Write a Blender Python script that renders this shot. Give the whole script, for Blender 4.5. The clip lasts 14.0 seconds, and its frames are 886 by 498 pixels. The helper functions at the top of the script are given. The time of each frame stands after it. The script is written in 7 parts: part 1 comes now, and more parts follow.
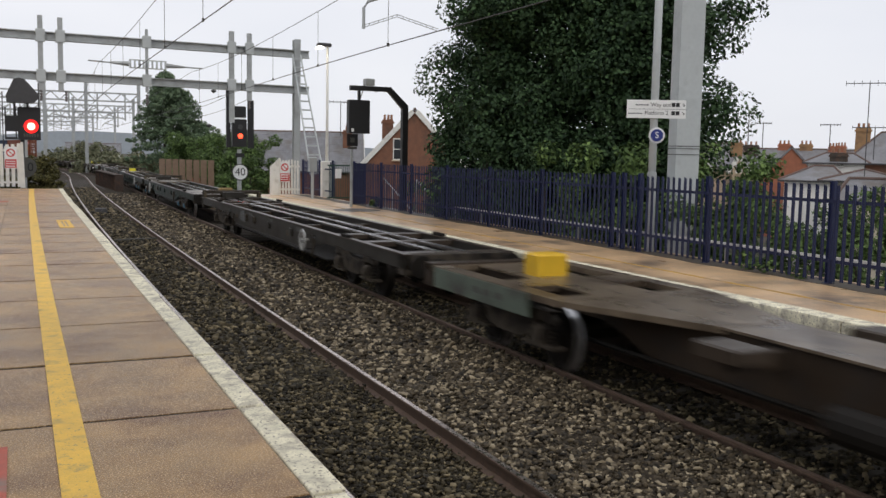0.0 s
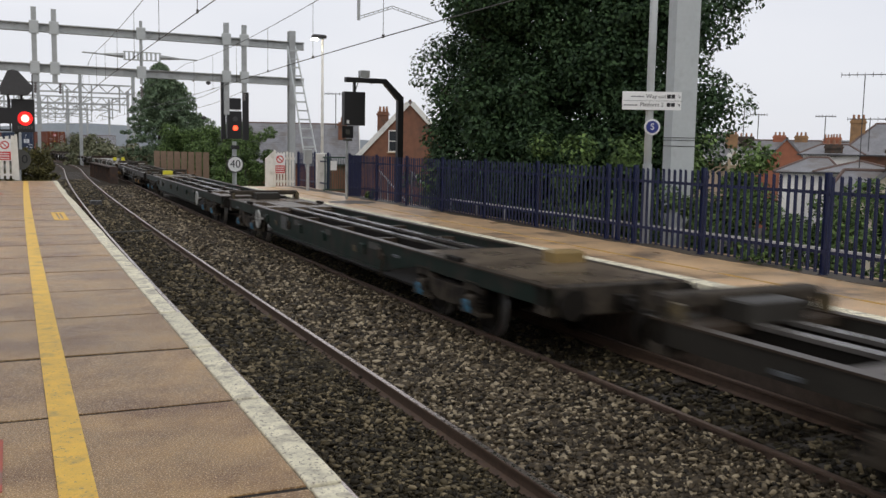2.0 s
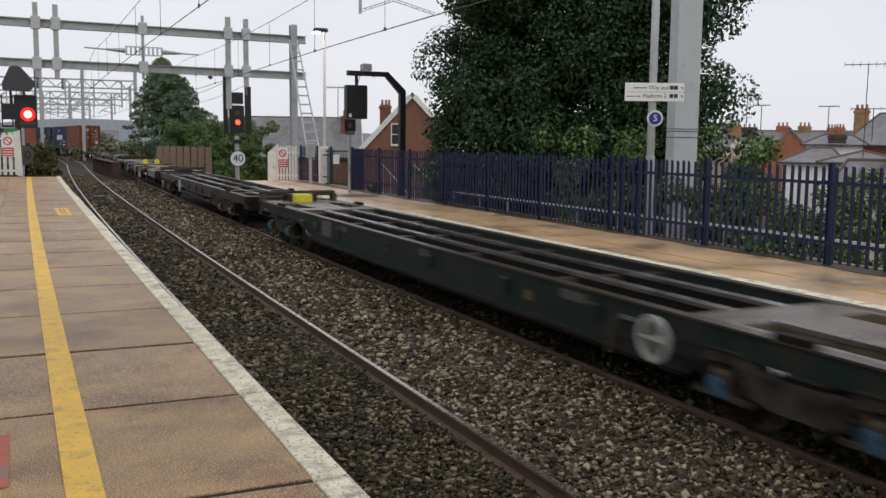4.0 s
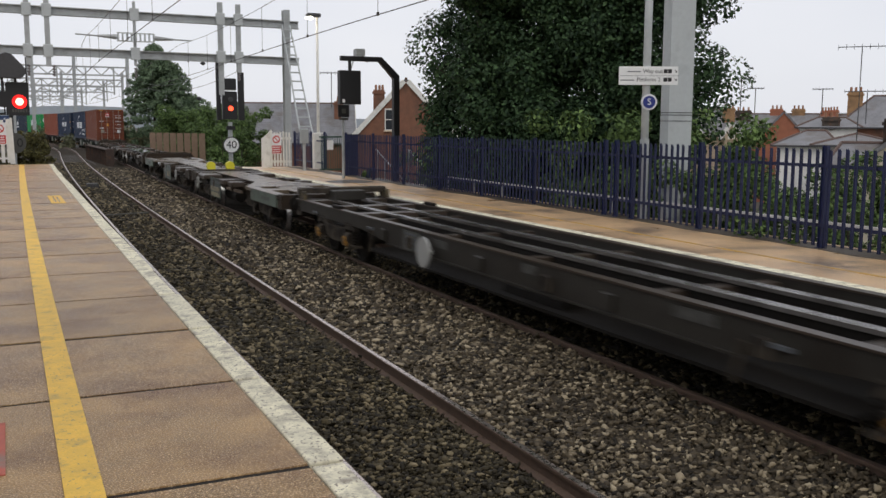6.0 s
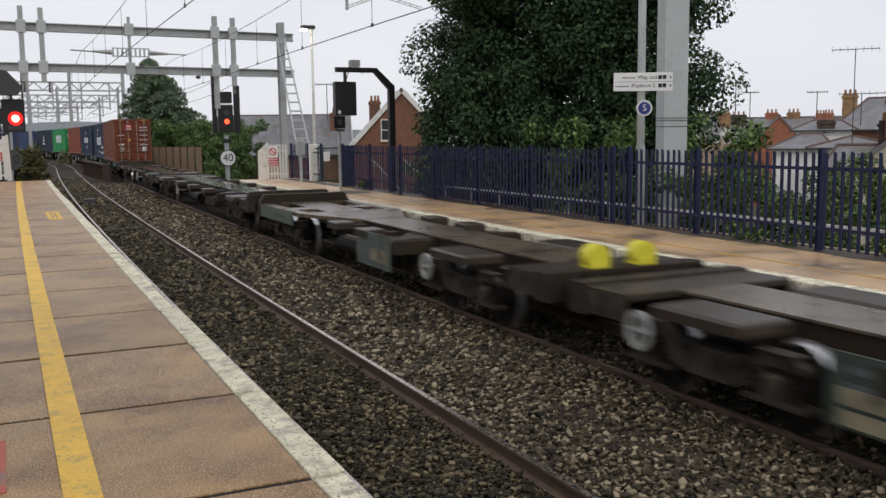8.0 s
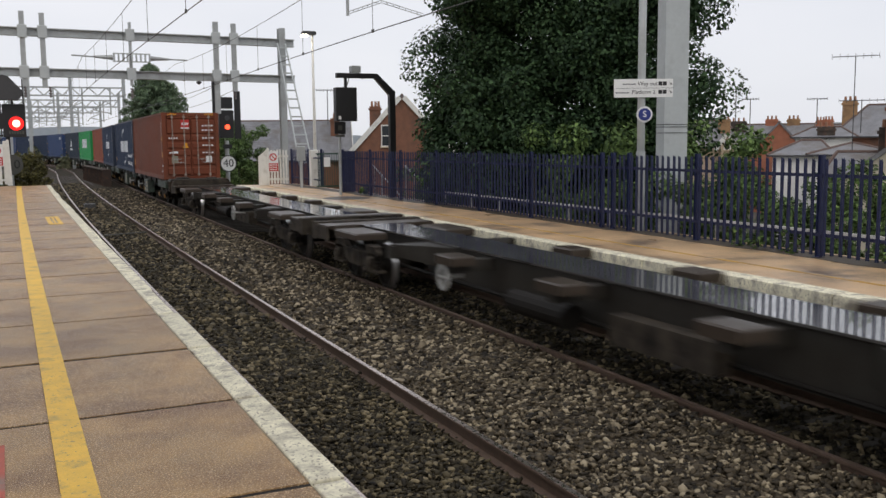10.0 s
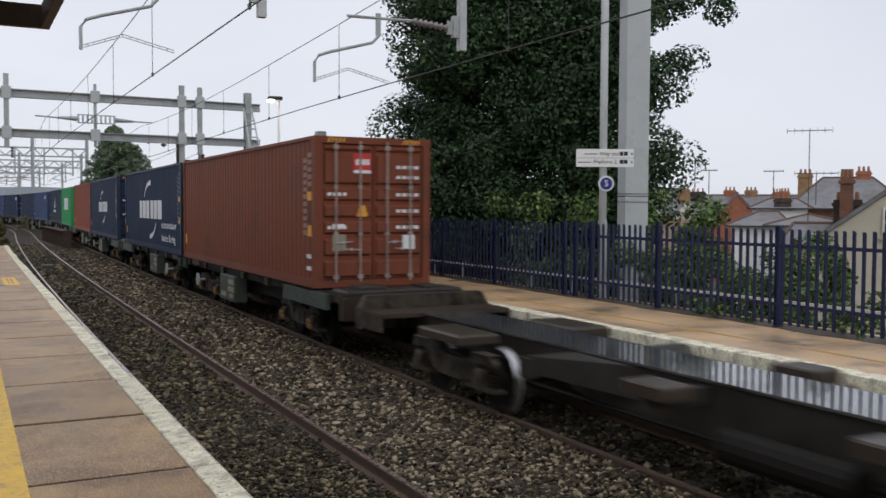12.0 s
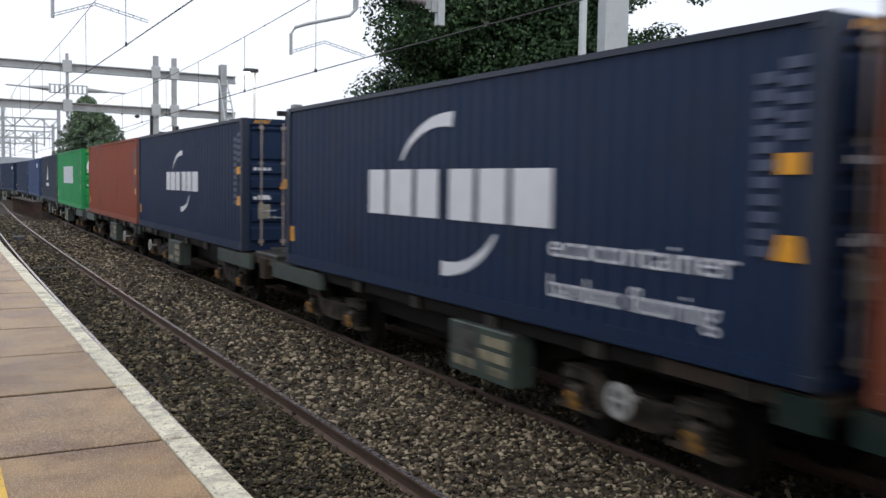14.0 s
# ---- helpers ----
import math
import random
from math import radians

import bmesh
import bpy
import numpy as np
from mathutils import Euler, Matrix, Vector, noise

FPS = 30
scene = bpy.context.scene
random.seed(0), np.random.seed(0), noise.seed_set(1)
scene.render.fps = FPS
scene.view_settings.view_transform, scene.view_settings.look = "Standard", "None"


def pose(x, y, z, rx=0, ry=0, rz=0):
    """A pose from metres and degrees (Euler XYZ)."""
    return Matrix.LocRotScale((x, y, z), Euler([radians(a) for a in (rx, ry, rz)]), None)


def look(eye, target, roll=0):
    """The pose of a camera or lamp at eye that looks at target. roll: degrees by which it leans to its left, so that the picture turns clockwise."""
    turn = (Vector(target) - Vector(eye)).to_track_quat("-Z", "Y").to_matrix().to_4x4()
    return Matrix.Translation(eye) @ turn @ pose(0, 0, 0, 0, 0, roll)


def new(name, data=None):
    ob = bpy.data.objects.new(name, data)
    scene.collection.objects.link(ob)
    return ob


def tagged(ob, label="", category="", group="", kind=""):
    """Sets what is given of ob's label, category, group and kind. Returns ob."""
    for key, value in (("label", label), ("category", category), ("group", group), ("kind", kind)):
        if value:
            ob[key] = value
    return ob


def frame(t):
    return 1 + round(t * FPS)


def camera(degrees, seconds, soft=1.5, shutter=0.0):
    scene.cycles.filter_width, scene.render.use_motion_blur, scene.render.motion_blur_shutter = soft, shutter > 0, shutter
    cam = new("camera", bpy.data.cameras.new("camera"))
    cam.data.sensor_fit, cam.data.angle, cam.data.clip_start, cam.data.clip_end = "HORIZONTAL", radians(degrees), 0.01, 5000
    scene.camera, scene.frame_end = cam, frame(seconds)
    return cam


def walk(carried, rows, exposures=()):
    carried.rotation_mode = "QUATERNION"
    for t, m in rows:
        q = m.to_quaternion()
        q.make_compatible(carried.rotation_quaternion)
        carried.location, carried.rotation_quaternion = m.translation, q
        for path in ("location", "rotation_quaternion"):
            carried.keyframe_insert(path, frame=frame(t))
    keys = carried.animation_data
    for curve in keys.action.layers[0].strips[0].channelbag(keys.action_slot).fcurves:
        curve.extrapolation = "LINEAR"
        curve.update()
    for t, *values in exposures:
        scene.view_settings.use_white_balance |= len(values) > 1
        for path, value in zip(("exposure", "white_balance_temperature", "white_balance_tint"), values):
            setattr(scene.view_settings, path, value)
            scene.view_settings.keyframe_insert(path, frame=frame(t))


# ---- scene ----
# ---------------------------------------------------------------- camera
cam = camera(50.95, 14.0, soft=1.5, shutter=0.5)
EYE = 1.76
PATH = [  # seconds, yaw, pitch, roll of a phone held on the platform
    (0.0, -24.57, -5.73, -1.08),
    (0.5, -24.80, -5.83, -0.92),
    (1.0, -24.81, -5.92, -0.92),
    (1.5, -24.68, -6.17, -0.97),
    (2.0, -24.85, -6.22, -1.03),
    (2.5, -24.86, -6.15, -0.96),
    (5.0, -24.88, -7.23, -0.32),
    (5.5, -25.05, -7.47, -0.22),
    (6.0, -25.06, -7.56, -0.29),
    (6.5, -24.96, -7.54, -0.33),
    (7.0, -24.99, -6.83, 0.11),
    (7.5, -25.38, -6.75, 0.17),
    (8.0, -25.30, -6.99, 0.70),
    (10.5, -25.33, -6.31, 0.51),
    (11.0, -25.50, -4.90, 0.55),
    (11.5, -25.93, -3.57, 0.27),
    (12.0, -27.48, -2.60, -0.26),
    (12.5, -28.53, -2.92, -0.44),
    (13.0, -28.99, -3.38, -0.66),
    (13.5, -29.09, -3.78, -0.85),
    (14.0, -28.94, -4.08, -0.96),
]
EXPOSURES = [(0.0, 0.12, 7130, 10), (2.0, 0.07, 7130, 10), (8.0, 0.06, 7130, 10), (11.0, 0.10, 7130, 10), (11.5, 0.02, 7000, 10), (12.5, 0.02, 6780, 10), (13.0, 0.28, 6720, 10), (13.5, 0.47, 6720, 10), (14.0, 0.45, 6680, 10)]
walk(cam, [(t, pose(0, 0, EYE, 90 + p, r, y)) for t, y, p, r in PATH], EXPOSURES)

# ---------------------------------------------------------------- light: a grey overcast evening
world = bpy.data.worlds.new("world")
scene.world = world
world.use_nodes = True
wn, wl = world.node_tree.nodes, world.node_tree.links
wn.clear()
w_out, w_bg = wn.new("ShaderNodeOutputWorld"), wn.new("ShaderNodeBackground")
w_sky, w_mix, w_noise, w_ramp, w_map, w_co = (wn.new("ShaderNodeTexSky"), wn.new("ShaderNodeMix"), wn.new("ShaderNodeTexNoise"),
                                              wn.new("ShaderNodeValToRGB"), wn.new("ShaderNodeMapping"), wn.new("ShaderNodeTexCoord"))
w_sky.sky_type, w_sky.sun_disc = "NISHITA", False
w_sky.sun_elevation, w_sky.sun_rotation = radians(35), radians(200)
w_sky_dim = wn.new("ShaderNodeVectorMath")
w_sky_dim.operation = "SCALE"
w_sky_dim.inputs["Scale"].default_value = 0.1
wl.new(w_sky.outputs["Color"], w_sky_dim.inputs[0])
w_map.inputs["Scale"].default_value = (1.0, 1.0, 3.0)
wl.new(w_co.outputs["Generated"], w_map.inputs["Vector"])
wl.new(w_map.outputs["Vector"], w_noise.inputs["Vector"])
w_noise.inputs["Scale"].default_value, w_noise.inputs["Detail"].default_value = 1.6, 4
w_ramp.color_ramp.elements[0].position, w_ramp.color_ramp.elements[0].color = 0.3, (0.675, 0.735, 0.875, 1)
w_ramp.color_ramp.elements[1].position, w_ramp.color_ramp.elements[1].color = 0.7, (0.79, 0.838, 0.965, 1)
wl.new(w_noise.outputs["Fac"], w_ramp.inputs["Fac"])
w_mix.data_type = "RGBA"
w_mix.inputs[0].default_value = 0.93
wl.new(w_sky_dim.outputs["Vector"], w_mix.inputs[6])
wl.new(w_ramp.outputs["Color"], w_mix.inputs[7])
wl.new(w_mix.outputs[2], w_bg.inputs["Color"])
w_bg.inputs["Strength"].default_value = 1.0
wl.new(w_bg.outputs["Background"], w_out.inputs["Surface"])

sun = new("sun", bpy.data.lights.new("sun", "SUN"))
sun.data.energy, sun.data.angle, sun.data.color = 0.5, radians(30), (1.0, 0.97, 0.93)
sun.matrix_world = look((-20, -60, 60), (0, 0, 0))


# ---------------------------------------------------------------- materials
def mat(name, color, rough=0.7, metal=0.0, vary=0.25, scale=8.0, bump=0.15, fine=60.0, dirt=None, dirt_amount=0.0, dirt_scale=1.2,
        random_tint=0.0, coat=0.0, speck=None, speck_scale=300.0, speck_at=0.62, spread=0.35, spec=0.5, grain=0.6):
    """Painted or natural surface: colour with coarse and fine variation, dirt patches and fine relief."""
    m = bpy.data.materials.new(name)
    m.use_nodes = True
    n, l = m.node_tree.nodes, m.node_tree.links
    b = n["Principled BSDF"]
    co = n.new("ShaderNodeTexCoord")
    n1, n2 = n.new("ShaderNodeTexNoise"), n.new("ShaderNodeTexNoise")
    for node, s, d in ((n1, scale, 4), (n2, fine, 3)):
        node.inputs["Scale"].default_value, node.inputs["Detail"].default_value = s, d
        l.new(co.outputs["Object"], node.inputs["Vector"])
    add = n.new("ShaderNodeMath")
    add.operation = "MULTIPLY_ADD"
    add.inputs[1].default_value = grain
    l.new(n2.outputs["Fac"], add.inputs[0])
    l.new(n1.outputs["Fac"], add.inputs[2])
    ramp = n.new("ShaderNodeMapRange")
    ramp.inputs["From Min"].default_value, ramp.inputs["From Max"].default_value = 0.5 + 0.5 * grain - spread, 0.5 + 0.5 * grain + spread
    ramp.inputs["To Min"].default_value, ramp.inputs["To Max"].default_value = 1 - vary, 1 + vary
    l.new(add.outputs[0], ramp.inputs["Value"])
    value = ramp.outputs["Result"]
    if random_tint:
        info = n.new("ShaderNodeObjectInfo")
        mr = n.new("ShaderNodeMapRange")
        mr.inputs["To Min"].default_value, mr.inputs["To Max"].default_value = 1 - random_tint, 1 + random_tint
        l.new(info.outputs["Random"], mr.inputs["Value"])
        mul = n.new("ShaderNodeMath")
        mul.operation = "MULTIPLY"
        l.new(value, mul.inputs[0])
        l.new(mr.outputs["Result"], mul.inputs[1])
        value = mul.outputs[0]
    sc = n.new("ShaderNodeVectorMath")
    sc.operation = "SCALE"
    sc.inputs[0].default_value = color[:3]
    l.new(value, sc.inputs["Scale"])
    col = sc.outputs["Vector"]
    if dirt:
        nd = n.new("ShaderNodeTexNoise")
        nd.inputs["Scale"].default_value, nd.inputs["Detail"].default_value, nd.inputs["Roughness"].default_value = dirt_scale, 6, 0.65
        l.new(co.outputs["Object"], nd.inputs["Vector"])
        dr = n.new("ShaderNodeMapRange")
        dr.inputs["From Min"].default_value, dr.inputs["From Max"].default_value = 0.62 - 0.3 * dirt_amount, 0.8 - 0.3 * dirt_amount
        l.new(nd.outputs["Fac"], dr.inputs["Value"])
        mx = n.new("ShaderNodeMix")
        mx.data_type = "RGBA"
        l.new(dr.outputs["Result"], mx.inputs[0])
        l.new(col, mx.inputs[6])
        mx.inputs[7].default_value = (*dirt[:3], 1)
        col = mx.outputs[2]
    if speck:
        ns = n.new("ShaderNodeTexNoise")
        ns.inputs["Scale"].default_value, ns.inputs["Detail"].default_value = speck_scale, 2
        l.new(co.outputs["Object"], ns.inputs["Vector"])
        sr = n.new("ShaderNodeMapRange")
        sr.inputs["From Min"].default_value, sr.inputs["From Max"].default_value = speck_at, speck_at + 0.05
        l.new(ns.outputs["Fac"], sr.inputs["Value"])
        ms = n.new("ShaderNodeMix")
        ms.data_type = "RGBA"
        l.new(sr.outputs["Result"], ms.inputs[0])
        l.new(col, ms.inputs[6])
        ms.inputs[7].default_value = (*speck, 1)
        col = ms.outputs[2]
    l.new(col, b.inputs["Base Color"])
    rr = n.new("ShaderNodeMapRange")
    rr.inputs["To Min"].default_value, rr.inputs["To Max"].default_value = max(0.02, rough - 0.12), min(1, rough + 0.12)
    l.new(n1.outputs["Fac"], rr.inputs["Value"])
    l.new(rr.outputs["Result"], b.inputs["Roughness"])
    b.inputs["Metallic"].default_value = metal
    b.inputs["Specular IOR Level"].default_value = spec
    b.inputs["Coat Weight"].default_value = coat
    if bump:
        bp = n.new("ShaderNodeBump")
        bp.inputs["Strength"].default_value, bp.inputs["Distance"].default_value = bump, 0.01
        l.new(add.outputs[0], bp.inputs["Height"])
        l.new(bp.outputs["Normal"], b.inputs["Normal"])
    return m


def glow(name, color, strength):
    m = bpy.data.materials.new(name)
    m.use_nodes = True
    b = m.node_tree.nodes["Principled BSDF"]
    b.inputs["Base Color"].default_value = (*color, 1)
    b.inputs["Emission Color"].default_value = (*color, 1)
    b.inputs["Emission Strength"].default_value = strength
    return m


def island_mat(name, dark, light, rough=0.8, mid=None):
    """Loose pieces, each of its own tint between two colours."""
    m = bpy.data.materials.new(name)
    m.use_nodes = True
    n, l = m.node_tree.nodes, m.node_tree.links
    b = n["Principled BSDF"]
    g = n.new("ShaderNodeNewGeometry")
    co = n.new("ShaderNodeTexCoord")
    no = n.new("ShaderNodeTexNoise")
    no.inputs["Scale"].default_value, no.inputs["Detail"].default_value = 0.9, 3
    l.new(co.outputs["Object"], no.inputs["Vector"])
    ad = n.new("ShaderNodeMath")
    ad.operation = "MULTIPLY_ADD"
    ad.inputs[1].default_value = 0.35
    l.new(no.outputs["Fac"], ad.inputs[0])
    l.new(g.outputs["Random Per Island"], ad.inputs[2])
    rp = n.new("ShaderNodeValToRGB")
    rp.color_ramp.elements[0].position, rp.color_ramp.elements[0].color = 0.15, (*dark, 1)
    rp.color_ramp.elements[1].position, rp.color_ramp.elements[1].color = 1.0, (*light, 1)
    e = rp.color_ramp.elements.new(0.72)
    e.color = (*(mid or [0.5 * (a + b) for a, b in zip(dark, light)]), 1)
    ad2 = n.new("ShaderNodeMath")
    ad2.operation = "MULTIPLY"
    ad2.inputs[1].default_value = 0.82
    l.new(ad.outputs[0], ad2.inputs[0])
    l.new(ad2.outputs[0], rp.inputs["Fac"])
    l.new(rp.outputs["Color"], b.inputs["Base Color"])
    b.inputs["Roughness"].default_value = rough
    b.inputs["Specular IOR Level"].default_value = 0.25
    return m


CONCRETE = mat("platform_concrete", (0.375, 0.230, 0.103), 0.38, vary=0.62, scale=1.9, fine=95, bump=0.6, spread=0.46, grain=1.9, dirt=(0.185, 0.092, 0.040), dirt_amount=0.52, dirt_scale=0.9, random_tint=0.20, speck=(0.72, 0.52, 0.31), speck_scale=95, speck_at=0.58, spec=0.4)
JOINT = mat("joint_filler", (0.022, 0.018, 0.015), 0.9)
TARMAC_TAN = mat("platform_tarmac", (0.66, 0.44, 0.25), 0.32, vary=0.34, scale=1.2, fine=45, dirt=(0.17, 0.12, 0.085), dirt_amount=0.42, dirt_scale=0.75, bump=0.2)
WHITE_EDGE = mat("white_edge_paint", (0.82, 0.765, 0.575), 0.75, vary=0.25, scale=6, fine=70, bump=0.5, dirt=(0.34, 0.30, 0.24), dirt_amount=0.45, dirt_scale=5, random_tint=0.08, speck=(0.30, 0.26, 0.20), speck_scale=45, speck_at=0.60)
YELLOW_LINE = mat("yellow_line_paint", (0.86, 0.53, 0.085), 0.6, vary=0.18, scale=5, fine=80, bump=0.35, dirt=(0.42, 0.29, 0.11), dirt_amount=0.28, dirt_scale=4, speck=(0.40, 0.27, 0.12), speck_scale=40, speck_at=0.64)
BRICK_DARK = mat("platform_wall_brick", (0.10, 0.075, 0.06), 0.9, vary=0.3, scale=6, bump=0.4, spec=0.15)
GROUND = mat("ground_soil", (0.085, 0.075, 0.06), 0.95, vary=0.4, scale=1.5, fine=30, bump=0.6, dirt=(0.05, 0.07, 0.03), dirt_amount=0.4, dirt_scale=0.3)
BALLAST = mat("ballast_bed", (0.046, 0.036, 0.025), 0.95, vary=0.5, scale=9, fine=45, bump=1.0, dirt=(0.025, 0.022, 0.019), dirt_amount=0.4, dirt_scale=0.8, spec=0.15)
STONE = island_mat("ballast_stone", (0.013, 0.0105, 0.0072), (0.46, 0.38, 0.255), 0.65, (0.100, 0.077, 0.048))
STONE_DARK = island_mat("ballast_stone_soiled", (0.010, 0.008, 0.005), (0.28, 0.225, 0.135), 0.7, (0.062, 0.050, 0.028))
RAIL_SIDE = mat("rail_rust", (0.100, 0.062, 0.042), 0.75, vary=0.35, scale=10, bump=0.4)
RAIL_TOP = mat("rail_polished", (0.58, 0.50, 0.45), 0.28, metal=1.0, vary=0.1, scale=20, bump=0.03)
RAIL_DULL = mat("rail_worn", (0.34, 0.25, 0.20), 0.42, metal=0.85, vary=0.2, scale=20, bump=0.05)
SLEEPER = mat("sleeper_concrete", (0.06, 0.052, 0.044), 0.9, vary=0.3, scale=6, bump=0.4)
FENCE_BLUE = mat("fence_blue_paint", (0.008, 0.014, 0.057), 0.46, vary=0.15, scale=6, fine=50, bump=0.1, random_tint=0.12)
WHITE_PAINT = mat("white_paint", (0.74, 0.73, 0.68), 0.6, vary=0.1, scale=4, bump=0.1, dirt=(0.5, 0.48, 0.42), dirt_amount=0.25, dirt_scale=3)
GALV = mat("galvanised_steel", (0.40, 0.42, 0.42), 0.5, metal=0.35, vary=0.12, scale=4, fine=30, bump=0.05, dirt=(0.30, 0.31, 0.30), dirt_amount=0.3)
GALV_LIGHT = mat("mast_steel", (0.47, 0.50, 0.50), 0.55, metal=0.1, vary=0.08, scale=1.5, fine=12, bump=0.05, dirt=(0.36, 0.38, 0.38), dirt_amount=0.25)
BLACK = mat("black_paint", (0.012, 0.012, 0.013), 0.45, vary=0.2, scale=6, bump=0.1)
DARK_GREY = mat("dark_grey_metal", (0.05, 0.05, 0.052), 0.5, vary=0.2, scale=6)
RED_SIGN = mat("red_sign", (0.55, 0.03, 0.03), 0.5, vary=0.08)
SIGN_WHITE = mat("sign_white", (0.78, 0.79, 0.78), 0.4, vary=0.04, bump=0.0)
SIGN_BLUE = mat("sign_blue", (0.015, 0.03, 0.20), 0.4, vary=0.05, bump=0.0)
SIGN_BLACK = mat("sign_black", (0.01, 0.01, 0.012), 0.5, vary=0.05, bump=0.0)
RED_GLOW = glow("red_signal_light", (1.0, 0.16, 0.12), 9.0)
# dim emission that imitates the bloom round the red lens, no lamp of its own
RED_HALO = glow("red_bloom_ring", (0.95, 0.012, 0.012), 1.5)
RED_GLOW_SMALL = glow("red_signal_light_small", (1.0, 0.07, 0.03), 3.0)
LAMP_GLOW = glow("lamp_light", (1.0, 0.93, 0.8), 12.0)

STEEL_DARK = mat("wagon_grey_steel", (0.034, 0.031, 0.026), 0.45, vary=0.3, scale=2.5, fine=30, bump=0.12, dirt=(0.024, 0.020, 0.016), dirt_amount=0.45, dirt_scale=1.5, spec=0.25)
STEEL_DECK = mat("wagon_deck_steel", (0.055, 0.041, 0.030), 0.36, spec=0.35, vary=0.25, scale=2, fine=25, bump=0.1, dirt=(0.05, 0.038, 0.028), dirt_amount=0.5, dirt_scale=1.3)
DECK_BROWN = mat("wagon_brown_deck", (0.15, 0.115, 0.08), 0.3, vary=0.3, scale=2, fine=25, bump=0.12, dirt=(0.06, 0.043, 0.03), dirt_amount=0.5, dirt_scale=1.3)
PALE_WHEEL = mat("pale_handwheel_paint", (0.36, 0.36, 0.34), 0.45, vary=0.15, scale=8)
STEEL_WORN = mat("wagon_worn_strip", (0.20, 0.185, 0.17), 0.22, metal=0.45, vary=0.2, scale=2, fine=20, bump=0.08, dirt=(0.05, 0.042, 0.035), dirt_amount=0.4, dirt_scale=1.1)
WET_STEEL = mat("rain_wet_steel", (0.17, 0.165, 0.16), 0.16, metal=0.55, vary=0.3, scale=2, fine=14, bump=0.05, coat=0.6, dirt=(0.06, 0.052, 0.045), dirt_amount=0.35, dirt_scale=0.9)
WAGON_GREEN = mat("wagon_green_paint", (0.013, 0.026, 0.021), 0.5, vary=0.25, scale=3, bump=0.1, dirt=(0.035, 0.031, 0.027), dirt_amount=0.5, dirt_scale=2, spec=0.15)
WAGON_GREEN_PALE = mat("wagon_pale_green_paint", (0.105, 0.135, 0.105), 0.5, vary=0.25, scale=3, bump=0.1, dirt=(0.05, 0.045, 0.04), dirt_amount=0.45, dirt_scale=2)
TWIN_GREEN = mat("twin_wagon_green_paint", (0.045, 0.066, 0.052), 0.55, vary=0.3, scale=3, bump=0.1, dirt=(0.03, 0.028, 0.024), dirt_amount=0.5, dirt_scale=2)
WAGON_BROWN = mat("wagon_brown_paint", (0.042, 0.030, 0.021), 0.5, vary=0.3, scale=3, bump=0.12, dirt=(0.035, 0.03, 0.027), dirt_amount=0.4, dirt_scale=2, spec=0.15)
BOGIE_BROWN = mat("bogie_brown_dust", (0.056, 0.046, 0.035), 0.7, vary=0.45, scale=5, bump=0.5, dirt=(0.012, 0.010, 0.009), dirt_amount=0.5, dirt_scale=4, spec=0.15)
RUNNING = mat("running_gear_grime", (0.012, 0.010, 0.008), 0.65, vary=0.4, scale=6, bump=0.4, spec=0.15)
WHEEL_RIM = mat("wheel_rim_steel", (0.55, 0.55, 0.55), 0.3, metal=0.9, vary=0.1, scale=8)
CAP_OCHRE = mat("ochre_axle_cap", (0.33, 0.16, 0.02), 0.6, vary=0.3, scale=9, dirt=(0.03, 0.025, 0.02), dirt_amount=0.6, dirt_scale=6)
OCHRE_DULL = mat("dirty_ochre_paint", (0.105, 0.078, 0.036), 0.6, vary=0.4, scale=9, dirt=(0.03, 0.025, 0.02), dirt_amount=0.6, dirt_scale=6)
YELLOW_PAINT = mat("safety_yellow_paint", (0.70, 0.42, 0.02), 0.5, vary=0.12, scale=5)
YELLOW_BRIGHT = mat("lemon_yellow_paint", (0.75, 0.68, 0.05), 0.5, vary=0.1, scale=5)
BLUE_SPOT = mat("blue_axle_cap", (0.03, 0.13, 0.21), 0.6, vary=0.3, dirt=(0.03, 0.03, 0.03), dirt_amount=0.5, dirt_scale=6)
PANEL_GREY = mat("label_panel_grey", (0.075, 0.075, 0.066), 0.55, vary=0.15, scale=5)
LETTER_WHITE = mat("white_lettering", (0.72, 0.74, 0.76), 0.5, vary=0.06, scale=4, bump=0.0)
LETTER_GREY = mat("faded_lettering", (0.10, 0.11, 0.12), 0.6, vary=0.1, scale=4, bump=0.0)
WORN_PATCH = mat("scraped_paint", (0.075, 0.075, 0.068), 0.55, vary=0.45, scale=9, dirt=(0.03, 0.027, 0.023), dirt_amount=0.6, dirt_scale=6)
AMBER = mat("amber_sticker", (0.75, 0.34, 0.02), 0.5, vary=0.08, bump=0.0)


def container_paint(name, color, dirt):
    return mat(name, color, 0.58, vary=0.12, scale=1.2, fine=30, bump=0.06, dirt=dirt, dirt_amount=0.36, dirt_scale=0.9, spec=0.3)


C_RED = container_paint("oxide_red_paint", (0.175, 0.048, 0.023), (0.115, 0.042, 0.024))
C_ORANGE = container_paint("brick_orange_paint", (0.26, 0.062, 0.030), (0.17, 0.055, 0.034))
C_NAVY = container_paint("navy_blue_paint", (0.0055, 0.0205, 0.058), (0.008, 0.0185, 0.042))
C_BLUE = container_paint("mid_blue_paint", (0.030, 0.060, 0.150), (0.03, 0.05, 0.10))
C_DARK = container_paint("dark_slate_blue_paint", (0.012, 0.024, 0.046), (0.02, 0.028, 0.04))
C_GREEN = container_paint("bright_green_paint", (0.015, 0.30, 0.085), (0.02, 0.2, 0.07))
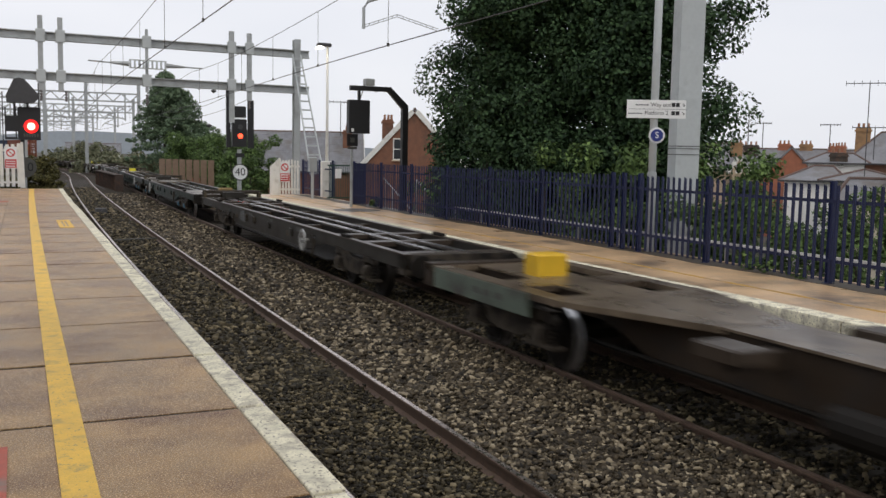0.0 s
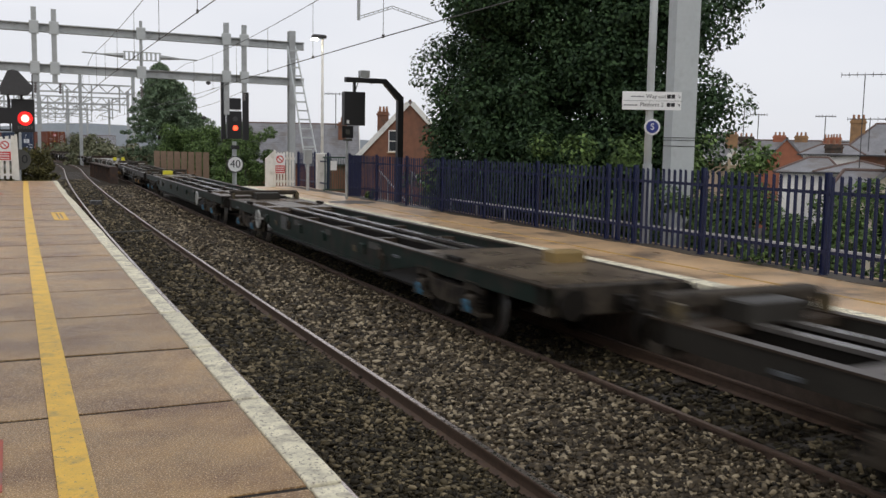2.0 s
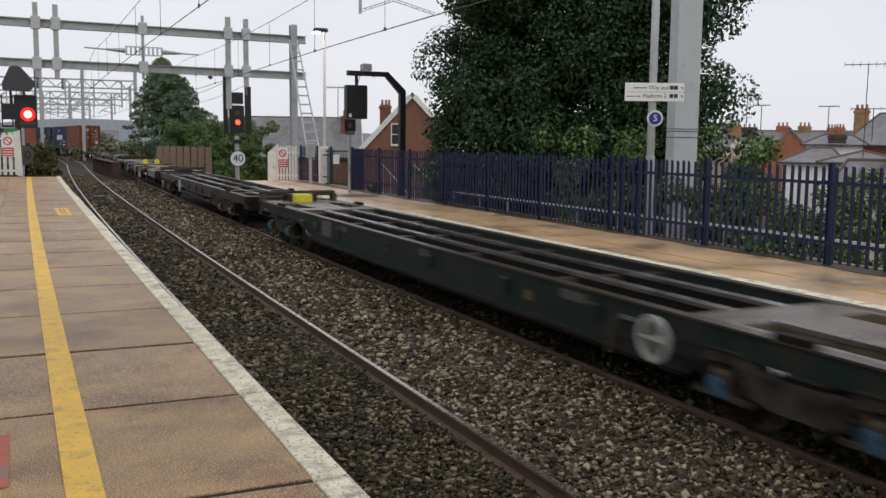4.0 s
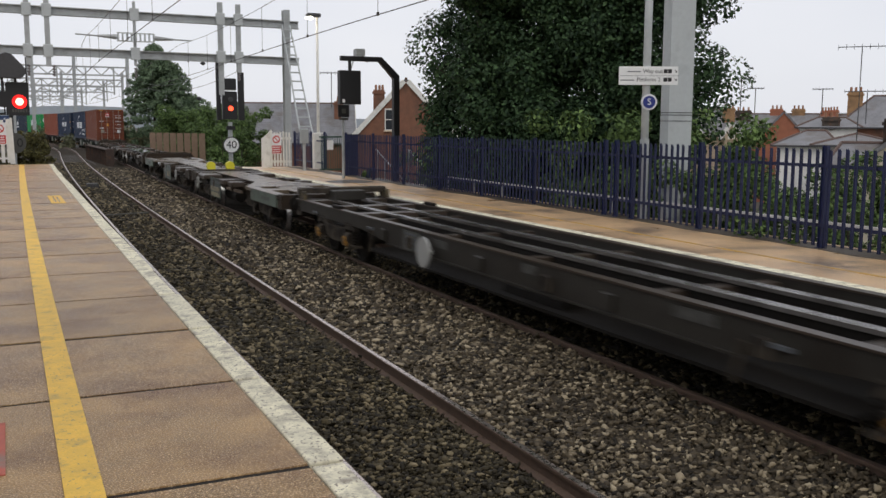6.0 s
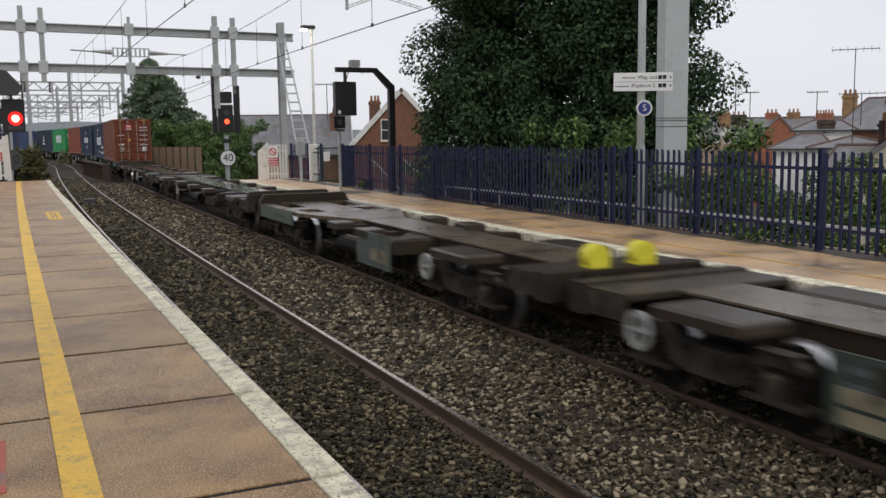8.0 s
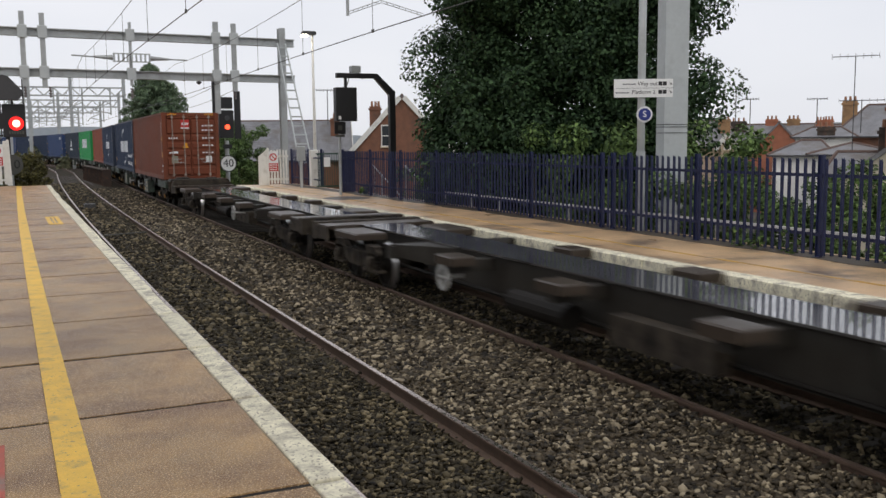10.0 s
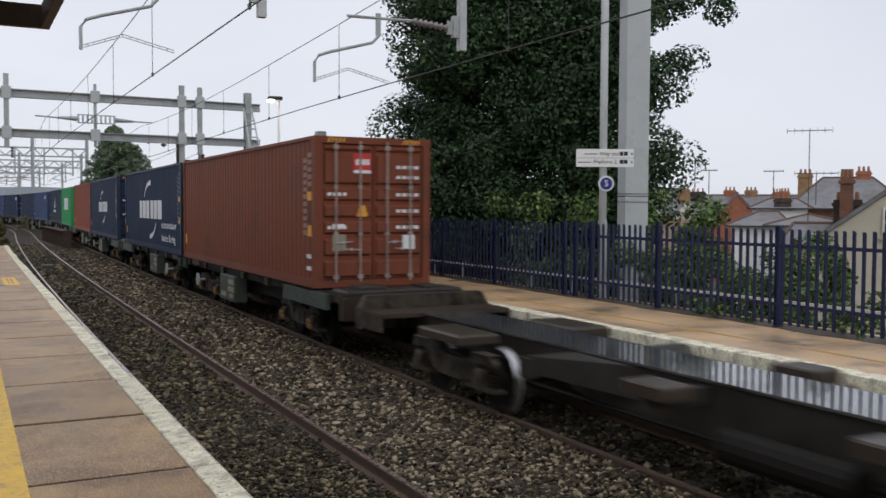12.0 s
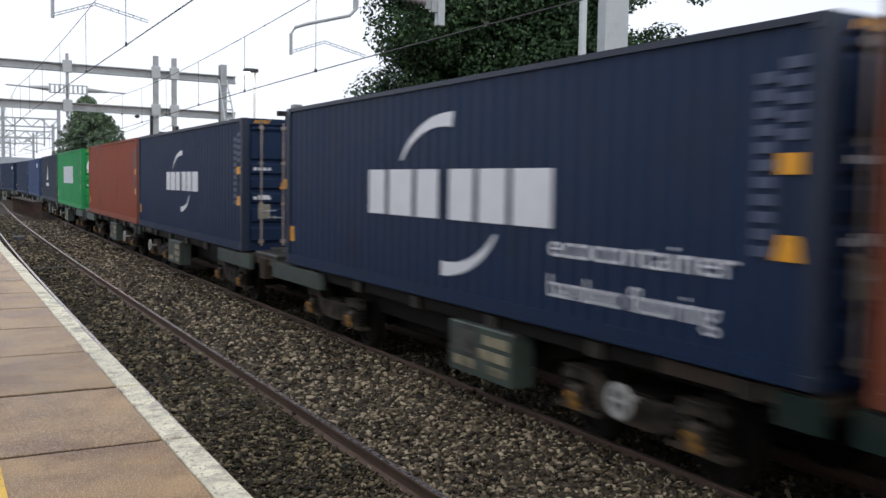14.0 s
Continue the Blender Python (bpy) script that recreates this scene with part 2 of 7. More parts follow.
POST_GREY = mat("container_post_dark", (0.012, 0.021, 0.042), 0.5, vary=0.25)


# ---------------------------------------------------------------- mesh building
class Shape:
    """Collects boxes, tubes and prisms into one mesh."""

    def __init__(self):
        self.v, self.f = [], []

    def add(self, v, f):
        o = len(self.v)
        self.v += [tuple(p) for p in v]
        self.f += [[i + o for i in q] for q in f]
        return self

    def box(self, x0, x1, y0, y1, z0, z1, m=None):
        v = [Vector((x, y, z)) for x in (x0, x1) for y in (y0, y1) for z in (z0, z1)]
        if m:
            v = [m @ p for p in v]
        return self.add(v, [(0, 1, 3, 2), (4, 6, 7, 5), (0, 4, 5, 1), (2, 3, 7, 6), (0, 2, 6, 4), (1, 5, 7, 3)])

    def cham(self, x0, x1, y0, y1, z0, z1, c):
        """A box whose upper edges are cut off by c."""
        b = [(x0, y0), (x1, y0), (x1, y1), (x0, y1)]
        t = [(x0 + c, y0 + c), (x1 - c, y0 + c), (x1 - c, y1 - c), (x0 + c, y1 - c)]
        v = [(*p, z0) for p in b] + [(*p, z1 - c) for p in b] + [(*p, z1) for p in t]
        f = [(3, 2, 1, 0), (8, 9, 10, 11)]
        for i in range(4):
            j = (i + 1) % 4
            f += [(i, j, j + 4, i + 4), (i + 4, j + 4, j + 8, i + 8)]
        return self.add(v, f)

    def tube(self, a, b, r, seg=10, r2=None, caps=True):
        a, b = Vector(a), Vector(b)
        q = (b - a).to_track_quat("Z", "Y")
        r2 = r if r2 is None else r2
        v = [a + q @ Vector((r * math.cos(k * math.tau / seg), r * math.sin(k * math.tau / seg), 0)) for k in range(seg)]
        v += [b + q @ Vector((r2 * math.cos(k * math.tau / seg), r2 * math.sin(k * math.tau / seg), 0)) for k in range(seg)]
        f = [(k, (k + 1) % seg, seg + (k + 1) % seg, seg + k) for k in range(seg)]
        if caps:
            f += [tuple(reversed(range(seg))), tuple(range(seg, 2 * seg))]
        return self.add(v, f)

    def line(self, pts, r, seg=6):
        """One continuous round bar along a line of points."""
        pts = [Vector(p) for p in pts]
        v, f = [], []
        for i, p in enumerate(pts):
            d = (pts[min(i + 1, len(pts) - 1)] - pts[max(i - 1, 0)]).normalized()
            u = d.cross(Vector((0.3, 0.1, 1) if abs(d.z) < 0.9 else (1, 0.2, 0))).normalized()
            w = d.cross(u)
            v += [p + r * (math.cos(k * math.tau / seg) * u + math.sin(k * math.tau / seg) * w) for k in range(seg)]
        for i in range(len(pts) - 1):
            f += [(i * seg + k, i * seg + (k + 1) % seg, (i + 1) * seg + (k + 1) % seg, (i + 1) * seg + k) for k in range(seg)]
        f += [tuple(reversed(range(seg))), tuple(range(len(v) - seg, len(v)))]
        return self.add(v, f)

    def prism(self, profile, m, length):
        """A closed profile in the (u, w) plane pushed along y by length, placed by m."""
        k = len(profile)
        v = [m @ Vector((u, 0, w)) for u, w in profile] + [m @ Vector((u, length, w)) for u, w in profile]
        f = [(i, (i + 1) % k, k + (i + 1) % k, k + i) for i in range(k)]
        f += [tuple(reversed(range(k))), tuple(range(k, 2 * k))]
        return self.add(v, f)

    def ring(self, c, r0, r1, w, axis="x", seg=20):
        """A flat ring or wheel tyre round an axis."""
        v, f = [], []
        for k in range(seg):
            a = k * math.tau / seg
            for r, d in ((r0, -w / 2), (r1, -w / 2), (r1, w / 2), (r0, w / 2)):
                p = (d, r * math.cos(a), r * math.sin(a)) if axis == "x" else (r * math.cos(a), d, r * math.sin(a))
                v.append(Vector(c) + Vector(p))
        for k in range(seg):
            j = (k + 1) % seg
            for s in range(4):
                f.append((4 * k + s, 4 * k + (s + 1) % 4, 4 * j + (s + 1) % 4, 4 * j + s))
        return self.add(v, f)

    def mesh(self, name, material, smooth=False):
        me = bpy.data.meshes.new(name)
        me.from_pydata(self.v, [], self.f)
        bm = bmesh.new()
        bm.from_mesh(me)
        bmesh.ops.recalc_face_normals(bm, faces=bm.faces)
        bm.to_mesh(me)
        bm.free()
        me.materials.append(material)
        if smooth:
            me.shade_smooth()
        return me


def part(name, shape, material, parent=None, label="", smooth=False, kind=""):
    ob = new(name, shape.mesh(name, material, smooth))
    if parent:
        ob.parent = parent
    return tagged(ob, label, kind=kind)


def piece(name, me, parent, m):
    ob = new(name, me)
    ob.parent = parent
    ob.matrix_basis = m
    return ob


def thing(name, label, category, m=None, group="", kind=""):
    ob = new(name)
    if m:
        ob.matrix_basis = m
    return tagged(ob, label, category, group, kind)


def bars(shape, rnd, x, y0, y1, z, h, gap=0.3, n=8, axis="y", d=0.004):
    """A row of n plain bars in place of a line of writing."""
    w = (y1 - y0) / n
    for i in range(n):
        a = y0 + i * w
        b = a + w * (1 - gap)
        if axis == "y":
            shape.box(min(x, x + d), max(x, x + d), a, b, z, z + h)
        else:
            shape.box(a, b, min(x, x + d), max(x, x + d), z, z + h)


# ---------------------------------------------------------------- the line of the tracks
RAIL_Z = -0.98


def bend(y, y0=80.0):
    return 2.512e-4 * y * y - (1.386e-3 * (y - y0) ** 2 if y > y0 else 0.0)


def far_track(y):
    return 7.12 + bend(y)


def near_track(y):
    return 3.137 + bend(y, 92.0)


def edge_left(y):
    return 1.537 + 1.65e-4 * y * abs(y)


def edge_right(y):
    return 8.36 + 2.9e-4 * y * abs(y)


def strip(shape, xa, xb, ys, za, zb):
    """A band between two lines xa(y) and xb(y), from za to zb, along ys."""
    v, f = [], []
    for y in ys:
        v += [(xa(y), y, za), (xb(y), y, za), (xb(y), y, zb), (xa(y), y, zb)]
    for i in range(len(ys) - 1):
        o = 4 * i
        for s in range(4):
            f.append((o + s, o + (s + 1) % 4, o + 4 + (s + 1) % 4, o + 4 + s))
    k = 4 * (len(ys) - 1)
    f += [(3, 2, 1, 0), (k, k + 1, k + 2, k + 3)]
    return shape.add(v, f)


def steps(a, b, d):
    n = max(1, round((b - a) / d))
    return [a + (b - a) * i / n for i in range(n + 1)]


# ---------------------------------------------------------------- ground, ballast and tracks
def build_ground():
    # one sheet: formation between the platforms, falling to the street level beyond the far platform
    xs = [-2500, -600, -120, -40, -12, -6, 1.0, 12.0, 14.5, 18.5, 40, 120, 600, 2500]
    ys = [-2500, -400, -60, -10, 10, 30, 42, 60, 90, 130, 200, 400, 1000, 4500]

    def height(x, y):
        base = RAIL_Z - 0.42
        shift = bend(min(max(y, 0), 140))
        xr = x - shift
        if xr > 13:
            base -= 3.2 * min(1, (xr - 13) / 5)
        return base

    v = [(x, y, height(x, y)) for y in ys for x in xs]
    k = len(xs)
    f = [(j * k + i, j * k + i + 1, (j + 1) * k + i + 1, (j + 1) * k + i) for j in range(len(ys) - 1) for i in range(k - 1)]
    part("ground", Shape().add(v, f), GROUND, label="dark soil and rough grass beside the railway", kind="structure")["category"] = "ground"

    bed = Shape()
    ys = steps(-25, 230, 2.5)
    v, f = [], []
    prof = [(-2.6, -1.5), (-1.9, -0.30), (-0.75, -0.19), (0, -0.21), (0.75, -0.19), (1.55, -0.13), (2.0, -0.10), (2.6, -0.15),
            (3.98 - 0.75, -0.19), (3.98, -0.21), (3.98 + 0.75, -0.19), (3.98 + 1.3, -0.3), (3.98 + 2.2, -1.5)]
    for y in ys:
        for i, (dx, dz) in enumerate(prof):
            c = near_track(y) if i < 7 else far_track(y) - 3.98
            v.append((c + dx, y, RAIL_Z + dz))
    k = len(prof)
    f = [(j * k + i, j * k + i + 1, (j + 1) * k + i + 1, (j + 1) * k + i) for j in range(len(ys) - 1) for i in range(k - 1)]
    part("ballast_bed", bed.add(v, f), BALLAST, label="dark stone ballast bed under the two tracks", kind="structure")["category"] = "ballast"


def build_stones():
    """Loose ballast stones, joined: coarse grey in the space between the tracks, soiled in the near track."""
    rng = np.random.default_rng(5)
    ph = (1 + 5 ** 0.5) / 2
    ico = np.array([(-1, ph, 0), (1, ph, 0), (-1, -ph, 0), (1, -ph, 0), (0, -1, ph), (0, 1, ph), (0, -1, -ph), (0, 1, -ph),
                    (ph, 0, -1), (ph, 0, 1), (-ph, 0, -1), (-ph, 0, 1)]) / 1.9
    tri = np.array([(0, 11, 5), (0, 5, 1), (0, 1, 7), (0, 7, 10), (0, 10, 11), (1, 5, 9), (5, 11, 4), (11, 10, 2), (10, 7, 6), (7, 1, 8),
                    (3, 9, 4), (3, 4, 2), (3, 2, 6), (3, 6, 8), (3, 8, 9), (4, 9, 5), (2, 4, 11), (6, 2, 10), (8, 6, 7), (9, 8, 1)])

    def scatter(name, label, material, bands):
        allv = []
        for x0, x1, y0, y1, count, size, zf in bands:
            y = y0 + (y1 - y0) * rng.random(count) ** 1.35
            x = x0 + (x1 - x0) * rng.random(count) + np.array([bend(v) for v in y])
            z = RAIL_Z + zf + rng.normal(0, 0.016, count)
            s = size * rng.uniform(0.5, 1.5, (count, 1, 1)) * rng.uniform(0.5, 1.3, (count, 1, 3)) * np.array([1.15, 1.15, 0.62])
            v = ico[None] * rng.uniform(0.45, 1.35, (count, 12, 1)) * s
            a, b = rng.uniform(0, 6.283, count), rng.normal(0, 0.5, count)
            ca, sa, cb, sb = np.cos(a), np.sin(a), np.cos(b), np.sin(b)
            rot = np.zeros((count, 3, 3))
            rot[:, 0, 0], rot[:, 0, 1] = ca, -sa
            rot[:, 1, 0], rot[:, 1, 1] = sa * cb, ca * cb
            rot[:, 1, 2], rot[:, 2, 0], rot[:, 2, 1], rot[:, 2, 2] = -sb, sa * sb, ca * sb, cb
            v = np.einsum("nij,nkj->nki", rot, v)
            allv.append(v + np.stack([x, y, z], 1)[:, None])
        v = np.concatenate(allv)
        n = len(v)
        t = (tri[None] + 12 * np.arange(n)[:, None, None]).reshape(-1)
        me = bpy.data.meshes.new(name)
        me.vertices.add(12 * n)
        me.vertices.foreach_set("co", v.reshape(-1))
        me.loops.add(len(t))
        me.loops.foreach_set("vertex_index", t)
        me.polygons.add(len(t) // 3)
        me.polygons.foreach_set("loop_start", np.arange(0, len(t), 3))
        me.update(calc_edges=True)
        me.materials.append(material)
        tagged(new(name, me), label, "ballast", kind="stuff")

    gap0, gap1 = 3.137 + 0.80, 7.12 - 0.80
    scatter("ballast_stones", "loose grey and brown ballast stones between the tracks", STONE,
            [(gap0 + 0.1, gap1, -14, 0.8, 12000, 0.038, -0.115), (gap0 + 0.1, gap1, 0.5, 12, 33000, 0.028, -0.115), (gap0 + 0.1, gap1, 10, 34, 19000, 0.038, -0.12), (gap0, gap1, 30, 64, 7000, 0.05, -0.12),
             (gap1 - 0.28, gap1 + 0.0, 1.5, 30, 6000, 0.030, -0.085)])
    scatter("soiled_ballast_stones", "dark soiled ballast stones in the near track", STONE_DARK,
            [(1.5, 3.85, -14, 0.8, 13000, 0.038, -0.172), (1.5, 3.85, 0.5, 13, 44000, 0.025, -0.172), (1.55, 3.85, 11, 36, 17000, 0.040, -0.172), (1.6, 3.9, 34, 75, 9000, 0.062, -0.165), (6.4, 7.85, 2, 30, 9000, 0.036, -0.185), (6.4, 8.3, -14, 2.2, 7000, 0.04, -0.185)])


def rail_profile():
    return [(-0.07, -0.159), (0.07, -0.159), (0.07, -0.148), (0.012, -0.125), (0.012, -0.042), (0.036, -0.030), (0.036, -0.004),
            (-0.036, -0.004), (-0.036, -0.030), (-0.012, -0.042), (-0.012, -0.125), (-0.07, -0.148)]


def build_track(name, centre, label, top):
    tr = thing(name, label, "track", kind="structure")
    ys = steps(-25, 40, 2.5) + steps(44, 230, 4)
    for side in (-0.775, 0.7525):
        pr = rail_profile()
        k = len(pr)
        v = [(centre(y) + side + u, y, RAIL_Z + w) for y in ys for u, w in pr]
        f = [(j * k + i, j * k + (i + 1) % k, (j + 1) * k + (i + 1) % k, (j + 1) * k + i) for j in range(len(ys) - 1) for i in range(k)]
        rail = part("rail", Shape().add(v, f), RAIL_SIDE, tr, "rusty steel rail with a worn head")
        sh = Shape()
        strip(sh, lambda y: centre(y) + side - 0.027, lambda y: centre(y) + side + 0.027, ys, RAIL_Z - 0.003, RAIL_Z)
        part("rail_head", sh, top, rail)
    me = Shape().cham(-1.25, 1.25, -0.13, 0.13, -0.2, 0.0, 0.02).mesh("sleeper", SLEEPER)
    y = -14.0
    while y < 95:
        piece("sleeper", me, tr, pose(centre(y), y, RAIL_Z - 0.186, 0, 0, -math.degrees(math.atan(5e-4 * y)) + random.uniform(-0.5, 0.5)))
        y += 0.65 if y < 40 else 0.7


build_ground()
build_track("track_near", near_track, "near railway track with a polished rail on dark ballast", RAIL_TOP)
build_track("track_far", far_track, "far railway track that carries the freight train", RAIL_DULL)
build_stones()


# ---------------------------------------------------------------- platforms
JOINTS = [-9.9, -8.1, -6.3, -4.5, -2.7, -0.9, 0.9, 2.7] + [4.50 + 1.79 * i for i in range(22)] + [44.4]


def build_platform_left():
    pl = thing("platform_left", "concrete slab platform with white edge and yellow line", "platform", kind="structure")
    body = Shape()
    ys = steps(-10, 44.4, 2)
    strip(body, lambda y: -7.0, lambda y: edge_left(y) - 0.188, ys, -1.6, -0.010)
    part("platform_body", body, JOINT, pl)
    wall = Shape()
    strip(wall, lambda y: edge_left(y) - 0.187, lambda y: edge_left(y) - 0.06, ys, -1.6, -0.106)
    part("platform_wall", wall, BRICK_DARK, pl, "dark grimy brick platform wall")
    for a, b in zip(JOINTS, JOINTS[1:]):
        a, b = a + random.uniform(0.018, 0.034), b - random.uniform(0.018, 0.034)
        for xa, xb in ((lambda y: -7.0, lambda y: -2.512), (lambda y: -2.5, lambda y: -0.382 + 1e-4 * y * y),
                       (lambda y: -0.372 + 1e-4 * y * y, lambda y: edge_left(y) - 0.194)):
            z = random.uniform(-0.004, 0.003)
            sh = Shape()
            strip(sh, xa, xb, [a, (a + b) / 2, b], -0.009, z)
            part("slab", sh, CONCRETE, pl)
        # white-painted coping blocks with slightly uneven outer edges
        d = random.uniform(-0.02, 0.018)
        sh = Shape()
        strip(sh, lambda y: edge_left(y) - 0.185, lambda y: edge_left(y) + d, [a - 0.002, (a + b) / 2, b + 0.002], -0.105, random.uniform(0.001, 0.007))
        ob = part("coping_block", sh, WHITE_EDGE, pl)
        bv = ob.modifiers.new("edge", "BEVEL")
        bv.width, bv.segments = 0.012, 2
    sh = Shape()
    strip(sh, lambda y: 0.165 + 1.7e-4 * y * abs(y), lambda y: 0.345 + 1.75e-4 * y * abs(y), steps(-10, 44.0, 1.5), 0.004, 0.0085)
    part("yellow_line", sh, YELLOW_LINE, pl, "worn yellow painted safety line")
    plate = Shape()
    for x0, x1, y0, y1 in ((0.86, 1.16, 22.3, 22.6), (0.86, 1.16, 24.4, 24.7), (0.86, 0.95, 22.6, 24.4), (1.07, 1.16, 22.6, 24.4), (0.99, 1.03, 22.6, 24.4)):
        plate.box(x0, x1, y0, y1, 0.003, 0.010)
    part("marking", plate, YELLOW_LINE, pl, "faded yellow box marking")
    red = Shape().box(-0.42, -0.085, 5.0, 5.9, 0.002, 0.008)
    part("red_marking", red, mat("red_marking_paint", (0.5, 0.13, 0.09), 0.7, vary=0.2, dirt=(0.3, 0.2, 0.16), dirt_amount=0.4, dirt_scale=3), pl, "worn red painted marking")
    red2 = Shape().box(-0.75, -0.25, 33.2, 33.8, 0.002, 0.008)
    part("red_marking", red2, bpy.data.materials["red_marking_paint"], pl)


def build_platform_right():
    pl = thing("platform_right", "tan tarmac island platform with a white coping edge", "platform", kind="structure")
    ys = steps(-10, 39, 1.75)
    body = Shape()
    strip(body, lambda y: edge_right(y) + 0.08, lambda y: 11.35, ys, -1.6, -0.004)
    part("platform_body", body, TARMAC_TAN, pl, "tan tarmac platform surface")
    wall = Shape()
    strip(wall, lambda y: edge_right(y) + 0.05, lambda y: edge_right(y) + 0.079, ys, -1.6, -0.16)
    part("platform_wall", wall, BRICK_DARK, pl)
    for a, b in zip(ys, ys[1:]):
        d = random.uniform(-0.012, 0.012)
        sh = Shape()
        strip(sh, lambda y: edge_right(y) + d, lambda y: edge_right(y) + 0.30, [a + 0.006, b - 0.006], -0.15, random.uniform(0.001, 0.006))
        ob = part("coping_block", sh, WHITE_EDGE, pl)
        bv = ob.modifiers.new("edge", "BEVEL")
        bv.width, bv.segments = 0.012, 2
    sh = Shape()
    strip(sh, lambda y: edge_right(y) + 0.98, lambda y: edge_right(y) + 1.05, steps(-10, 38.5, 1.75), -0.003, 0.003)
    part("yellow_line", sh, mat("faded_yellow_line", (0.55, 0.33, 0.08), 0.6, vary=0.2, dirt=(0.40, 0.29, 0.20), dirt_amount=0.45, dirt_scale=2), pl, "faded yellow safety line")
    cover = Shape().tube((9.75, 27.8, -0.003), (9.75, 27.8, 0.003), 0.75, 24)
    part("manhole_patch", cover, mat("dark_patch", (0.09, 0.08, 0.075), 0.5, vary=0.2), pl, "dark round repair patch")
    # dark brown band with a wavy edge along the fence foot
    sh = Shape()
    strip(sh, lambda y: 10.66 + 0.05 * math.sin(1.9 * y) + 0.03 * math.sin(5.3 * y) - 0.006 * max(0, 14 - y), lambda y: 11.2, steps(-10, 38.5, 0.35), -0.003, 0.002)
    part("fence_foot_strip", sh, mat("dark_brown_strip", (0.075, 0.058, 0.042), 0.6, vary=0.5, scale=4, fine=40, bump=0.5), pl, "dark uneven strip along the fence foot")
    ramp = Shape()
    ramp.add([(9.0, 39, -0.004), (11.35, 39, -0.004), (9.2, 50, -1.3), (11.0, 50, -1.3), (9.0, 39, -1.6), (11.35, 39, -1.6), (9.2, 50, -1.6), (11.0, 50, -1.6)],
             [(0, 1, 3, 2), (0, 2, 6, 4), (1, 5, 7, 3), (2, 3, 7, 6), (4, 6, 7, 5), (0, 4, 5, 1)])
    part("platform_ramp", ramp, TARMAC_TAN, pl)


build_platform_left()
build_platform_right()


# ---------------------------------------------------------------- the freight train
def red_front(t):
    """How far along the line the front of the first container is."""
    u = t - 12.0
    return 16.896 - 12.461 * u + 0.0665 * u * u


TIMES = [0.5 * i for i in range(29)]


def on_line(y, half):
    a, b = far_track(y - half), far_track(y + half)
    return pose((a + b) / 2, y, RAIL_Z, 0, 0, -math.degrees(math.atan((b - a) / (2 * half))))


def bogie_side(x):
    """One fabricated side frame for a 1.8 m wheelbase: a cranked beam, horn guides and end brackets."""
    s = Shape()
    w = 0.12
    prof = [(-1.20, 0.62), (-1.20, 0.70), (-1.08, 0.78), (-0.68, 0.78), (-0.50, 0.66), (0.50, 0.66), (0.68, 0.78), (1.08, 0.78), (1.20, 0.70), (1.20, 0.62),
            (1.06, 0.66), (0.74, 0.66), (0.55, 0.42), (0.30, 0.36), (-0.30, 0.36), (-0.55, 0.42), (-0.74, 0.66), (-1.06, 0.66)]
    m = Matrix(((0, 1, 0, x - w / 2), (1, 0, 0, 0), (0, 0, 1, 0), (0, 0, 0, 1)))
    s.prism(prof, m, w)
    s.box(x - 0.09, x + 0.09, -1.12, -0.68, 0.781, 0.80).box(x - 0.09, x + 0.09, 0.68, 1.12, 0.781, 0.80)
    for y in (-0.9, 0.9):
        for d in (-0.14, 0.14):
            s.box(x - 0.05, x + 0.05, y + d - 0.015, y + d + 0.015, 0.36, 0.66)
    for y in (-0.36, 0.0, 0.36):
        s.box(x - 0.075, x + 0.075, y - 0.02, y + 0.02, 0.40, 0.64)
    return s


def axle_box(x):
    """Cast axle box with side wings that carry the springs, and a round end cover."""
    s = Shape().cham(x - 0.12, x + 0.12, -0.12, 0.12, 0.33, 0.60, 0.03)
    s.box(x - 0.10, x + 0.10, -0.36, 0.36, 0.32, 0.365)
    s.tube((x - 0.15, 0, 0.46), (x + 0.15, 0, 0.46), 0.105, 12)
    return s


def coil_spring(x):
    """Coil spring drawn as a helix of round bar."""
    n = 44
    pts = [(x + 0.062 * math.cos(i * math.tau / 9), 0.062 * math.sin(i * math.tau / 9), 0.372 + 0.285 * i / n) for i in range(n + 1)]
    return Shape().line(pts, 0.015, 4)


BOGIE_SIDES = [(x, bogie_side(x).mesh("side_frame", BOGIE_BROWN), axle_box(x).mesh("axle_box", BOGIE_BROWN), coil_spring(x).mesh("spring", RUNNING)) for x in (-1.0, 1.0)]
BOLSTER = Shape().box(-1.0, 1.0, -0.28, 0.28, 0.42, 0.70).mesh("bolster", RUNNING)
BRAKE = Shape().prism([(-0.95, 0.36), (-0.80, 0.36), (-0.80, 0.26), (-0.70, 0.26), (-0.70, 0.36), (0.70, 0.36), (0.70, 0.26), (0.80, 0.26), (0.80, 0.36), (0.95, 0.36), (0.95, 0.46), (0.8, 0.6), (0.7, 0.6), (0.6, 0.46), (-0.6, 0.46), (-0.7, 0.6), (-0.8, 0.6), (-0.95, 0.46)], Matrix.Translation((0, -0.04, 0)), 0.08).mesh("brake_beam", BOGIE_BROWN)


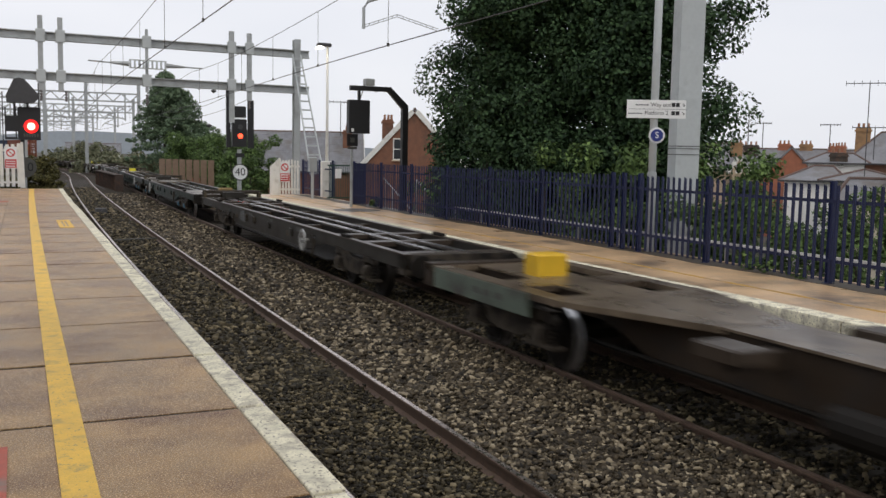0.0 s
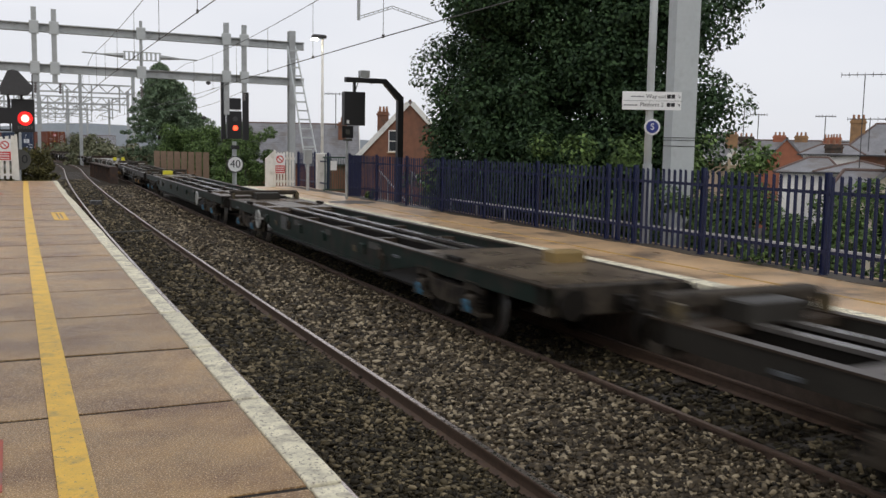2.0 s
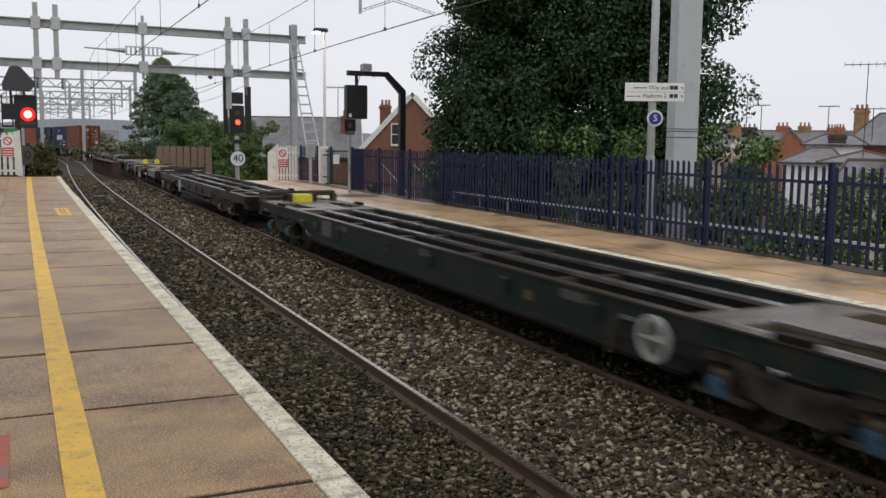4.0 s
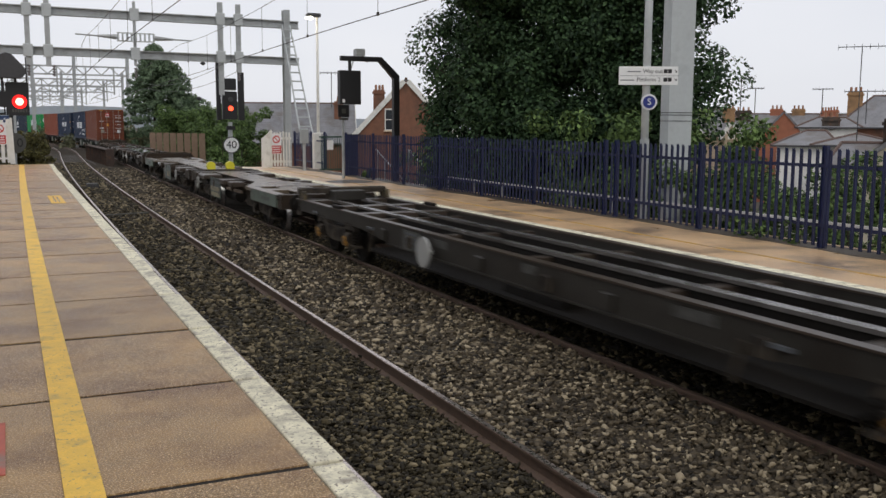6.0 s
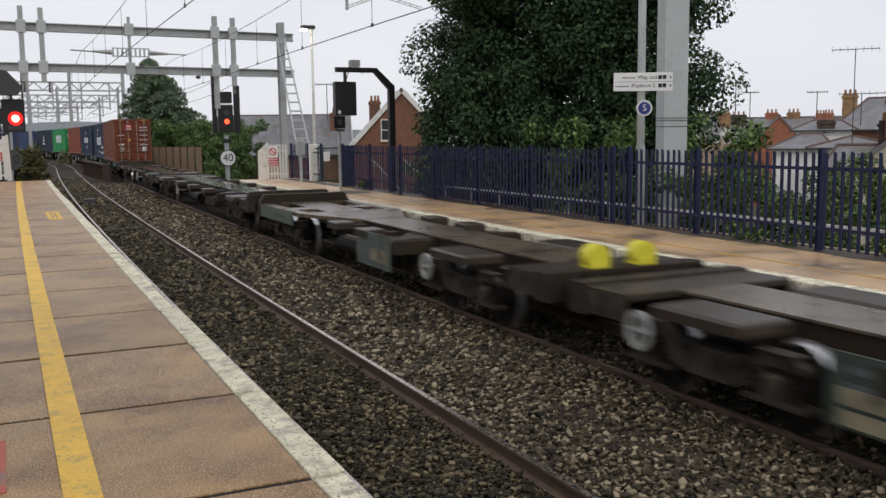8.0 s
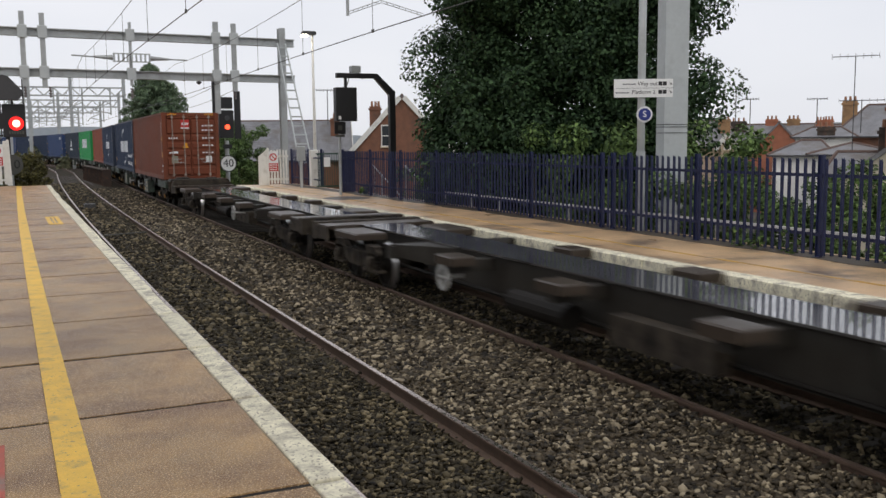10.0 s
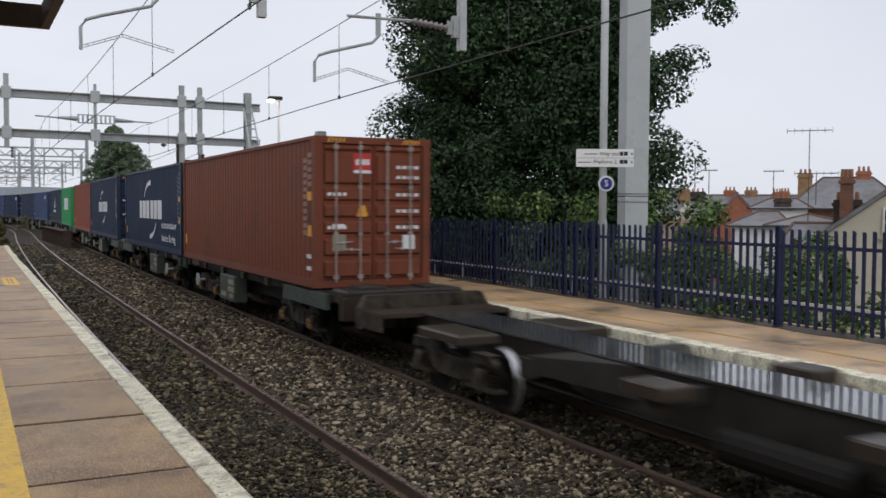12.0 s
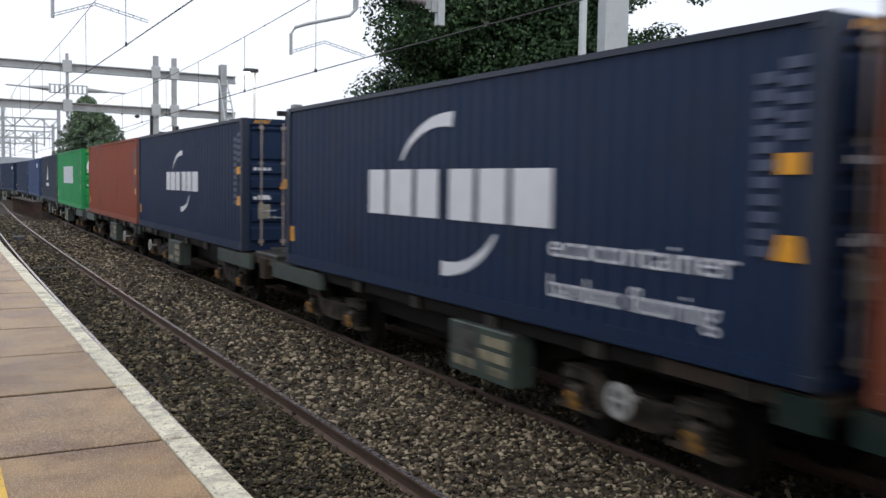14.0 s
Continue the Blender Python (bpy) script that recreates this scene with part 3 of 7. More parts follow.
def wheelset_mesh(tread):
    """Axle and two flanged wheels turned as one solid, with bright treads."""
    one = [(0.0, 0.075), (0.655, 0.085), (0.655, 0.455), (0.685, 0.455), (0.69, 0.425), (0.79, 0.415), (0.79, 0.345), (0.76, 0.33), (0.76, 0.16), (0.80, 0.13), (0.80, 0.075), (1.0, 0.07), (1.0, 0.005)]
    prof = [(-x, r) for x, r in reversed(one[1:])] + one
    seg, k = 24, len(prof)
    v = [(x, r * math.cos(i * math.tau / seg), r * math.sin(i * math.tau / seg)) for i in range(seg) for x, r in prof]
    f = [(i * k + j, i * k + j + 1, (i + 1) % seg * k + j + 1, (i + 1) % seg * k + j) for i in range(seg) for j in range(k - 1)]
    f += [tuple(i * k for i in range(seg)), tuple(i * k + k - 1 for i in range(seg))]
    me = Shape().add(v, f).mesh("wheelset", RUNNING)
    me.materials.append(tread)
    for p in me.polygons:
        r = math.hypot(p.center.y, p.center.z)
        if 0.68 < abs(p.center.x) < 0.78 and r > 0.36:
            p.material_index = 1
    return me


WHEELSET = wheelset_mesh(WHEEL_RIM)
WHEELSET_DULL = wheelset_mesh(RUNNING)
CAPS = {}


def cap_mesh(material):
    if material.name not in CAPS:
        CAPS[material.name] = Shape().tube((-1.19, 0, 0.46), (-1.15, 0, 0.46), 0.085, 10).box(-1.17, -1.13, -0.1, 0.1, 0.36, 0.44).mesh("axle_cap", material)
    return CAPS[material.name]


WHEELS = []


def add_bogies(wagon, centres, cap=None, wheels=WHEELSET):
    for c in centres:
        bogie = new("bogie")
        bogie.parent = wagon
        bogie.matrix_basis = pose(0, c, 0)
        for x, frame_me, box_me, spring_me in BOGIE_SIDES:
            piece("side_frame", frame_me, bogie, pose(0, 0, 0))
            for y in (-0.9, 0.9):
                piece("axle_box", box_me, bogie, pose(0, y, 0))
                for d in (-0.26, 0.26):
                    piece("spring", spring_me, bogie, pose(0, y + d, 0))
        piece("bolster", BOLSTER, bogie, pose(0, 0, 0))
        for y in (-0.40, 0.40):
            piece("brake_beam", BRAKE, bogie, pose(0, y, 0))
        for y in (-0.9, 0.9):
            ws = piece("wheelset", wheels, bogie, pose(0, y, 0.425))
            ws["label"] = "grimy wheelset with bright treads" if wheels is WHEELSET else "grimy dark wheelset"
            WHEELS.append(ws)
            if cap:
                piece("axle_cap", cap_mesh(cap), bogie, pose(0, y, 0))


def add_ends(wagon, half, material, height=0.22, upstand=(-1, 1), width=1.22):
    """Headstocks, drawbar and the low end bulkheads."""
    for sgn in (-1, 1):
        s = Shape()
        y0, y1 = sorted((sgn * (half - 0.32), sgn * half))
        s.box(-width, width, y0, y1, 0.80, 1.16)
        part("headstock", s, material, wagon)
        s = Shape().tube((0, sgn * half, 0.95), (0, sgn * (half + 0.4), 0.95), 0.08, 8).box(-0.12, 0.12, *sorted((sgn * (half + 0.06), sgn * (half + 0.2))), 0.85, 1.05)
        part("coupling", s, RUNNING, wagon)
        for x in (-0.87, 0.87):
            s = Shape().tube((x, sgn * half, 0.98), (x, sgn * (half + 0.22), 0.98), 0.09, 10)
            s.tube((x, sgn * (half + 0.22), 0.98), (x, sgn * (half + 0.26), 0.98), 0.2, 14)
            part("buffer", s, RUNNING, wagon)
        if sgn in upstand:
            s = Shape()
            m = Matrix.Translation((-width, 0, 0))
            prof = [(0, 1.16), (2 * width, 1.16), (2 * width - 0.12, 1.16 + height), (0.12, 1.16 + height)]
            s.prism(prof, m @ Matrix.Translation((0, sgn * (half - 0.17) - 0.1, 0)), 0.2)
            if width > 1.2:
                part("end_bulkhead", s, material, wagon)
            else:   # a raised bar on short posts
                y = sgn * (half - 0.17)
                part("end_bar", Shape().cham(-width, width, y - 0.14, y + 0.14, 1.16 + height - 0.10, 1.16 + height + 0.03, 0.03), BOGIE_BROWN, wagon)
                part("centre_box", Shape().cham(-0.38, 0.38, *sorted((y - sgn * 0.16, y - sgn * 0.58)), 1.166, 1.16 + height - 0.02, 0.02), STEEL_DARK, wagon, "dark steel box on the deck")
                for x in (-width + 0.05, width - 0.05):
                    part("corner_plate", Shape().box(x - 0.04, x + 0.04, *sorted((y - sgn * 0.15, y - sgn * 0.34)), 1.02, 1.16 + height - 0.04), OCHRE_DULL, wagon, "dirty ochre corner plate")
                for x in (-width + 0.06, -0.35, 0.35, width - 0.06):
                    part("bar_post", Shape().box(x - 0.05, x + 0.05, y - 0.06, y + 0.06, 1.16, 1.16 + height - 0.08), BOGIE_BROWN, wagon)


def handwheel(wagon, y, x=-1.34, z=0.76, solid=False, rad=0.25):
    s = Shape().ring((x, y, z), 0.0 if solid else rad - 0.06, rad, 0.04, "x", 20).tube((x - 0.02, y, z), (x + 0.35, y, z), 0.03, 8)
    if not solid:
        s.box(x - 0.015, x + 0.015, y - rad + 0.05, y + rad - 0.05, z - 0.015, z + 0.015).box(x - 0.015, x + 0.015, y - 0.015, y + 0.015, z - rad + 0.05, z + rad - 0.05)
    part("handbrake_wheel", s, PALE_WHEEL, wagon, "pale metal handbrake wheel")


def side_panel(wagon, y, material=None, w=0.7, h=0.42, z=0.42, x=-1.24):
    p = part("label_panel", Shape().box(x - 0.02, x, y - w / 2, y + w / 2, z, z + h), material or PANEL_GREY, wagon, "grey data panel")
    s = Shape()
    for i in range(4):
        bars(s, None, x - 0.025, y - w * 0.42, y + w * 0.42, z + 0.05 + i * h * 0.22, h * 0.1, 0.25, 5)
    part("lettering", s, LETTER_GREY, p, kind="stuff")


def lower(wagon, d):
    """Let the frame down on its bogies."""
    for ob in wagon.children:
        if not ob.name.startswith("bogie"):
            ob.matrix_basis = Matrix.Translation((0, 0, -d)) @ ob.matrix_basis


def ladder_wagon(length, bogies, wheel, body, seed, label, cap=None):
    """Open ladder-frame container flat: two deep side sills, two bright centre strips, cross members, solid ends over the bogies."""
    rnd = random.Random(seed)
    half = length / 2
    w = thing("container_flat_wagon", label, "wagon", group="wagons of the freight train")
    bog = (bogies[1] - bogies[0]) / 2
    deep = 0.80 if seed == 4 else 0.66
    for sx in (-1, 1):
        x0, x1 = sorted((sx * 1.07, sx * 0.97))
        m = Matrix(((0, 1, 0, x0), (1, 0, 0, 0), (0, 0, 1, 0), (0, 0, 0, 1)))
        prof = [(-half, 0.91), (-half, 1.15), (half, 1.15), (half, 0.91), (bog - 1.5, 0.91), (bog - 2.9, deep), (-bog + 2.9, deep), (-bog + 1.5, 0.91)]
        part("side_sill", Shape().prism(prof, m, x1 - x0), body, w)
        fl = Shape().box(*sorted((sx * 1.09, sx * 0.95)), -half, half, 1.151, 1.175)
        part("sill_flange", fl, STEEL_DECK, w)
        part("lower_flange", Shape().box(*sorted((sx * 1.10, sx * 0.95)), -bog + 2.9, bog - 2.9, deep - 0.024, deep - 0.001), body, w)
        for y in (-0.62 * bog, -0.36 * bog, -0.1 * bog, 0.17 * bog, 0.4 * bog, 0.66 * bog):
            y += rnd.uniform(-0.5, 0.5)
            part("lashing_bracket", Shape().cham(*sorted((sx * 1.13, sx * 1.071)), y - 0.09, y + 0.09, 0.84, 1.04, 0.02), rnd.choice((BOGIE_BROWN, body, body)), w)
    gauge = 0.24 if seed < 3 else 0.35
    for x in (-gauge, gauge):
        part("centre_strip", Shape().box(x - 0.08, x + 0.08, -half + 0.4, half - 0.4, 1.12, 1.165), STEEL_WORN, w, "rain-wet worn steel strip")
        part("centre_sill", Shape().box(x - 0.05, x + 0.05, -half + 0.4, half - 0.4, 0.72, 1.119), RUNNING, w)
    n = round((2 * bog - 3.4) / 2.7)
    for i in range(n + 1):
        y = -bog + 1.7 + i * (2 * bog - 3.4) / n
        part("cross_member", Shape().box(-0.96, 0.96, y - 0.07, y + 0.07, 0.90, 1.10), STEEL_DECK, w)
    for sgn in (-1, 1):
        ya, yb = sorted((sgn * (half - 0.3), sgn * (bog - 1.5)))
        # deck plate with two openings beside the centre strips
        ho = bog * sgn
        h0, h1 = ho - 0.85, ho + 0.85
        if seed in (1, 4):   # the ends stay open
            for y in ((ya + 0.18, ho - 0.75, ho + 0.95) if sgn < 0 else (yb - 0.18, ho + 0.75, ho - 0.95)):
                part("deck_plate", Shape().box(-0.95, 0.95, y - 0.17, y + 0.17, 1.06, 1.155), STEEL_DECK, w)
            continue
        if seed == 2 and sgn < 0:   # one solid brown plate over the front bogie
            part("deck_plate", Shape().box(-0.95, 0.95, ya, yb, 1.06, 1.172), DECK_BROWN, w, "worn brown deck plate")
            continue
        for x0, x1, y0, y1 in ((-0.95, 0.95, ya, h0), (-0.95, 0.95, h1, yb), (-0.95, -0.84, h0, h1), (0.84, 0.95, h0, h1), (-0.42, 0.42, h0, h1)):
            part("deck_plate", Shape().box(x0, x1, y0, y1, 1.06, 1.170), DECK_BROWN if seed in (2, 3) else STEEL_DECK, w)
    add_ends(w, half, BOGIE_BROWN, 0.24, (1,), 1.07)
    add_bogies(w, bogies, cap, WHEELSET_DULL if seed in (1, 4) else WHEELSET)
    for sgn in (-1, 1):
        for sx in (-1, 1):
            s = Shape().box(*sorted((sx * 1.09, sx * 1.0)), sgn * bog - 0.25, sgn * bog + 0.25, 1.18, 1.24)
            part("twistlock", s, RUNNING, w)
    side_panel(w, bog - 4.0, PANEL_GREY, 0.66, 0.34, 0.78, -1.07)
    for y in (bog - 3.1, -bog + 4.6) if seed != 4 else ():
        part("yellow_plate", Shape().box(-1.085, -1.071, y - 0.11, y + 0.11, 0.82, 0.94), OCHRE_DULL, w, "small yellow plate")
    for y, ln in ((bog - 5.4, 0.5), (-0.8, 0.35), (-bog + 3.2, 0.6)):
        part("worn_patch", Shape().box(-1.082, -1.071, y, y + ln, 0.98, 1.10), WORN_PATCH, w, "pale scraped paint patch")
    for y in (bog - 2.2, -bog + 2.2, bog + 1.3):
        part("worn_patch", Shape().box(-1.112, -1.071, y, y + 0.28, 0.96, 1.0), LETTER_GREY, w, "bright scuffed step")
    handwheel(w, wheel, -1.22, 0.88, solid=seed == 4)
    for y in (bogies[0] + 2.6, bogies[1] - 2.4):
        part("lever", Shape().tube((-1.12, y, 0.95), (-1.14, y + 0.12, 0.55), 0.028, 6), BOGIE_BROWN, w)
    part("reservoir", Shape().tube((-0.6, -1.0, 0.55), (-0.6, 0.6, 0.55), 0.2, 14), RUNNING, w)
    part("brake_gear", Shape().box(0.1, 0.5, -1.6, 1.6, 0.35, 0.6), RUNNING, w)
    part("brake_rod", Shape().tube((0, -bog, 0.5), (0, bog, 0.5), 0.03, 6), RUNNING, w)
    # near-black sheet added below the open frame for the shade in its gaps
    part("dark_underlay", Shape().box(-0.95, 0.95, -bog + 1.6, bog - 1.6, 0.50, 0.54), RUNNING, w)
    lower(w, 0.15)
    return w


def spine_wagon(length, bogies, wheel, body, seed, label, cap=None, broad=()):
    """Narrow spine container wagon: end crossbeams, outrigger pads, and a broad deck with two openings at each end named in broad."""
    half = length / 2
    w = thing("spine_container_wagon", label, "wagon", group="wagons of the freight train")
    pale = bool(broad)
    top = DECK_BROWN if pale else STEEL_DECK
    inner = (bogies[0] + 1.5, bogies[1] - 1.5)
    prof = [(-half, 0.84), (-half, 1.10), (half, 1.10), (half, 0.84), (inner[1], 0.82), (inner[1] - 1.0, 0.48), (inner[0] + 1.0, 0.48), (inner[0], 0.82)]
    m = Matrix(((0, 1, 0, -0.42), (1, 0, 0, 0), (0, 0, 1, 0), (0, 0, 0, 1)))
    part("spine", Shape().prism(prof, m, 0.84), body, w)
    part("spine_top", Shape().box(-0.47, 0.47, -half + 0.02, half - 0.02, 1.102, 1.13), DECK_BROWN if pale else WET_STEEL, w, "wet worn steel spine top")
    for sgn in (-1, 1):
        bc = bogies[0] if sgn < 0 else bogies[1]
        if sgn in broad:
            y0, y1 = sorted((sgn * half, bc - sgn * 1.6))
            for x0, x1, ya, yb in ((-1.22, -0.95, y0 + 0.36, y1 - 0.4), (0.95, 1.22, y0 + 0.36, y1 - 0.4), (-1.22, 1.22, y0 + 0.03, y0 + 0.36), (-1.22, 1.22, y1 - 0.4, y1),
                                   (-0.95, -0.48, bc - 0.35, bc + 0.35), (0.48, 0.95, bc - 0.35, bc + 0.35)):
                part("deck_plate", Shape().box(x0, x1, ya, yb, 1.05, 1.136), top, w)
            yi, yo, z = bc - sgn * 1.61, bc - sgn * 3.6, 1.06
            part("tapered_deck", Shape().add([(-1.2, yi, z), (1.2, yi, z), (0.48, yo, z), (-0.48, yo, z), (-1.2, yi, z + 0.075), (1.2, yi, z + 0.075), (0.48, yo, z + 0.075), (-0.48, yo, z + 0.075)],
                                             [(0, 1, 2, 3), (4, 7, 6, 5), (0, 4, 5, 1), (1, 5, 6, 2), (2, 6, 7, 3), (3, 7, 4, 0)]), top, w)
            for sx in (-1, 1):
                va, vb = sorted((sgn * (half - 0.42), bc - sgn * 0.85))
                v = part("valance", Shape().box(*sorted((sx * 1.24, sx * 1.19)), va, vb, 0.82, 1.12), WAGON_GREEN_PALE, w, "pale green valance")
                s = Shape()
                bars(s, None, sx * 1.242, va + 0.7, va + 1.7, 0.93, 0.09, 0.4, 3, d=0.004 * sx)
                part("lettering", s, PANEL_GREY, v, kind="stuff")
        else:
            # open end: a short solid deck, arms and pads over the bogie, gaps beside the spine
            y0, y1 = sorted((sgn * (half - 0.33), sgn * (half - 1.05)))
            part("end_deck", Shape().box(-1.2, 1.2, y0, y1, 1.06, 1.132), STEEL_DECK, w)
            for sx in (-1, 1):
                part("valance", Shape().box(*sorted((sx * 1.215, sx * 1.17)), y0, y1, 0.84, 1.10), BOGIE_BROWN, w, "dusty brown valance")
            for sx in (-1, 1):
                part("pad", Shape().cham(*sorted((sx * 0.62, sx * 1.25)), bc - 0.62, bc + 0.62, 1.0, 1.13, 0.03), STEEL_DECK, w)
                part("outrigger", Shape().box(*sorted((sx * 0.42, sx * 1.22)), bc - sgn * 2.2 - 0.12, bc - sgn * 2.2 + 0.12, 0.84, 1.07), body, w)
                s = Shape().add([(sx * 0.42, bc - sgn * 2.2, 1.09), (sx * 0.42, bc - sgn * 3.4, 1.09), (sx * 1.2, bc - sgn * 2.2, 1.09), (sx * 0.42, bc - sgn * 2.2, 0.7), (sx * 0.42, bc - sgn * 3.4, 0.7), (sx * 1.2, bc - sgn * 2.2, 0.9)],
                                [(0, 1, 2), (3, 5, 4), (0, 3, 4, 1), (1, 4, 5, 2), (2, 5, 3, 0)])
                part("gusset", s, body, w)
    n = max(2, round((inner[1] - inner[0] - 3.0) / 2.6))
    for i in range(n):
        y = inner[0] + 1.5 + (i + 0.5) * (inner[1] - inner[0] - 3.0) / n
        for sx in (-1, 1):
            arm = part("outrigger", Shape().box(*sorted((sx * 0.42, sx * 1.2)), y - 0.10, y + 0.10, 0.88, 1.06), body, w)
            part("pad", Shape().cham(*sorted((sx * 0.84, sx * 1.24)), y - 0.30, y + 0.30, 1.0, 1.14, 0.02), STEEL_DECK, arm)
    add_ends(w, half, BOGIE_BROWN if seed > 6 else WAGON_BROWN, 0.2, (1,) if seed in (6, 8) else (-1,) if seed == 7 else ())
    add_bogies(w, bogies, cap)
    if pale:
        y = bogies[1] - 2.45 if seed == 5 else bogies[0] + 3.3
        side_panel(w, y, TWIN_GREEN if seed == 5 else WAGON_GREEN_PALE, 1.7, 0.62, 0.50, -1.19)
        for z0, z1 in ((0.53, 0.66), (0.70, 0.84)) if seed == 5 else ((0.62, 0.84),):
            part("cream_panel", Shape().box(-1.222, -1.216, y - 0.72, y + (0.72 if seed == 5 else 0.1), z0, z1), CREAM_PANEL, w, "worn cream painted panel")
        part("panel_bracket", Shape().box(-1.14, -0.42, y - 0.7, y + 0.7, 0.92, 0.98), body, w)
        for sx in (-1, 1):
            part("lashing_rail", Shape().box(*sorted((sx * 1.16, sx * 1.08)), -1.6, 0.4, 0.86, 0.93), DECK_BROWN, w)
    if wheel is not None:
        handwheel(w, wheel, -1.2, 0.80, rad=0.21)
    part("reservoir", Shape().tube((-0.75, 0.2, 0.62), (-0.75, 1.7, 0.62), 0.17, 14), RUNNING, w)
    part("brake_gear", Shape().box(-0.75, -0.5, -2.4, -0.6, 0.45, 0.8), BOGIE_BROWN, w)
    part("brake_rod", Shape().tube((-0.5, bogies[0], 0.55), (-0.5, bogies[1], 0.55), 0.03, 6), RUNNING, w)
    lower(w, 0.12)
    return w


def twin_wagon(length, seed, outer, label):
    """Half of a container twin: frame under a 40 ft box; outer is the side (-1 front, 1 rear) that carries the bulkhead end."""
    half = length / 2
    w = thing("container_twin_wagon", label, "wagon", group="wagons of the freight train")
    bog = half - 2.1
    prof = [(-half, 0.84), (-half, 1.13), (half, 1.13), (half, 0.84), (bog - 1.4, 0.84), (bog - 2.3, 0.62), (-bog + 2.3, 0.62), (-bog + 1.4, 0.84)]
    for x in (-0.75, 0.55):
        m = Matrix(((0, 1, 0, x), (1, 0, 0, 0), (0, 0, 1, 0), (0, 0, 0, 1)))
        part("side_sill", Shape().prism(prof, m, 0.2), RUNNING, w)
    n = 7
    for i in range(n):
        y = -half + 0.8 + i * (length - 1.6) / (n - 1)
        part("cross_member", Shape().box(-1.2, 1.2, y - 0.12, y + 0.12, 0.98, 1.14), STEEL_DARK, w)
    for sgn in (-1, 1):
        y0, y1 = sorted((sgn * (half - 1.9), sgn * half))
        for sx in (-1, 1):
            if sgn != outer:
                part("end_bracket", Shape().box(*sorted((sx * 1.24, sx * 1.16)), *sorted((sgn * (half - 0.45), sgn * half)), 0.86, 1.13), WAGON_GREEN, w)
                continue
            va, vb = sorted((sgn * (half - 3.4), sgn * (half - 0.8)))
            v = part("valance", Shape().box(*sorted((sx * 1.26, sx * 1.16)), va, vb, 0.84, 1.12), TWIN_GREEN, w, "dull green worn valance")
            s = Shape()
            bars(s, None, sx * 1.262, va + 0.5, va + 1.0, 0.95, 0.06, 0.4, 5, d=0.004 * sx)
            part("lettering", s, PANEL_GREY, v, kind="stuff")
        part("end_deck", Shape().box(-1.15, 1.15, y0, y1, 1.0, 1.135), STEEL_DECK, w)
    s = Shape()
    y0, y1 = sorted((outer * (half - 0.75), outer * half))
    s.cham(-1.15, 1.15, y0, y1, 1.14, 1.24, 0.03)
    part("end_bulkhead", s, STEEL_DARK, w, "low dark steel end bulkhead")
    part("end_latch", Shape().cham(-0.85, -0.35, y0 + 0.1, y1 - 0.1, 1.241, 1.31, 0.02), STEEL_DARK, w)
    part("end_latch", Shape().cham(0.4, 0.8, y0 + 0.1, y1 - 0.1, 1.241, 1.29, 0.02), STEEL_DARK, w)
    part("headstock", Shape().box(-1.22, 1.22, *sorted((outer * (half - 0.2), outer * (half + 0.02))), 0.72, 1.12), WAGON_BROWN, w)
    part("coupling", Shape().tube((0, -half - 0.3, 0.92), (0, half + 0.3, 0.92), 0.1, 8), RUNNING, w)
    add_bogies(w, (-3.97, 3.94) if outer < 0 else (-4.55, 3.4), CAP_OCHRE, WHEELSET_DULL)
    c = 1.24 if outer < 0 else -1.9
    p = part("equipment_box", Shape().cham(-1.26, -0.95, c - 0.74, c + 0.74, 0.36, 0.99, 0.02), TWIN_GREEN, w, "dull green equipment box")
    for y0, y1, z0, z1 in ((-0.66, -0.1, 0.78, 0.90), (-0.66, 0.02, 0.60, 0.72), (0.12, 0.62, 0.44, 0.56), (-0.6, -0.2, 0.44, 0.54)):
        part("panel", Shape().box(-1.266, -1.26, c + y0, c + y1, z0, z1), CREAM_PANEL, p, "worn cream panel")
    part("panel", Shape().box(-1.266, -1.26, c + 0.1, c + 0.64, 0.62, 0.90), WORN_PATCH, p, "grey scraped panel")
    handwheel(w, 4.65 if outer < 0 else -4.57, -1.26, 0.64, rad=0.18)
    part("under_rail", Shape().box(-1.13, -1.07, -half + 0.5, half - 0.5, 0.99, 1.15), RUNNING, w)
    part("brake_gear", Shape().box(-0.4, 0.4, -2.4, 2.0, 0.4, 0.62), RUNNING, w)
    return w


CREAM_PANEL = mat("cream_panel_paint", (0.30, 0.265, 0.17), 0.55, vary=0.3, scale=4, dirt=(0.07, 0.06, 0.045), dirt_amount=0.5, dirt_scale=3)
OCHRE_BOX = mat("dull_ochre_paint", (0.24, 0.16, 0.055), 0.6, vary=0.2)

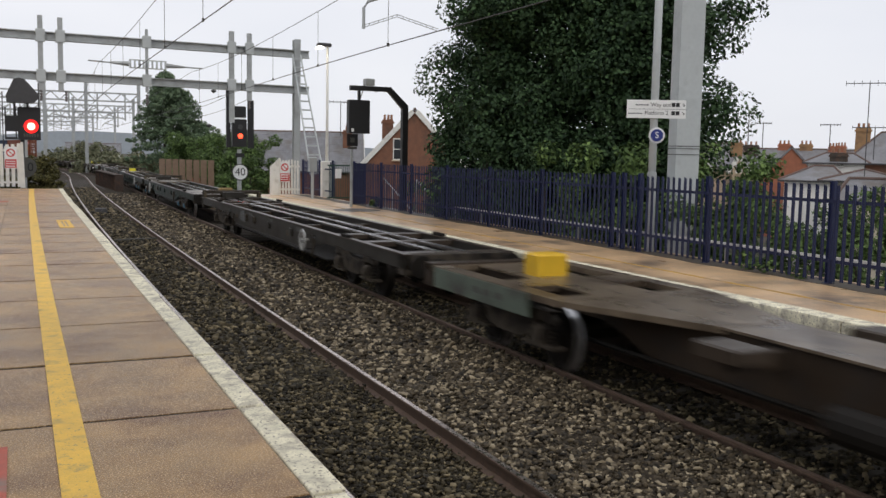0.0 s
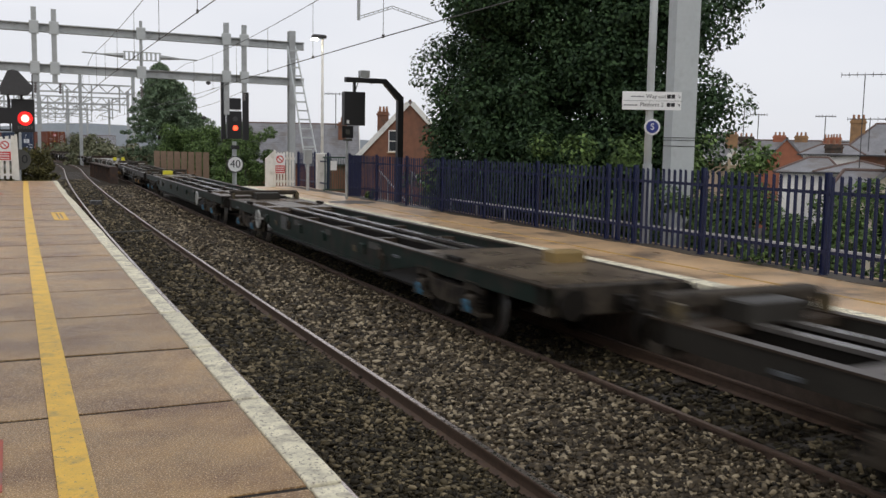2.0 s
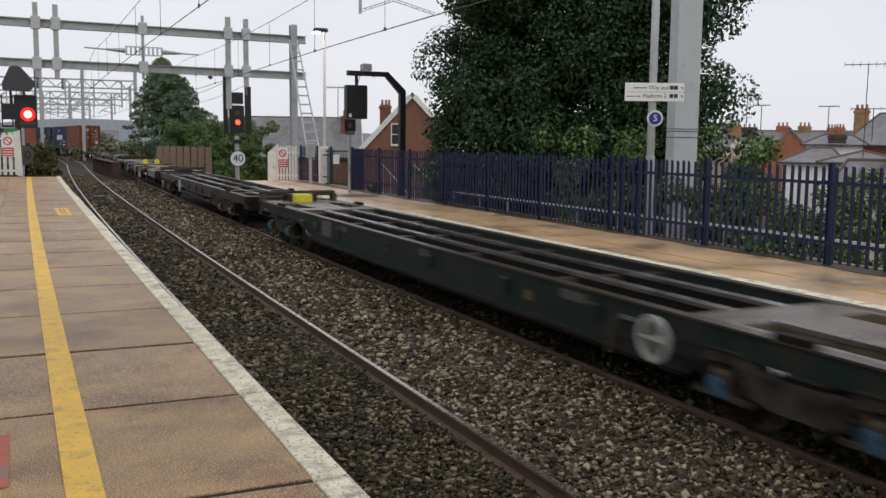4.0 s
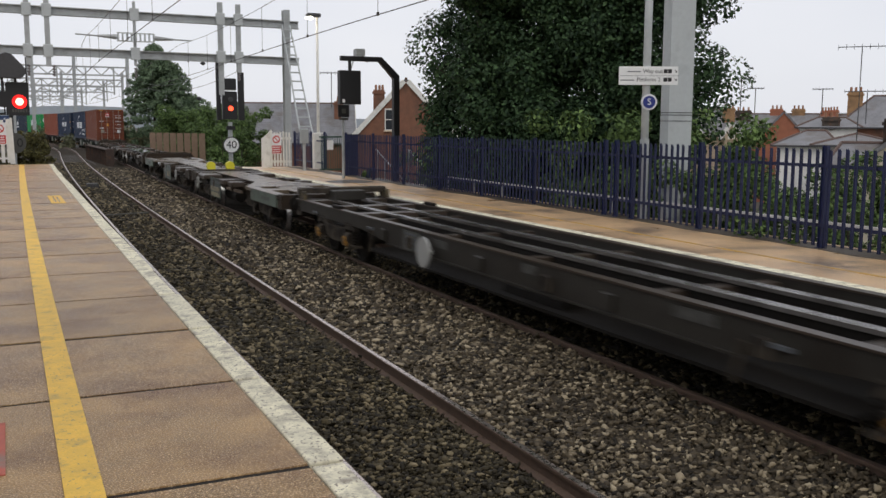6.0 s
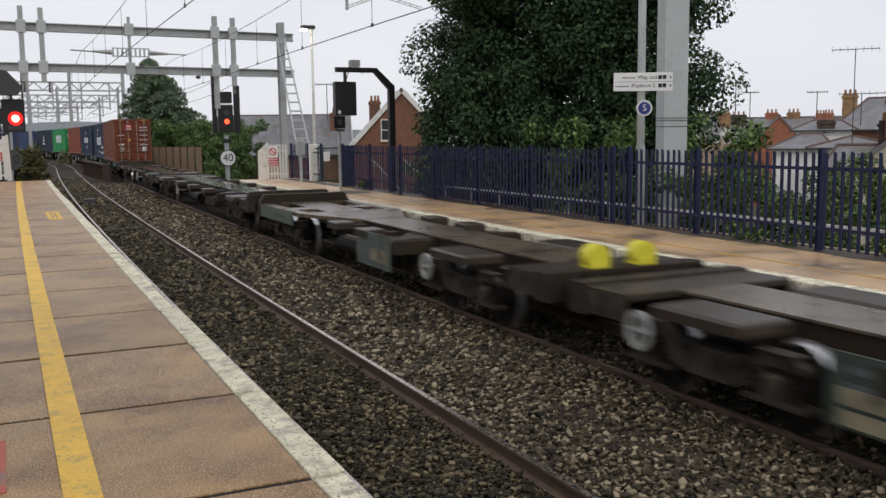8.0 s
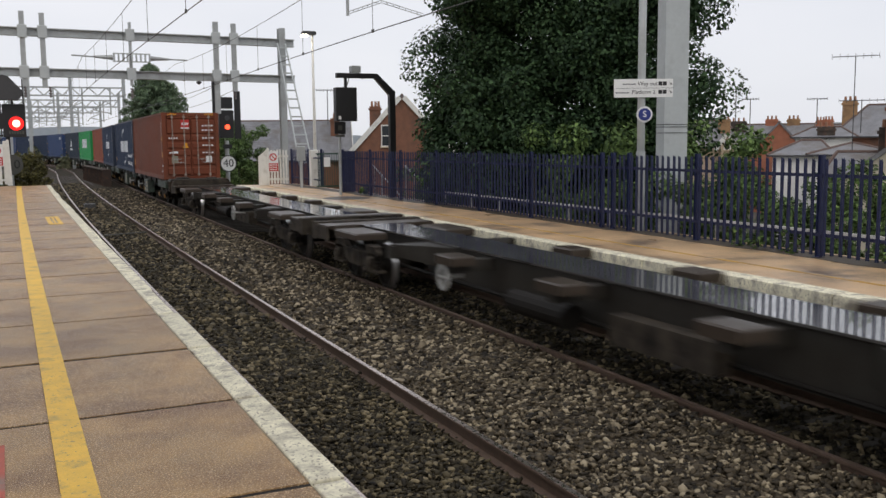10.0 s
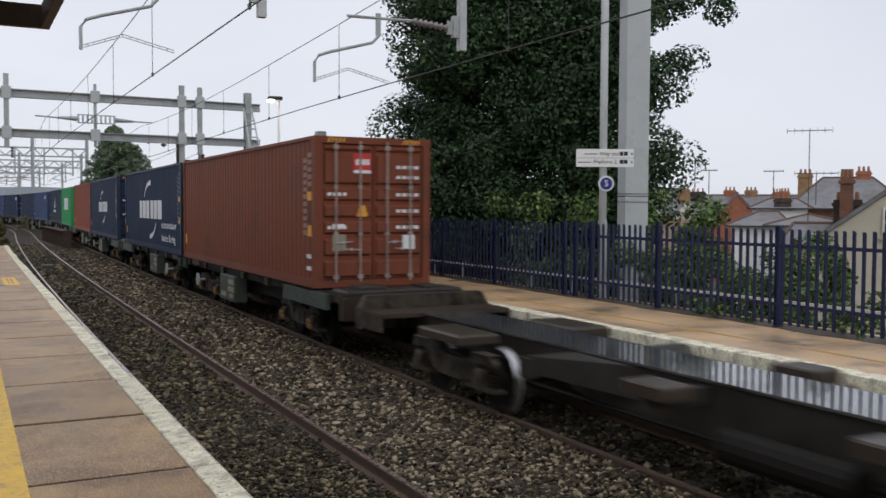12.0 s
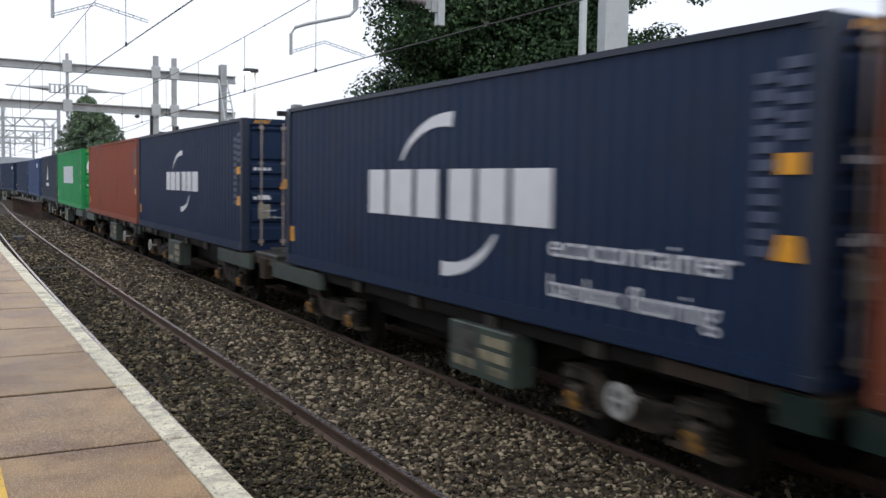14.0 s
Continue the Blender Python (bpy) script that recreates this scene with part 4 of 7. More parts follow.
# front and rear of each empty wagon, measured forward from the first container
CONSIST = [  # front, rear, front bogie, rear bogie, handbrake wheel
    (181.6, 162.4, 179.2, 164.9, None, "spine", WAGON_BROWN, None, (-1, 1), "green and brown spine wagon with a yellow box, empty"),
    (161.2, 140.3, 158.3, 144.2, 155.05, "ladder", STEEL_DARK, None, (), "empty grey ladder-frame container flat wagon"),
    (138.3, 118.6, 135.2, 121.2, 123.2, "ladder", WAGON_GREEN, BLUE_SPOT, (), "empty dark green ladder-frame container flat wagon"),
    (117.4, 95.0, 115.0, 97.5, 113.2, "ladder", WAGON_GREEN, BLUE_SPOT, (), "long empty green ladder-frame container flat wagon"),
    (93.4, 72.8, 90.3, 75.6, 80.6, "ladder", STEEL_DARK, CAP_OCHRE, (), "empty dark grey ladder-frame container flat wagon"),
    (71.9, 58.7, 69.5, 60.9, 60.0, "spine", WAGON_BROWN, None, (-1,), "empty spine wagon with a broad pale green front end"),
    (58.2, 43.5, 55.4, 46.0, 54.5, "spine", WAGON_BROWN, None, (1,), "empty spine wagon with yellow stops and green box"),
    (42.3, 22.7, 40.0, 25.0, 29.4, "spine", STEEL_DARK, None, (), "empty dark spine wagon with outrigger pads"),
    (22.0, 2.25, 19.6, 5.4, 14.5, "spine", STEEL_DARK, None, (), "empty dark spine wagon with outrigger pads"),
]
MOVING = []
for i, (a, b, ba, bb, hw, kind, body, cap, broad, label) in enumerate(CONSIST):
    mid = (a + b) / 2
    centres, wheel = (mid - ba, mid - bb), (mid - hw if hw else None)
    if kind == "ladder":
        wagon = ladder_wagon(a - b, centres, wheel, body, i, label, cap)
    else:
        wagon = spine_wagon(a - b, centres, wheel, body, i, label, cap, broad)
    half = (a - b) / 2
    if i in (0, 3):   # a long yellow box stands on the rear end
        bx = part("box", Shape().cham(-0.30, 0.20, *((half - 2.0, half - 1.6) if i == 0 else (half - 1.0, half - 0.6)), 1.00, 1.34 if i == 0 else 1.23, 0.03), YELLOW_PAINT if i == 0 else YELLOW_BRIGHT, wagon, "yellow steel box")
    if i == 2:
        part("box", Shape().cham(0.30, 0.85, -7.7, -7.35, 1.0, 1.2, 0.03), OCHRE_BOX, wagon, "dull ochre steel box")
    if i == 6:
        for x in (-0.50, 0.22):
            part("yellow_stop", Shape().tube((x + 0.14, -half + 0.12, 1.17), (x + 0.14, -half + 0.34, 1.17), 0.165, 22).box(x, x + 0.28, -half + 0.1, -half + 0.36, 1.0, 1.12), YELLOW_BRIGHT, wagon, "bright yellow rounded container stop")
    MOVING.append((wagon, (a + b) / 2, half - 1.9))


# ---------------------------------------------------------------- writing
def text(name, words, size, m, material, parent, align="LEFT"):
    cu = bpy.data.curves.new(name, "FONT")
    cu.body, cu.size, cu.align_x, cu.align_y, cu.extrude = words, size, align, "CENTER", 0.002
    tmp = bpy.data.objects.new(name, cu)
    me = bpy.data.meshes.new_from_object(tmp)
    bpy.data.objects.remove(tmp)
    me.materials.clear()
    me.materials.append(material)
    ob = new(name, me)
    ob.parent = parent
    ob.matrix_basis = m
    return ob


# ---------------------------------------------------------------- containers
ROD_DULL = mat("lock_rod_worn_paint", (0.30, 0.25, 0.215), 0.5, vary=0.4, scale=4)
PLATE_OLIVE = mat("olive_plate", (0.26, 0.25, 0.19), 0.6)
PRINT_RED = mat("faded_print_red", (0.30, 0.165, 0.13), 0.6)
PRINT_BLUE = mat("faded_print_blue", (0.065, 0.085, 0.14), 0.6)


def corrugated(y0, y1, pitch=0.278, depth=0.030):
    """The zigzag line of a pressed steel side wall, from y0 to y1: (y, inset)."""
    n = round((y1 - y0) / pitch)
    p = (y1 - y0) / n
    pts = []
    for i in range(n):
        a = y0 + i * p
        pts += [(a, 0), (a + 0.26 * p, 0), (a + 0.5 * p, depth), (a + 0.76 * p, depth)]
    return pts + [(y1, 0)]


def container(length, paint, label, post=None, height=2.896, doors_front=True):
    """A shipping container: origin at the middle of its floor; doors at the -y end when doors_front."""
    c = thing("shipping_container", label, "container", group="containers on the freight train")
    h, wd = length / 2, 1.219
    post = post or paint
    for sx in (-1, 1):
        pts = corrugated(-h + 0.12, h - 0.12)
        v = [(sx * (wd - 0.026 - 0.8 * d), y, z) for z in (0.15, height - 0.06) for y, d in pts]
        k = len(pts)
        part("side_wall", Shape().add(v, [(i, i + 1, k + i + 1, k + i) for i in range(k - 1)]), paint, c, "corrugated steel side wall")
        part("bottom_rail", Shape().box(*sorted((sx * (wd - 0.004), sx * (wd - 0.06))), -h + 0.1, h - 0.1, 0.028, 0.165).box(*sorted((sx * (wd + 0.014), sx * (wd - 0.06))), -h + 0.16, h - 0.16, 0.0, 0.027), paint, c)
        part("top_rail", Shape().box(*sorted((sx * wd, sx * (wd - 0.06))), -h + 0.1, h - 0.1, height - 0.065, height), post, c)
        for sy in (-1, 1):
            part("corner_post", Shape().box(*sorted((sx * wd, sx * (wd - 0.16))), *sorted((sy * h, sy * (h - 0.13))), 0.1, height - 0.1), post, c)
            for z in (0, height - 0.118):
                part("corner_casting", Shape().cham(*sorted((sx * (wd + 0.004), sx * (wd - 0.162))), *sorted((sy * (h + 0.004), sy * (h - 0.178))), z - 0.004, z + 0.122, 0.012), post, c)
    part("roof", Shape().box(-wd + 0.05, wd - 0.05, -h + 0.05, h - 0.05, height - 0.06, height - 0.02), paint, c)
    part("floor_pan", Shape().box(-wd + 0.05, wd - 0.05, -h + 0.05, h - 0.05, 0.05, 0.16), RUNNING, c)
    e = -1 if doors_front else 1
    # plain pressed end wall
    pts = corrugated(-wd + 0.16, wd - 0.16)
    k = len(pts)
    v = [(x, -e * (h - 0.02 - d), z) for z in (0.12, height - 0.1) for x, d in pts]
    part("end_wall", Shape().add(v, [(i, i + 1, k + i + 1, k + i) for i in range(k - 1)]), paint, c)
    # door end
    part("door_header", Shape().box(-wd + 0.15, wd - 0.15, *sorted((e * h, e * (h - 0.1))), height - 0.13, height - 0.002), paint, c)
    part("door_sill", Shape().box(-wd + 0.15, wd - 0.15, *sorted((e * h, e * (h - 0.1))), 0.0, 0.14), paint, c)
    s = Shape()
    for i in range(5):
        for x0 in (-0.95, 0.62):
            a = x0 + i * 0.075
            s.add([(a, e * (h + 0.003), height - 0.11), (a + 0.035, e * (h + 0.003), height - 0.11), (a + 0.065, e * (h + 0.003), height - 0.03), (a + 0.03, e * (h + 0.003), height - 0.03)], [(0, 1, 2, 3)])
    part("hazard_stripes", s, AMBER, c, "amber hazard stripes", kind="stuff")
    for sx in (-1, 1):
        x0, x1 = sorted((sx * 0.012, sx * (wd - 0.165)))
        d = Shape()
        d.box(x0, x1, *sorted((e * (h - 0.05), e * (h - 0.1))), 0.15, height - 0.14)
        door = part("door", d, paint, c, "ribbed steel door")
        # pressed horizontal ribs
        for z, t in ((0.18, 0.34), (0.60, 0.34), (1.02, 0.26), (1.34, 0.26), (1.66, 0.26), (1.98, 0.62), (2.62, 0.13)):
            part("rib", Shape().add([(x0 + 0.05, e * (h - 0.05), z), (x1 - 0.05, e * (h - 0.05), z), (x1 - 0.05, e * (h - 0.05), z + t), (x0 + 0.05, e * (h - 0.05), z + t), (x0 + 0.06, e * (h - 0.004), z + 0.045), (x1 - 0.06, e * (h - 0.004), z + 0.045), (x1 - 0.06, e * (h - 0.004), z + t - 0.045), (x0 + 0.06, e * (h - 0.004), z + t - 0.045)],
                                    [(4, 5, 6, 7), (0, 1, 5, 4), (1, 2, 6, 5), (2, 3, 7, 6), (3, 0, 4, 7)]), paint, door)
        for f in (0.26, 0.74):
            x = x0 + f * (x1 - x0)
            part("lock_rod", Shape().tube((x, e * (h + 0.02), 0.1), (x, e * (h + 0.02), height - 0.08), 0.021, 8)
                 .box(x - 0.05, x + 0.05, *sorted((e * (h - 0.02), e * (h + 0.04))), 0.16, 0.24).box(x - 0.05, x + 0.05, *sorted((e * (h - 0.02), e * (h + 0.04))), height - 0.24, height - 0.16)
                 .box(x - 0.04, x + 0.04, *sorted((e * (h - 0.02), e * (h + 0.04))), 1.0, 1.06).box(x - 0.04, x + 0.04, *sorted((e * (h - 0.02), e * (h + 0.04))), 1.9, 1.96), ROD_DULL, door, "dull painted lock rod")
            z = 0.86 if f < 0.5 else 0.72
            xe = x + 0.34 if f < 0.5 else x - 0.34
            part("handle", Shape().tube((x, e * (h + 0.04), z), (xe, e * (h + 0.04), z + 0.02), 0.010, 6).box(min(x, xe) + 0.13, min(x, xe) + 0.17, *sorted((e * h, e * (h + 0.05))), z - 0.02, z + 0.04), GALV, door)
        s = Shape()
        for z in (([1.12, 1.44, 1.76, 2.1, 2.3] if sx > 0 else [1.12, 1.76])):
            bars(s, None, e * (h + 0.004), x0 + (0.45 if sx > 0 else 0.1) * (x1 - x0), x0 + (0.95 if sx > 0 else 0.5) * (x1 - x0), z, 0.065, 0.35, 4, "x", 0.003 * e)
        part("lettering", s, LETTER_WHITE, door, "white bars of lettering", kind="stuff")
    part("data_plate", Shape().box(-0.85, -0.58, *sorted((e * (h + 0.002), e * (h + 0.006))), 0.70, 1.02), PLATE_OLIVE, c)
    part("notice", Shape().box(0.62, 0.88, *sorted((e * (h + 0.002), e * (h + 0.006))), 0.72, 1.0), LETTER_WHITE, c)
    part("white_label", Shape().box(-0.85, -0.60, *sorted((e * (h + 0.002), e * (h + 0.006))), 1.14, 1.22), LETTER_WHITE, c)
    s = Shape()
    y = e * (h + 0.007)
    s.add([(-0.36, y, 1.36), (-0.12, y, 1.36), (-0.19, y, 1.58), (-0.29, y, 1.58)], [(0, 1, 2, 3)])
    for sx in (-1, 1):
        x = sx * (wd - 0.0225)
        s.add([(x, e * (h - 0.48), 0.98), (x, e * (h - 0.20), 0.98), (x, e * (h - 0.24), 1.19), (x, e * (h - 0.42), 1.19)], [(0, 1, 2, 3)])
        part("amber_sticker", Shape().box(*sorted((x, x + 0.004 * sx)), *sorted((e * (h - 0.46), e * (h - 0.22))), 1.67, 1.84), AMBER, c)
        part("amber_sticker", Shape().box(*sorted((x, x + 0.004 * sx)), *sorted((-e * (h - 0.2), -e * (h - 0.38))), 0.42, 0.7), AMBER, c)
    part("warning_triangle", s, AMBER, c, "amber warning triangle", kind="stuff")
    s = Shape()
    for sx in (-1, 1):
        x = sx * (wd - 0.0225)
        for i in range(11):
            s.box(*sorted((x, x + 0.003 * sx)), *sorted((e * (h - 0.50), e * (h - 0.70))), 1.0 + 0.14 * i, 1.09 + 0.14 * i)
            if i > 5:
                s.box(*sorted((x, x + 0.003 * sx)), *sorted((e * (h - 0.22), e * (h - 0.44))), 1.1 + 0.14 * i, 1.19 + 0.14 * i)
    part("small_print", s, PRINT_BLUE if paint is not C_RED else PRINT_RED, c, "faded bars of small print", kind="stuff")
    return c


def arc(shape, x, yc, zc, r, a0, a1, w, seg=12, d=0.004):
    """A flat curved sweep that thins towards its ends."""
    v, f = [], []
    for i in range(seg + 1):
        a = radians(a0 + (a1 - a0) * i / seg)
        t = w * (0.18 + 0.82 * i / seg)
        for rr in (r - t / 2, r + t / 2):
            v.append((x, yc + 1.5 * rr * math.cos(a), zc + rr * math.sin(a)))
    f = [(2 * i, 2 * i + 1, 2 * i + 3, 2 * i + 2) for i in range(seg)]
    shape.add(v, f)


def side_mark(c, scale, yc, zc, slogan=True):
    """White emblem on a navy box: two sweeps, a row of plain blocks, two lines of smaller bars."""
    x = -1.1965
    s = Shape()
    arc(s, x, yc, zc, 0.98 * scale, 28, 98, 0.2 * scale)
    arc(s, x, yc, zc, 0.98 * scale, -152, -88, 0.2 * scale)
    y = yc - 2.45 * scale
    # six plain solid blocks
    for wd, gp in ((0.80, 0.13), (0.64, 0.13), (0.62, 0.30), (0.64, 0.13), (0.76, 0.13), (0.58, 0)):
        s.box(x, x + 0.003, y, y + wd * scale, zc - 0.33 * scale, zc + 0.33 * scale)
        y += (wd + gp) * scale
    part("emblem", s, LETTER_WHITE, c, "white emblem of sweeps and blocks", kind="stuff")
    if slogan:
        for words, z, w in (("ecocontainer", -0.52, 2.7), ("bamboo flooring", -0.96, 2.5)):
            ob = text("slogan", words, 0.36 * scale, Matrix(), LETTER_WHITE, c)
            xs = [v.co.x for v in ob.data.vertices]
            k = w * scale / (max(xs) - min(xs))
            ob.matrix_basis = Matrix.Translation((x, yc - 2.42 * scale, zc + z * scale)) @ Matrix.Rotation(radians(-90), 4, "Z") @ Matrix.Rotation(radians(90), 4, "X") @ Matrix.Diagonal((k, 1, 1, 1))
            tagged(ob, "white slogan words", kind="stuff")


DECK = 1.18
LOADS = [  # front, length, paint, post, label
    (-0.15, 12.192, C_RED, None, "oxide red shipping container with doors and white markings"),
    (12.5, 12.192, C_NAVY, POST_GREY, "navy blue shipping container with large white emblem"),
    (27.66, 12.192, C_NAVY, POST_GREY, "navy blue shipping container with white emblem"),
    (40.2, 12.192, C_ORANGE, None, "brick orange shipping container, plain sides"),
    (55.4, 12.192, C_GREEN, None, "bright green shipping container with white lettering block"),
    (67.9, 13.716, C_DARK, None, "dark slate blue shipping container with pale triangle mark"),
    (84.6, 13.716, C_BLUE, None, "mid blue shipping container"),
    (98.7, 12.192, C_NAVY, None, "navy blue shipping container"),
    (114.0, 12.192, C_NAVY, None, "navy blue shipping container"),
    (126.5, 12.192, C_BLUE, None, "mid blue shipping container"),
    (141.5, 12.192, C_NAVY, None, "navy blue shipping container"),
    (154.0, 12.192, C_DARK, None, "dark slate blue shipping container"),
]
for i, (front, length, paint, post, label) in enumerate(LOADS):
    box = container(length, paint, label, post)
    c = -(front + length / 2)
    if i == 0:
        s = Shape().box(-0.42, -0.06, -length / 2 - 0.008, -length / 2 - 0.004, 2.2, 2.58)
        pl = part("red_placard", s, RED_SIGN, box, "red placard with white bars")
        s = Shape().box(-0.42, -0.06, -length / 2 - 0.011, -length / 2 - 0.008, 2.2, 2.26)
        bars(s, None, -length / 2 - 0.012, -0.38, -0.08, 2.36, 0.11, 0.2, 4, "x", 0.003)
        part("lettering", s, LETTER_WHITE, pl)
        for z in (0.32, 0.55):
            part("white_label", Shape().box(-1.200, -1.196, -length / 2 + 0.25, -length / 2 + 0.5, z, z + 0.08), LETTER_WHITE, box)
    if i == 1:
        side_mark(box, 1.0, -0.1, 1.41)
    if i == 2:
        side_mark(box, 0.78, -0.1, 1.48, False)
    if i == 4:
        s = Shape()
        bars(s, None, -1.1965, -2.2, 2.6, 1.2, 0.9, 0.12, 9, d=0.003)
        part("lettering", s, LETTER_WHITE, box, "white block lettering bars")
        s = Shape().tube((-0.55, -length / 2 - 0.02, 2.05), (-0.55, -length / 2 - 0.028, 2.05), 0.42, 20)
        part("emblem", s, LETTER_WHITE, box, "white round emblem")
    if i == 5:
        s = Shape().add([(-1.1965, 0.3, 1.3), (-1.1965, 1.6, 1.3), (-1.1965, 0.6, 2.3)], [(0, 1, 2)])
        bars(s, None, -1.1965, -0.2, 2.2, 0.9, 0.22, 0.15, 6, d=0.003)
        part("emblem", s, LETTER_WHITE, box, "pale triangle emblem over bars")
    if i in (6, 8, 10):
        s = Shape()
        bars(s, None, -1.1965, -5.4, -4.2, 2.2, 0.3, 0.15, 3, d=0.003)
        part("lettering", s, LETTER_WHITE, box)
    MOVING.append((box, c, length / 2 - 2))
    outer = -1 if i % 2 == 0 else 1
    wl_len = length + 1.5 + 0.12
    wagon = twin_wagon(wl_len, i, outer, "dark container twin wagon with dull green ends, loaded")
    MOVING.append((wagon, c - outer * 0.72, length / 2 - 2))


# ---------------------------------------------------------------- blue palisade fence on the far platform
FENCE_X = 10.80
POSTS = [31.18, 28.52, 25.95, 23.39, 20.83, 18.26, 15.50, 15.12, 14.60, 12.66, 9.95, 7.40, 4.80, 2.2]


def fence_x(y):
    return FENCE_X - 0.006 * max(0, 14 - y)


def pale_mesh(h):
    """One pressed pale of W section with a pointed, notched head."""
    xs = [(-0.032, 0.0), (-0.02, -0.016), (0.0, -0.004), (0.02, -0.016), (0.032, 0.0)]
    tops = [h - 0.05, h - 0.012, h - 0.03, h - 0.012, h - 0.05]
    v = []
    for (a, d), z in zip(xs, tops):
        v += [(d, a, 0.04), (d, a, z), (d + 0.004, a, 0.04), (d + 0.004, a, z)]
    f = []
    for i in range(4):
        o, q = 4 * i, 4 * i + 4
        f += [(o, q, q + 1, o + 1), (o + 2, o + 3, q + 3, q + 2), (o + 1, q + 1, q + 3, o + 3)]
    f += [(0, 1, 3, 2), (16, 18, 19, 17)]
    return Shape().add(v, f).mesh("pale", FENCE_BLUE)


PALE = pale_mesh(1.47)
POST = Shape().box(-0.03, 0.03, -0.046, -0.039, 0, 1.50).box(-0.03, 0.03, 0.039, 0.046, 0, 1.50).box(-0.005, 0.005, -0.039, 0.039, 0, 1.50).mesh("post", FENCE_BLUE)


def build_fence():
    fe = thing("palisade_fence", "dark blue steel palisade fence along the far platform", "fence")
    for y in POSTS:
        piece("post", POST, fe, pose(fence_x(y) + 0.03, y, 0))
        part("base_plate", Shape().box(fence_x(y) - 0.03, fence_x(y) + 0.09, y - 0.06, y + 0.06, 0, 0.010), FENCE_BLUE, fe)
    for b, a in zip(POSTS, POSTS[1:]):
        for z in (0.31, 1.18):
            s = Shape()
            xa, xb = fence_x(a), fence_x(b)
            s.add([(xa + 0.006, a, z), (xb + 0.006, b, z), (xb + 0.012, b, z), (xa + 0.012, a, z), (xa + 0.006, a, z + 0.05), (xb + 0.006, b, z + 0.05), (xb + 0.012, b, z + 0.05), (xa + 0.012, a, z + 0.05),
                   (xa + 0.05, a, z), (xb + 0.05, b, z), (xa + 0.05, a, z + 0.006), (xb + 0.05, b, z + 0.006)],
                  [(0, 1, 5, 4), (3, 7, 6, 2), (4, 5, 6, 7), (0, 3, 2, 1), (3, 2, 9, 8), (8, 9, 11, 10), (3, 8, 10), (2, 11, 9)])
            part("rail", s, FENCE_BLUE, fe)
        n = max(2, round((b - a) / 0.158))
        for i in range(n):
            y = a + (b - a) * (i + 0.75) / (n + 0.5)
            piece("pale", PALE, fe, pose(fence_x(y) - 0.004, y, random.uniform(-0.008, 0.008), 0, random.uniform(-0.4, 0.4), random.uniform(-4, 4)))
    # end return and blue panel fence by the gate
    pn = thing("blue_fence_panel", "dark blue steel fence panel beside the platform gate", "fence")
    for i in range(16):
        piece("pale", PALE, pn, pose(10.38 + 0.03 * i, 30.0, 0, 0, 0, 90))
    for x, y in ((10.36, 30.05), (10.95, 34.0), (11.1, 36.2), (10.85, 37.7)):
        piece("post", POST, pn, pose(x, y, 0))
    for i in range(24):
        t = i / 23
        piece("pale", PALE, pn, pose(10.85 + 0.25 * t, 37.7 - 3.5 * t, 0))
    part("rail", Shape().box(10.86, 10.9, 34.0, 37.7, 1.13, 1.18).box(10.86, 10.9, 34.0, 37.7, 0.3, 0.35), FENCE_BLUE, pn)
    set_back(pn, 1.0465)
    gate = thing("green_gate", "dark green metal gate with a white notice", "gate")
    dg = mat("dark_green_gate", (0.02, 0.06, 0.04), 0.5)
    for i in range(12):
        part("bar", Shape().box(10.55 + 0.09 * i, 10.57 + 0.09 * i, 33.2, 33.22, 0.05, 1.35), dg, gate)
    part("gate_rail", Shape().box(10.5, 11.65, 33.22, 33.26, 0.1, 0.15), dg, gate)
    part("gate_rail", Shape().box(10.5, 11.65, 33.22, 33.26, 1.3, 1.35), dg, gate)
    part("notice", Shape().box(10.78, 11.02, 33.17, 33.19, 0.85, 1.2), SIGN_WHITE, gate, "white notice")


def set_back(ob, k):
    """Move a thing out along its line of sight from the platform, growing by the same share."""
    eye = Vector((0, 0, EYE))
    ob.matrix_basis = Matrix.Translation(eye) @ Matrix.Scale(k, 4) @ Matrix.Translation(-eye) @ ob.matrix_basis


def white_gate(name, label, x0, x1, y, h, n, m=None, z0=0.0):
    g = thing(name, label, "gate", m)
    w = (x1 - x0) / n
    for i in range(n):
        a = x0 + i * w
        z = h - 0.06 * abs(math.sin(i * 2.3))
        part("picket", Shape().add([(a, y, z0 + 0.06), (a + 0.62 * w, y, z0 + 0.06), (a + 0.62 * w, y, z0 + z), (a, y, z0 + z), (a, y + 0.02, z0 + 0.06), (a + 0.62 * w, y + 0.02, z0 + 0.06), (a + 0.62 * w, y + 0.02, z0 + z), (a, y + 0.02, z0 + z)],
                                   [(0, 1, 2, 3), (7, 6, 5, 4), (0, 3, 7, 4), (1, 5, 6, 2), (3, 2, 6, 7), (0, 4, 5, 1)]), WHITE_PAINT, g)
    for z in (0.2, h - 0.35):
        part("rail", Shape().box(x0, x1, y + 0.021, y + 0.06, z0 + z, z0 + z + 0.09), WHITE_PAINT, g)
    return g


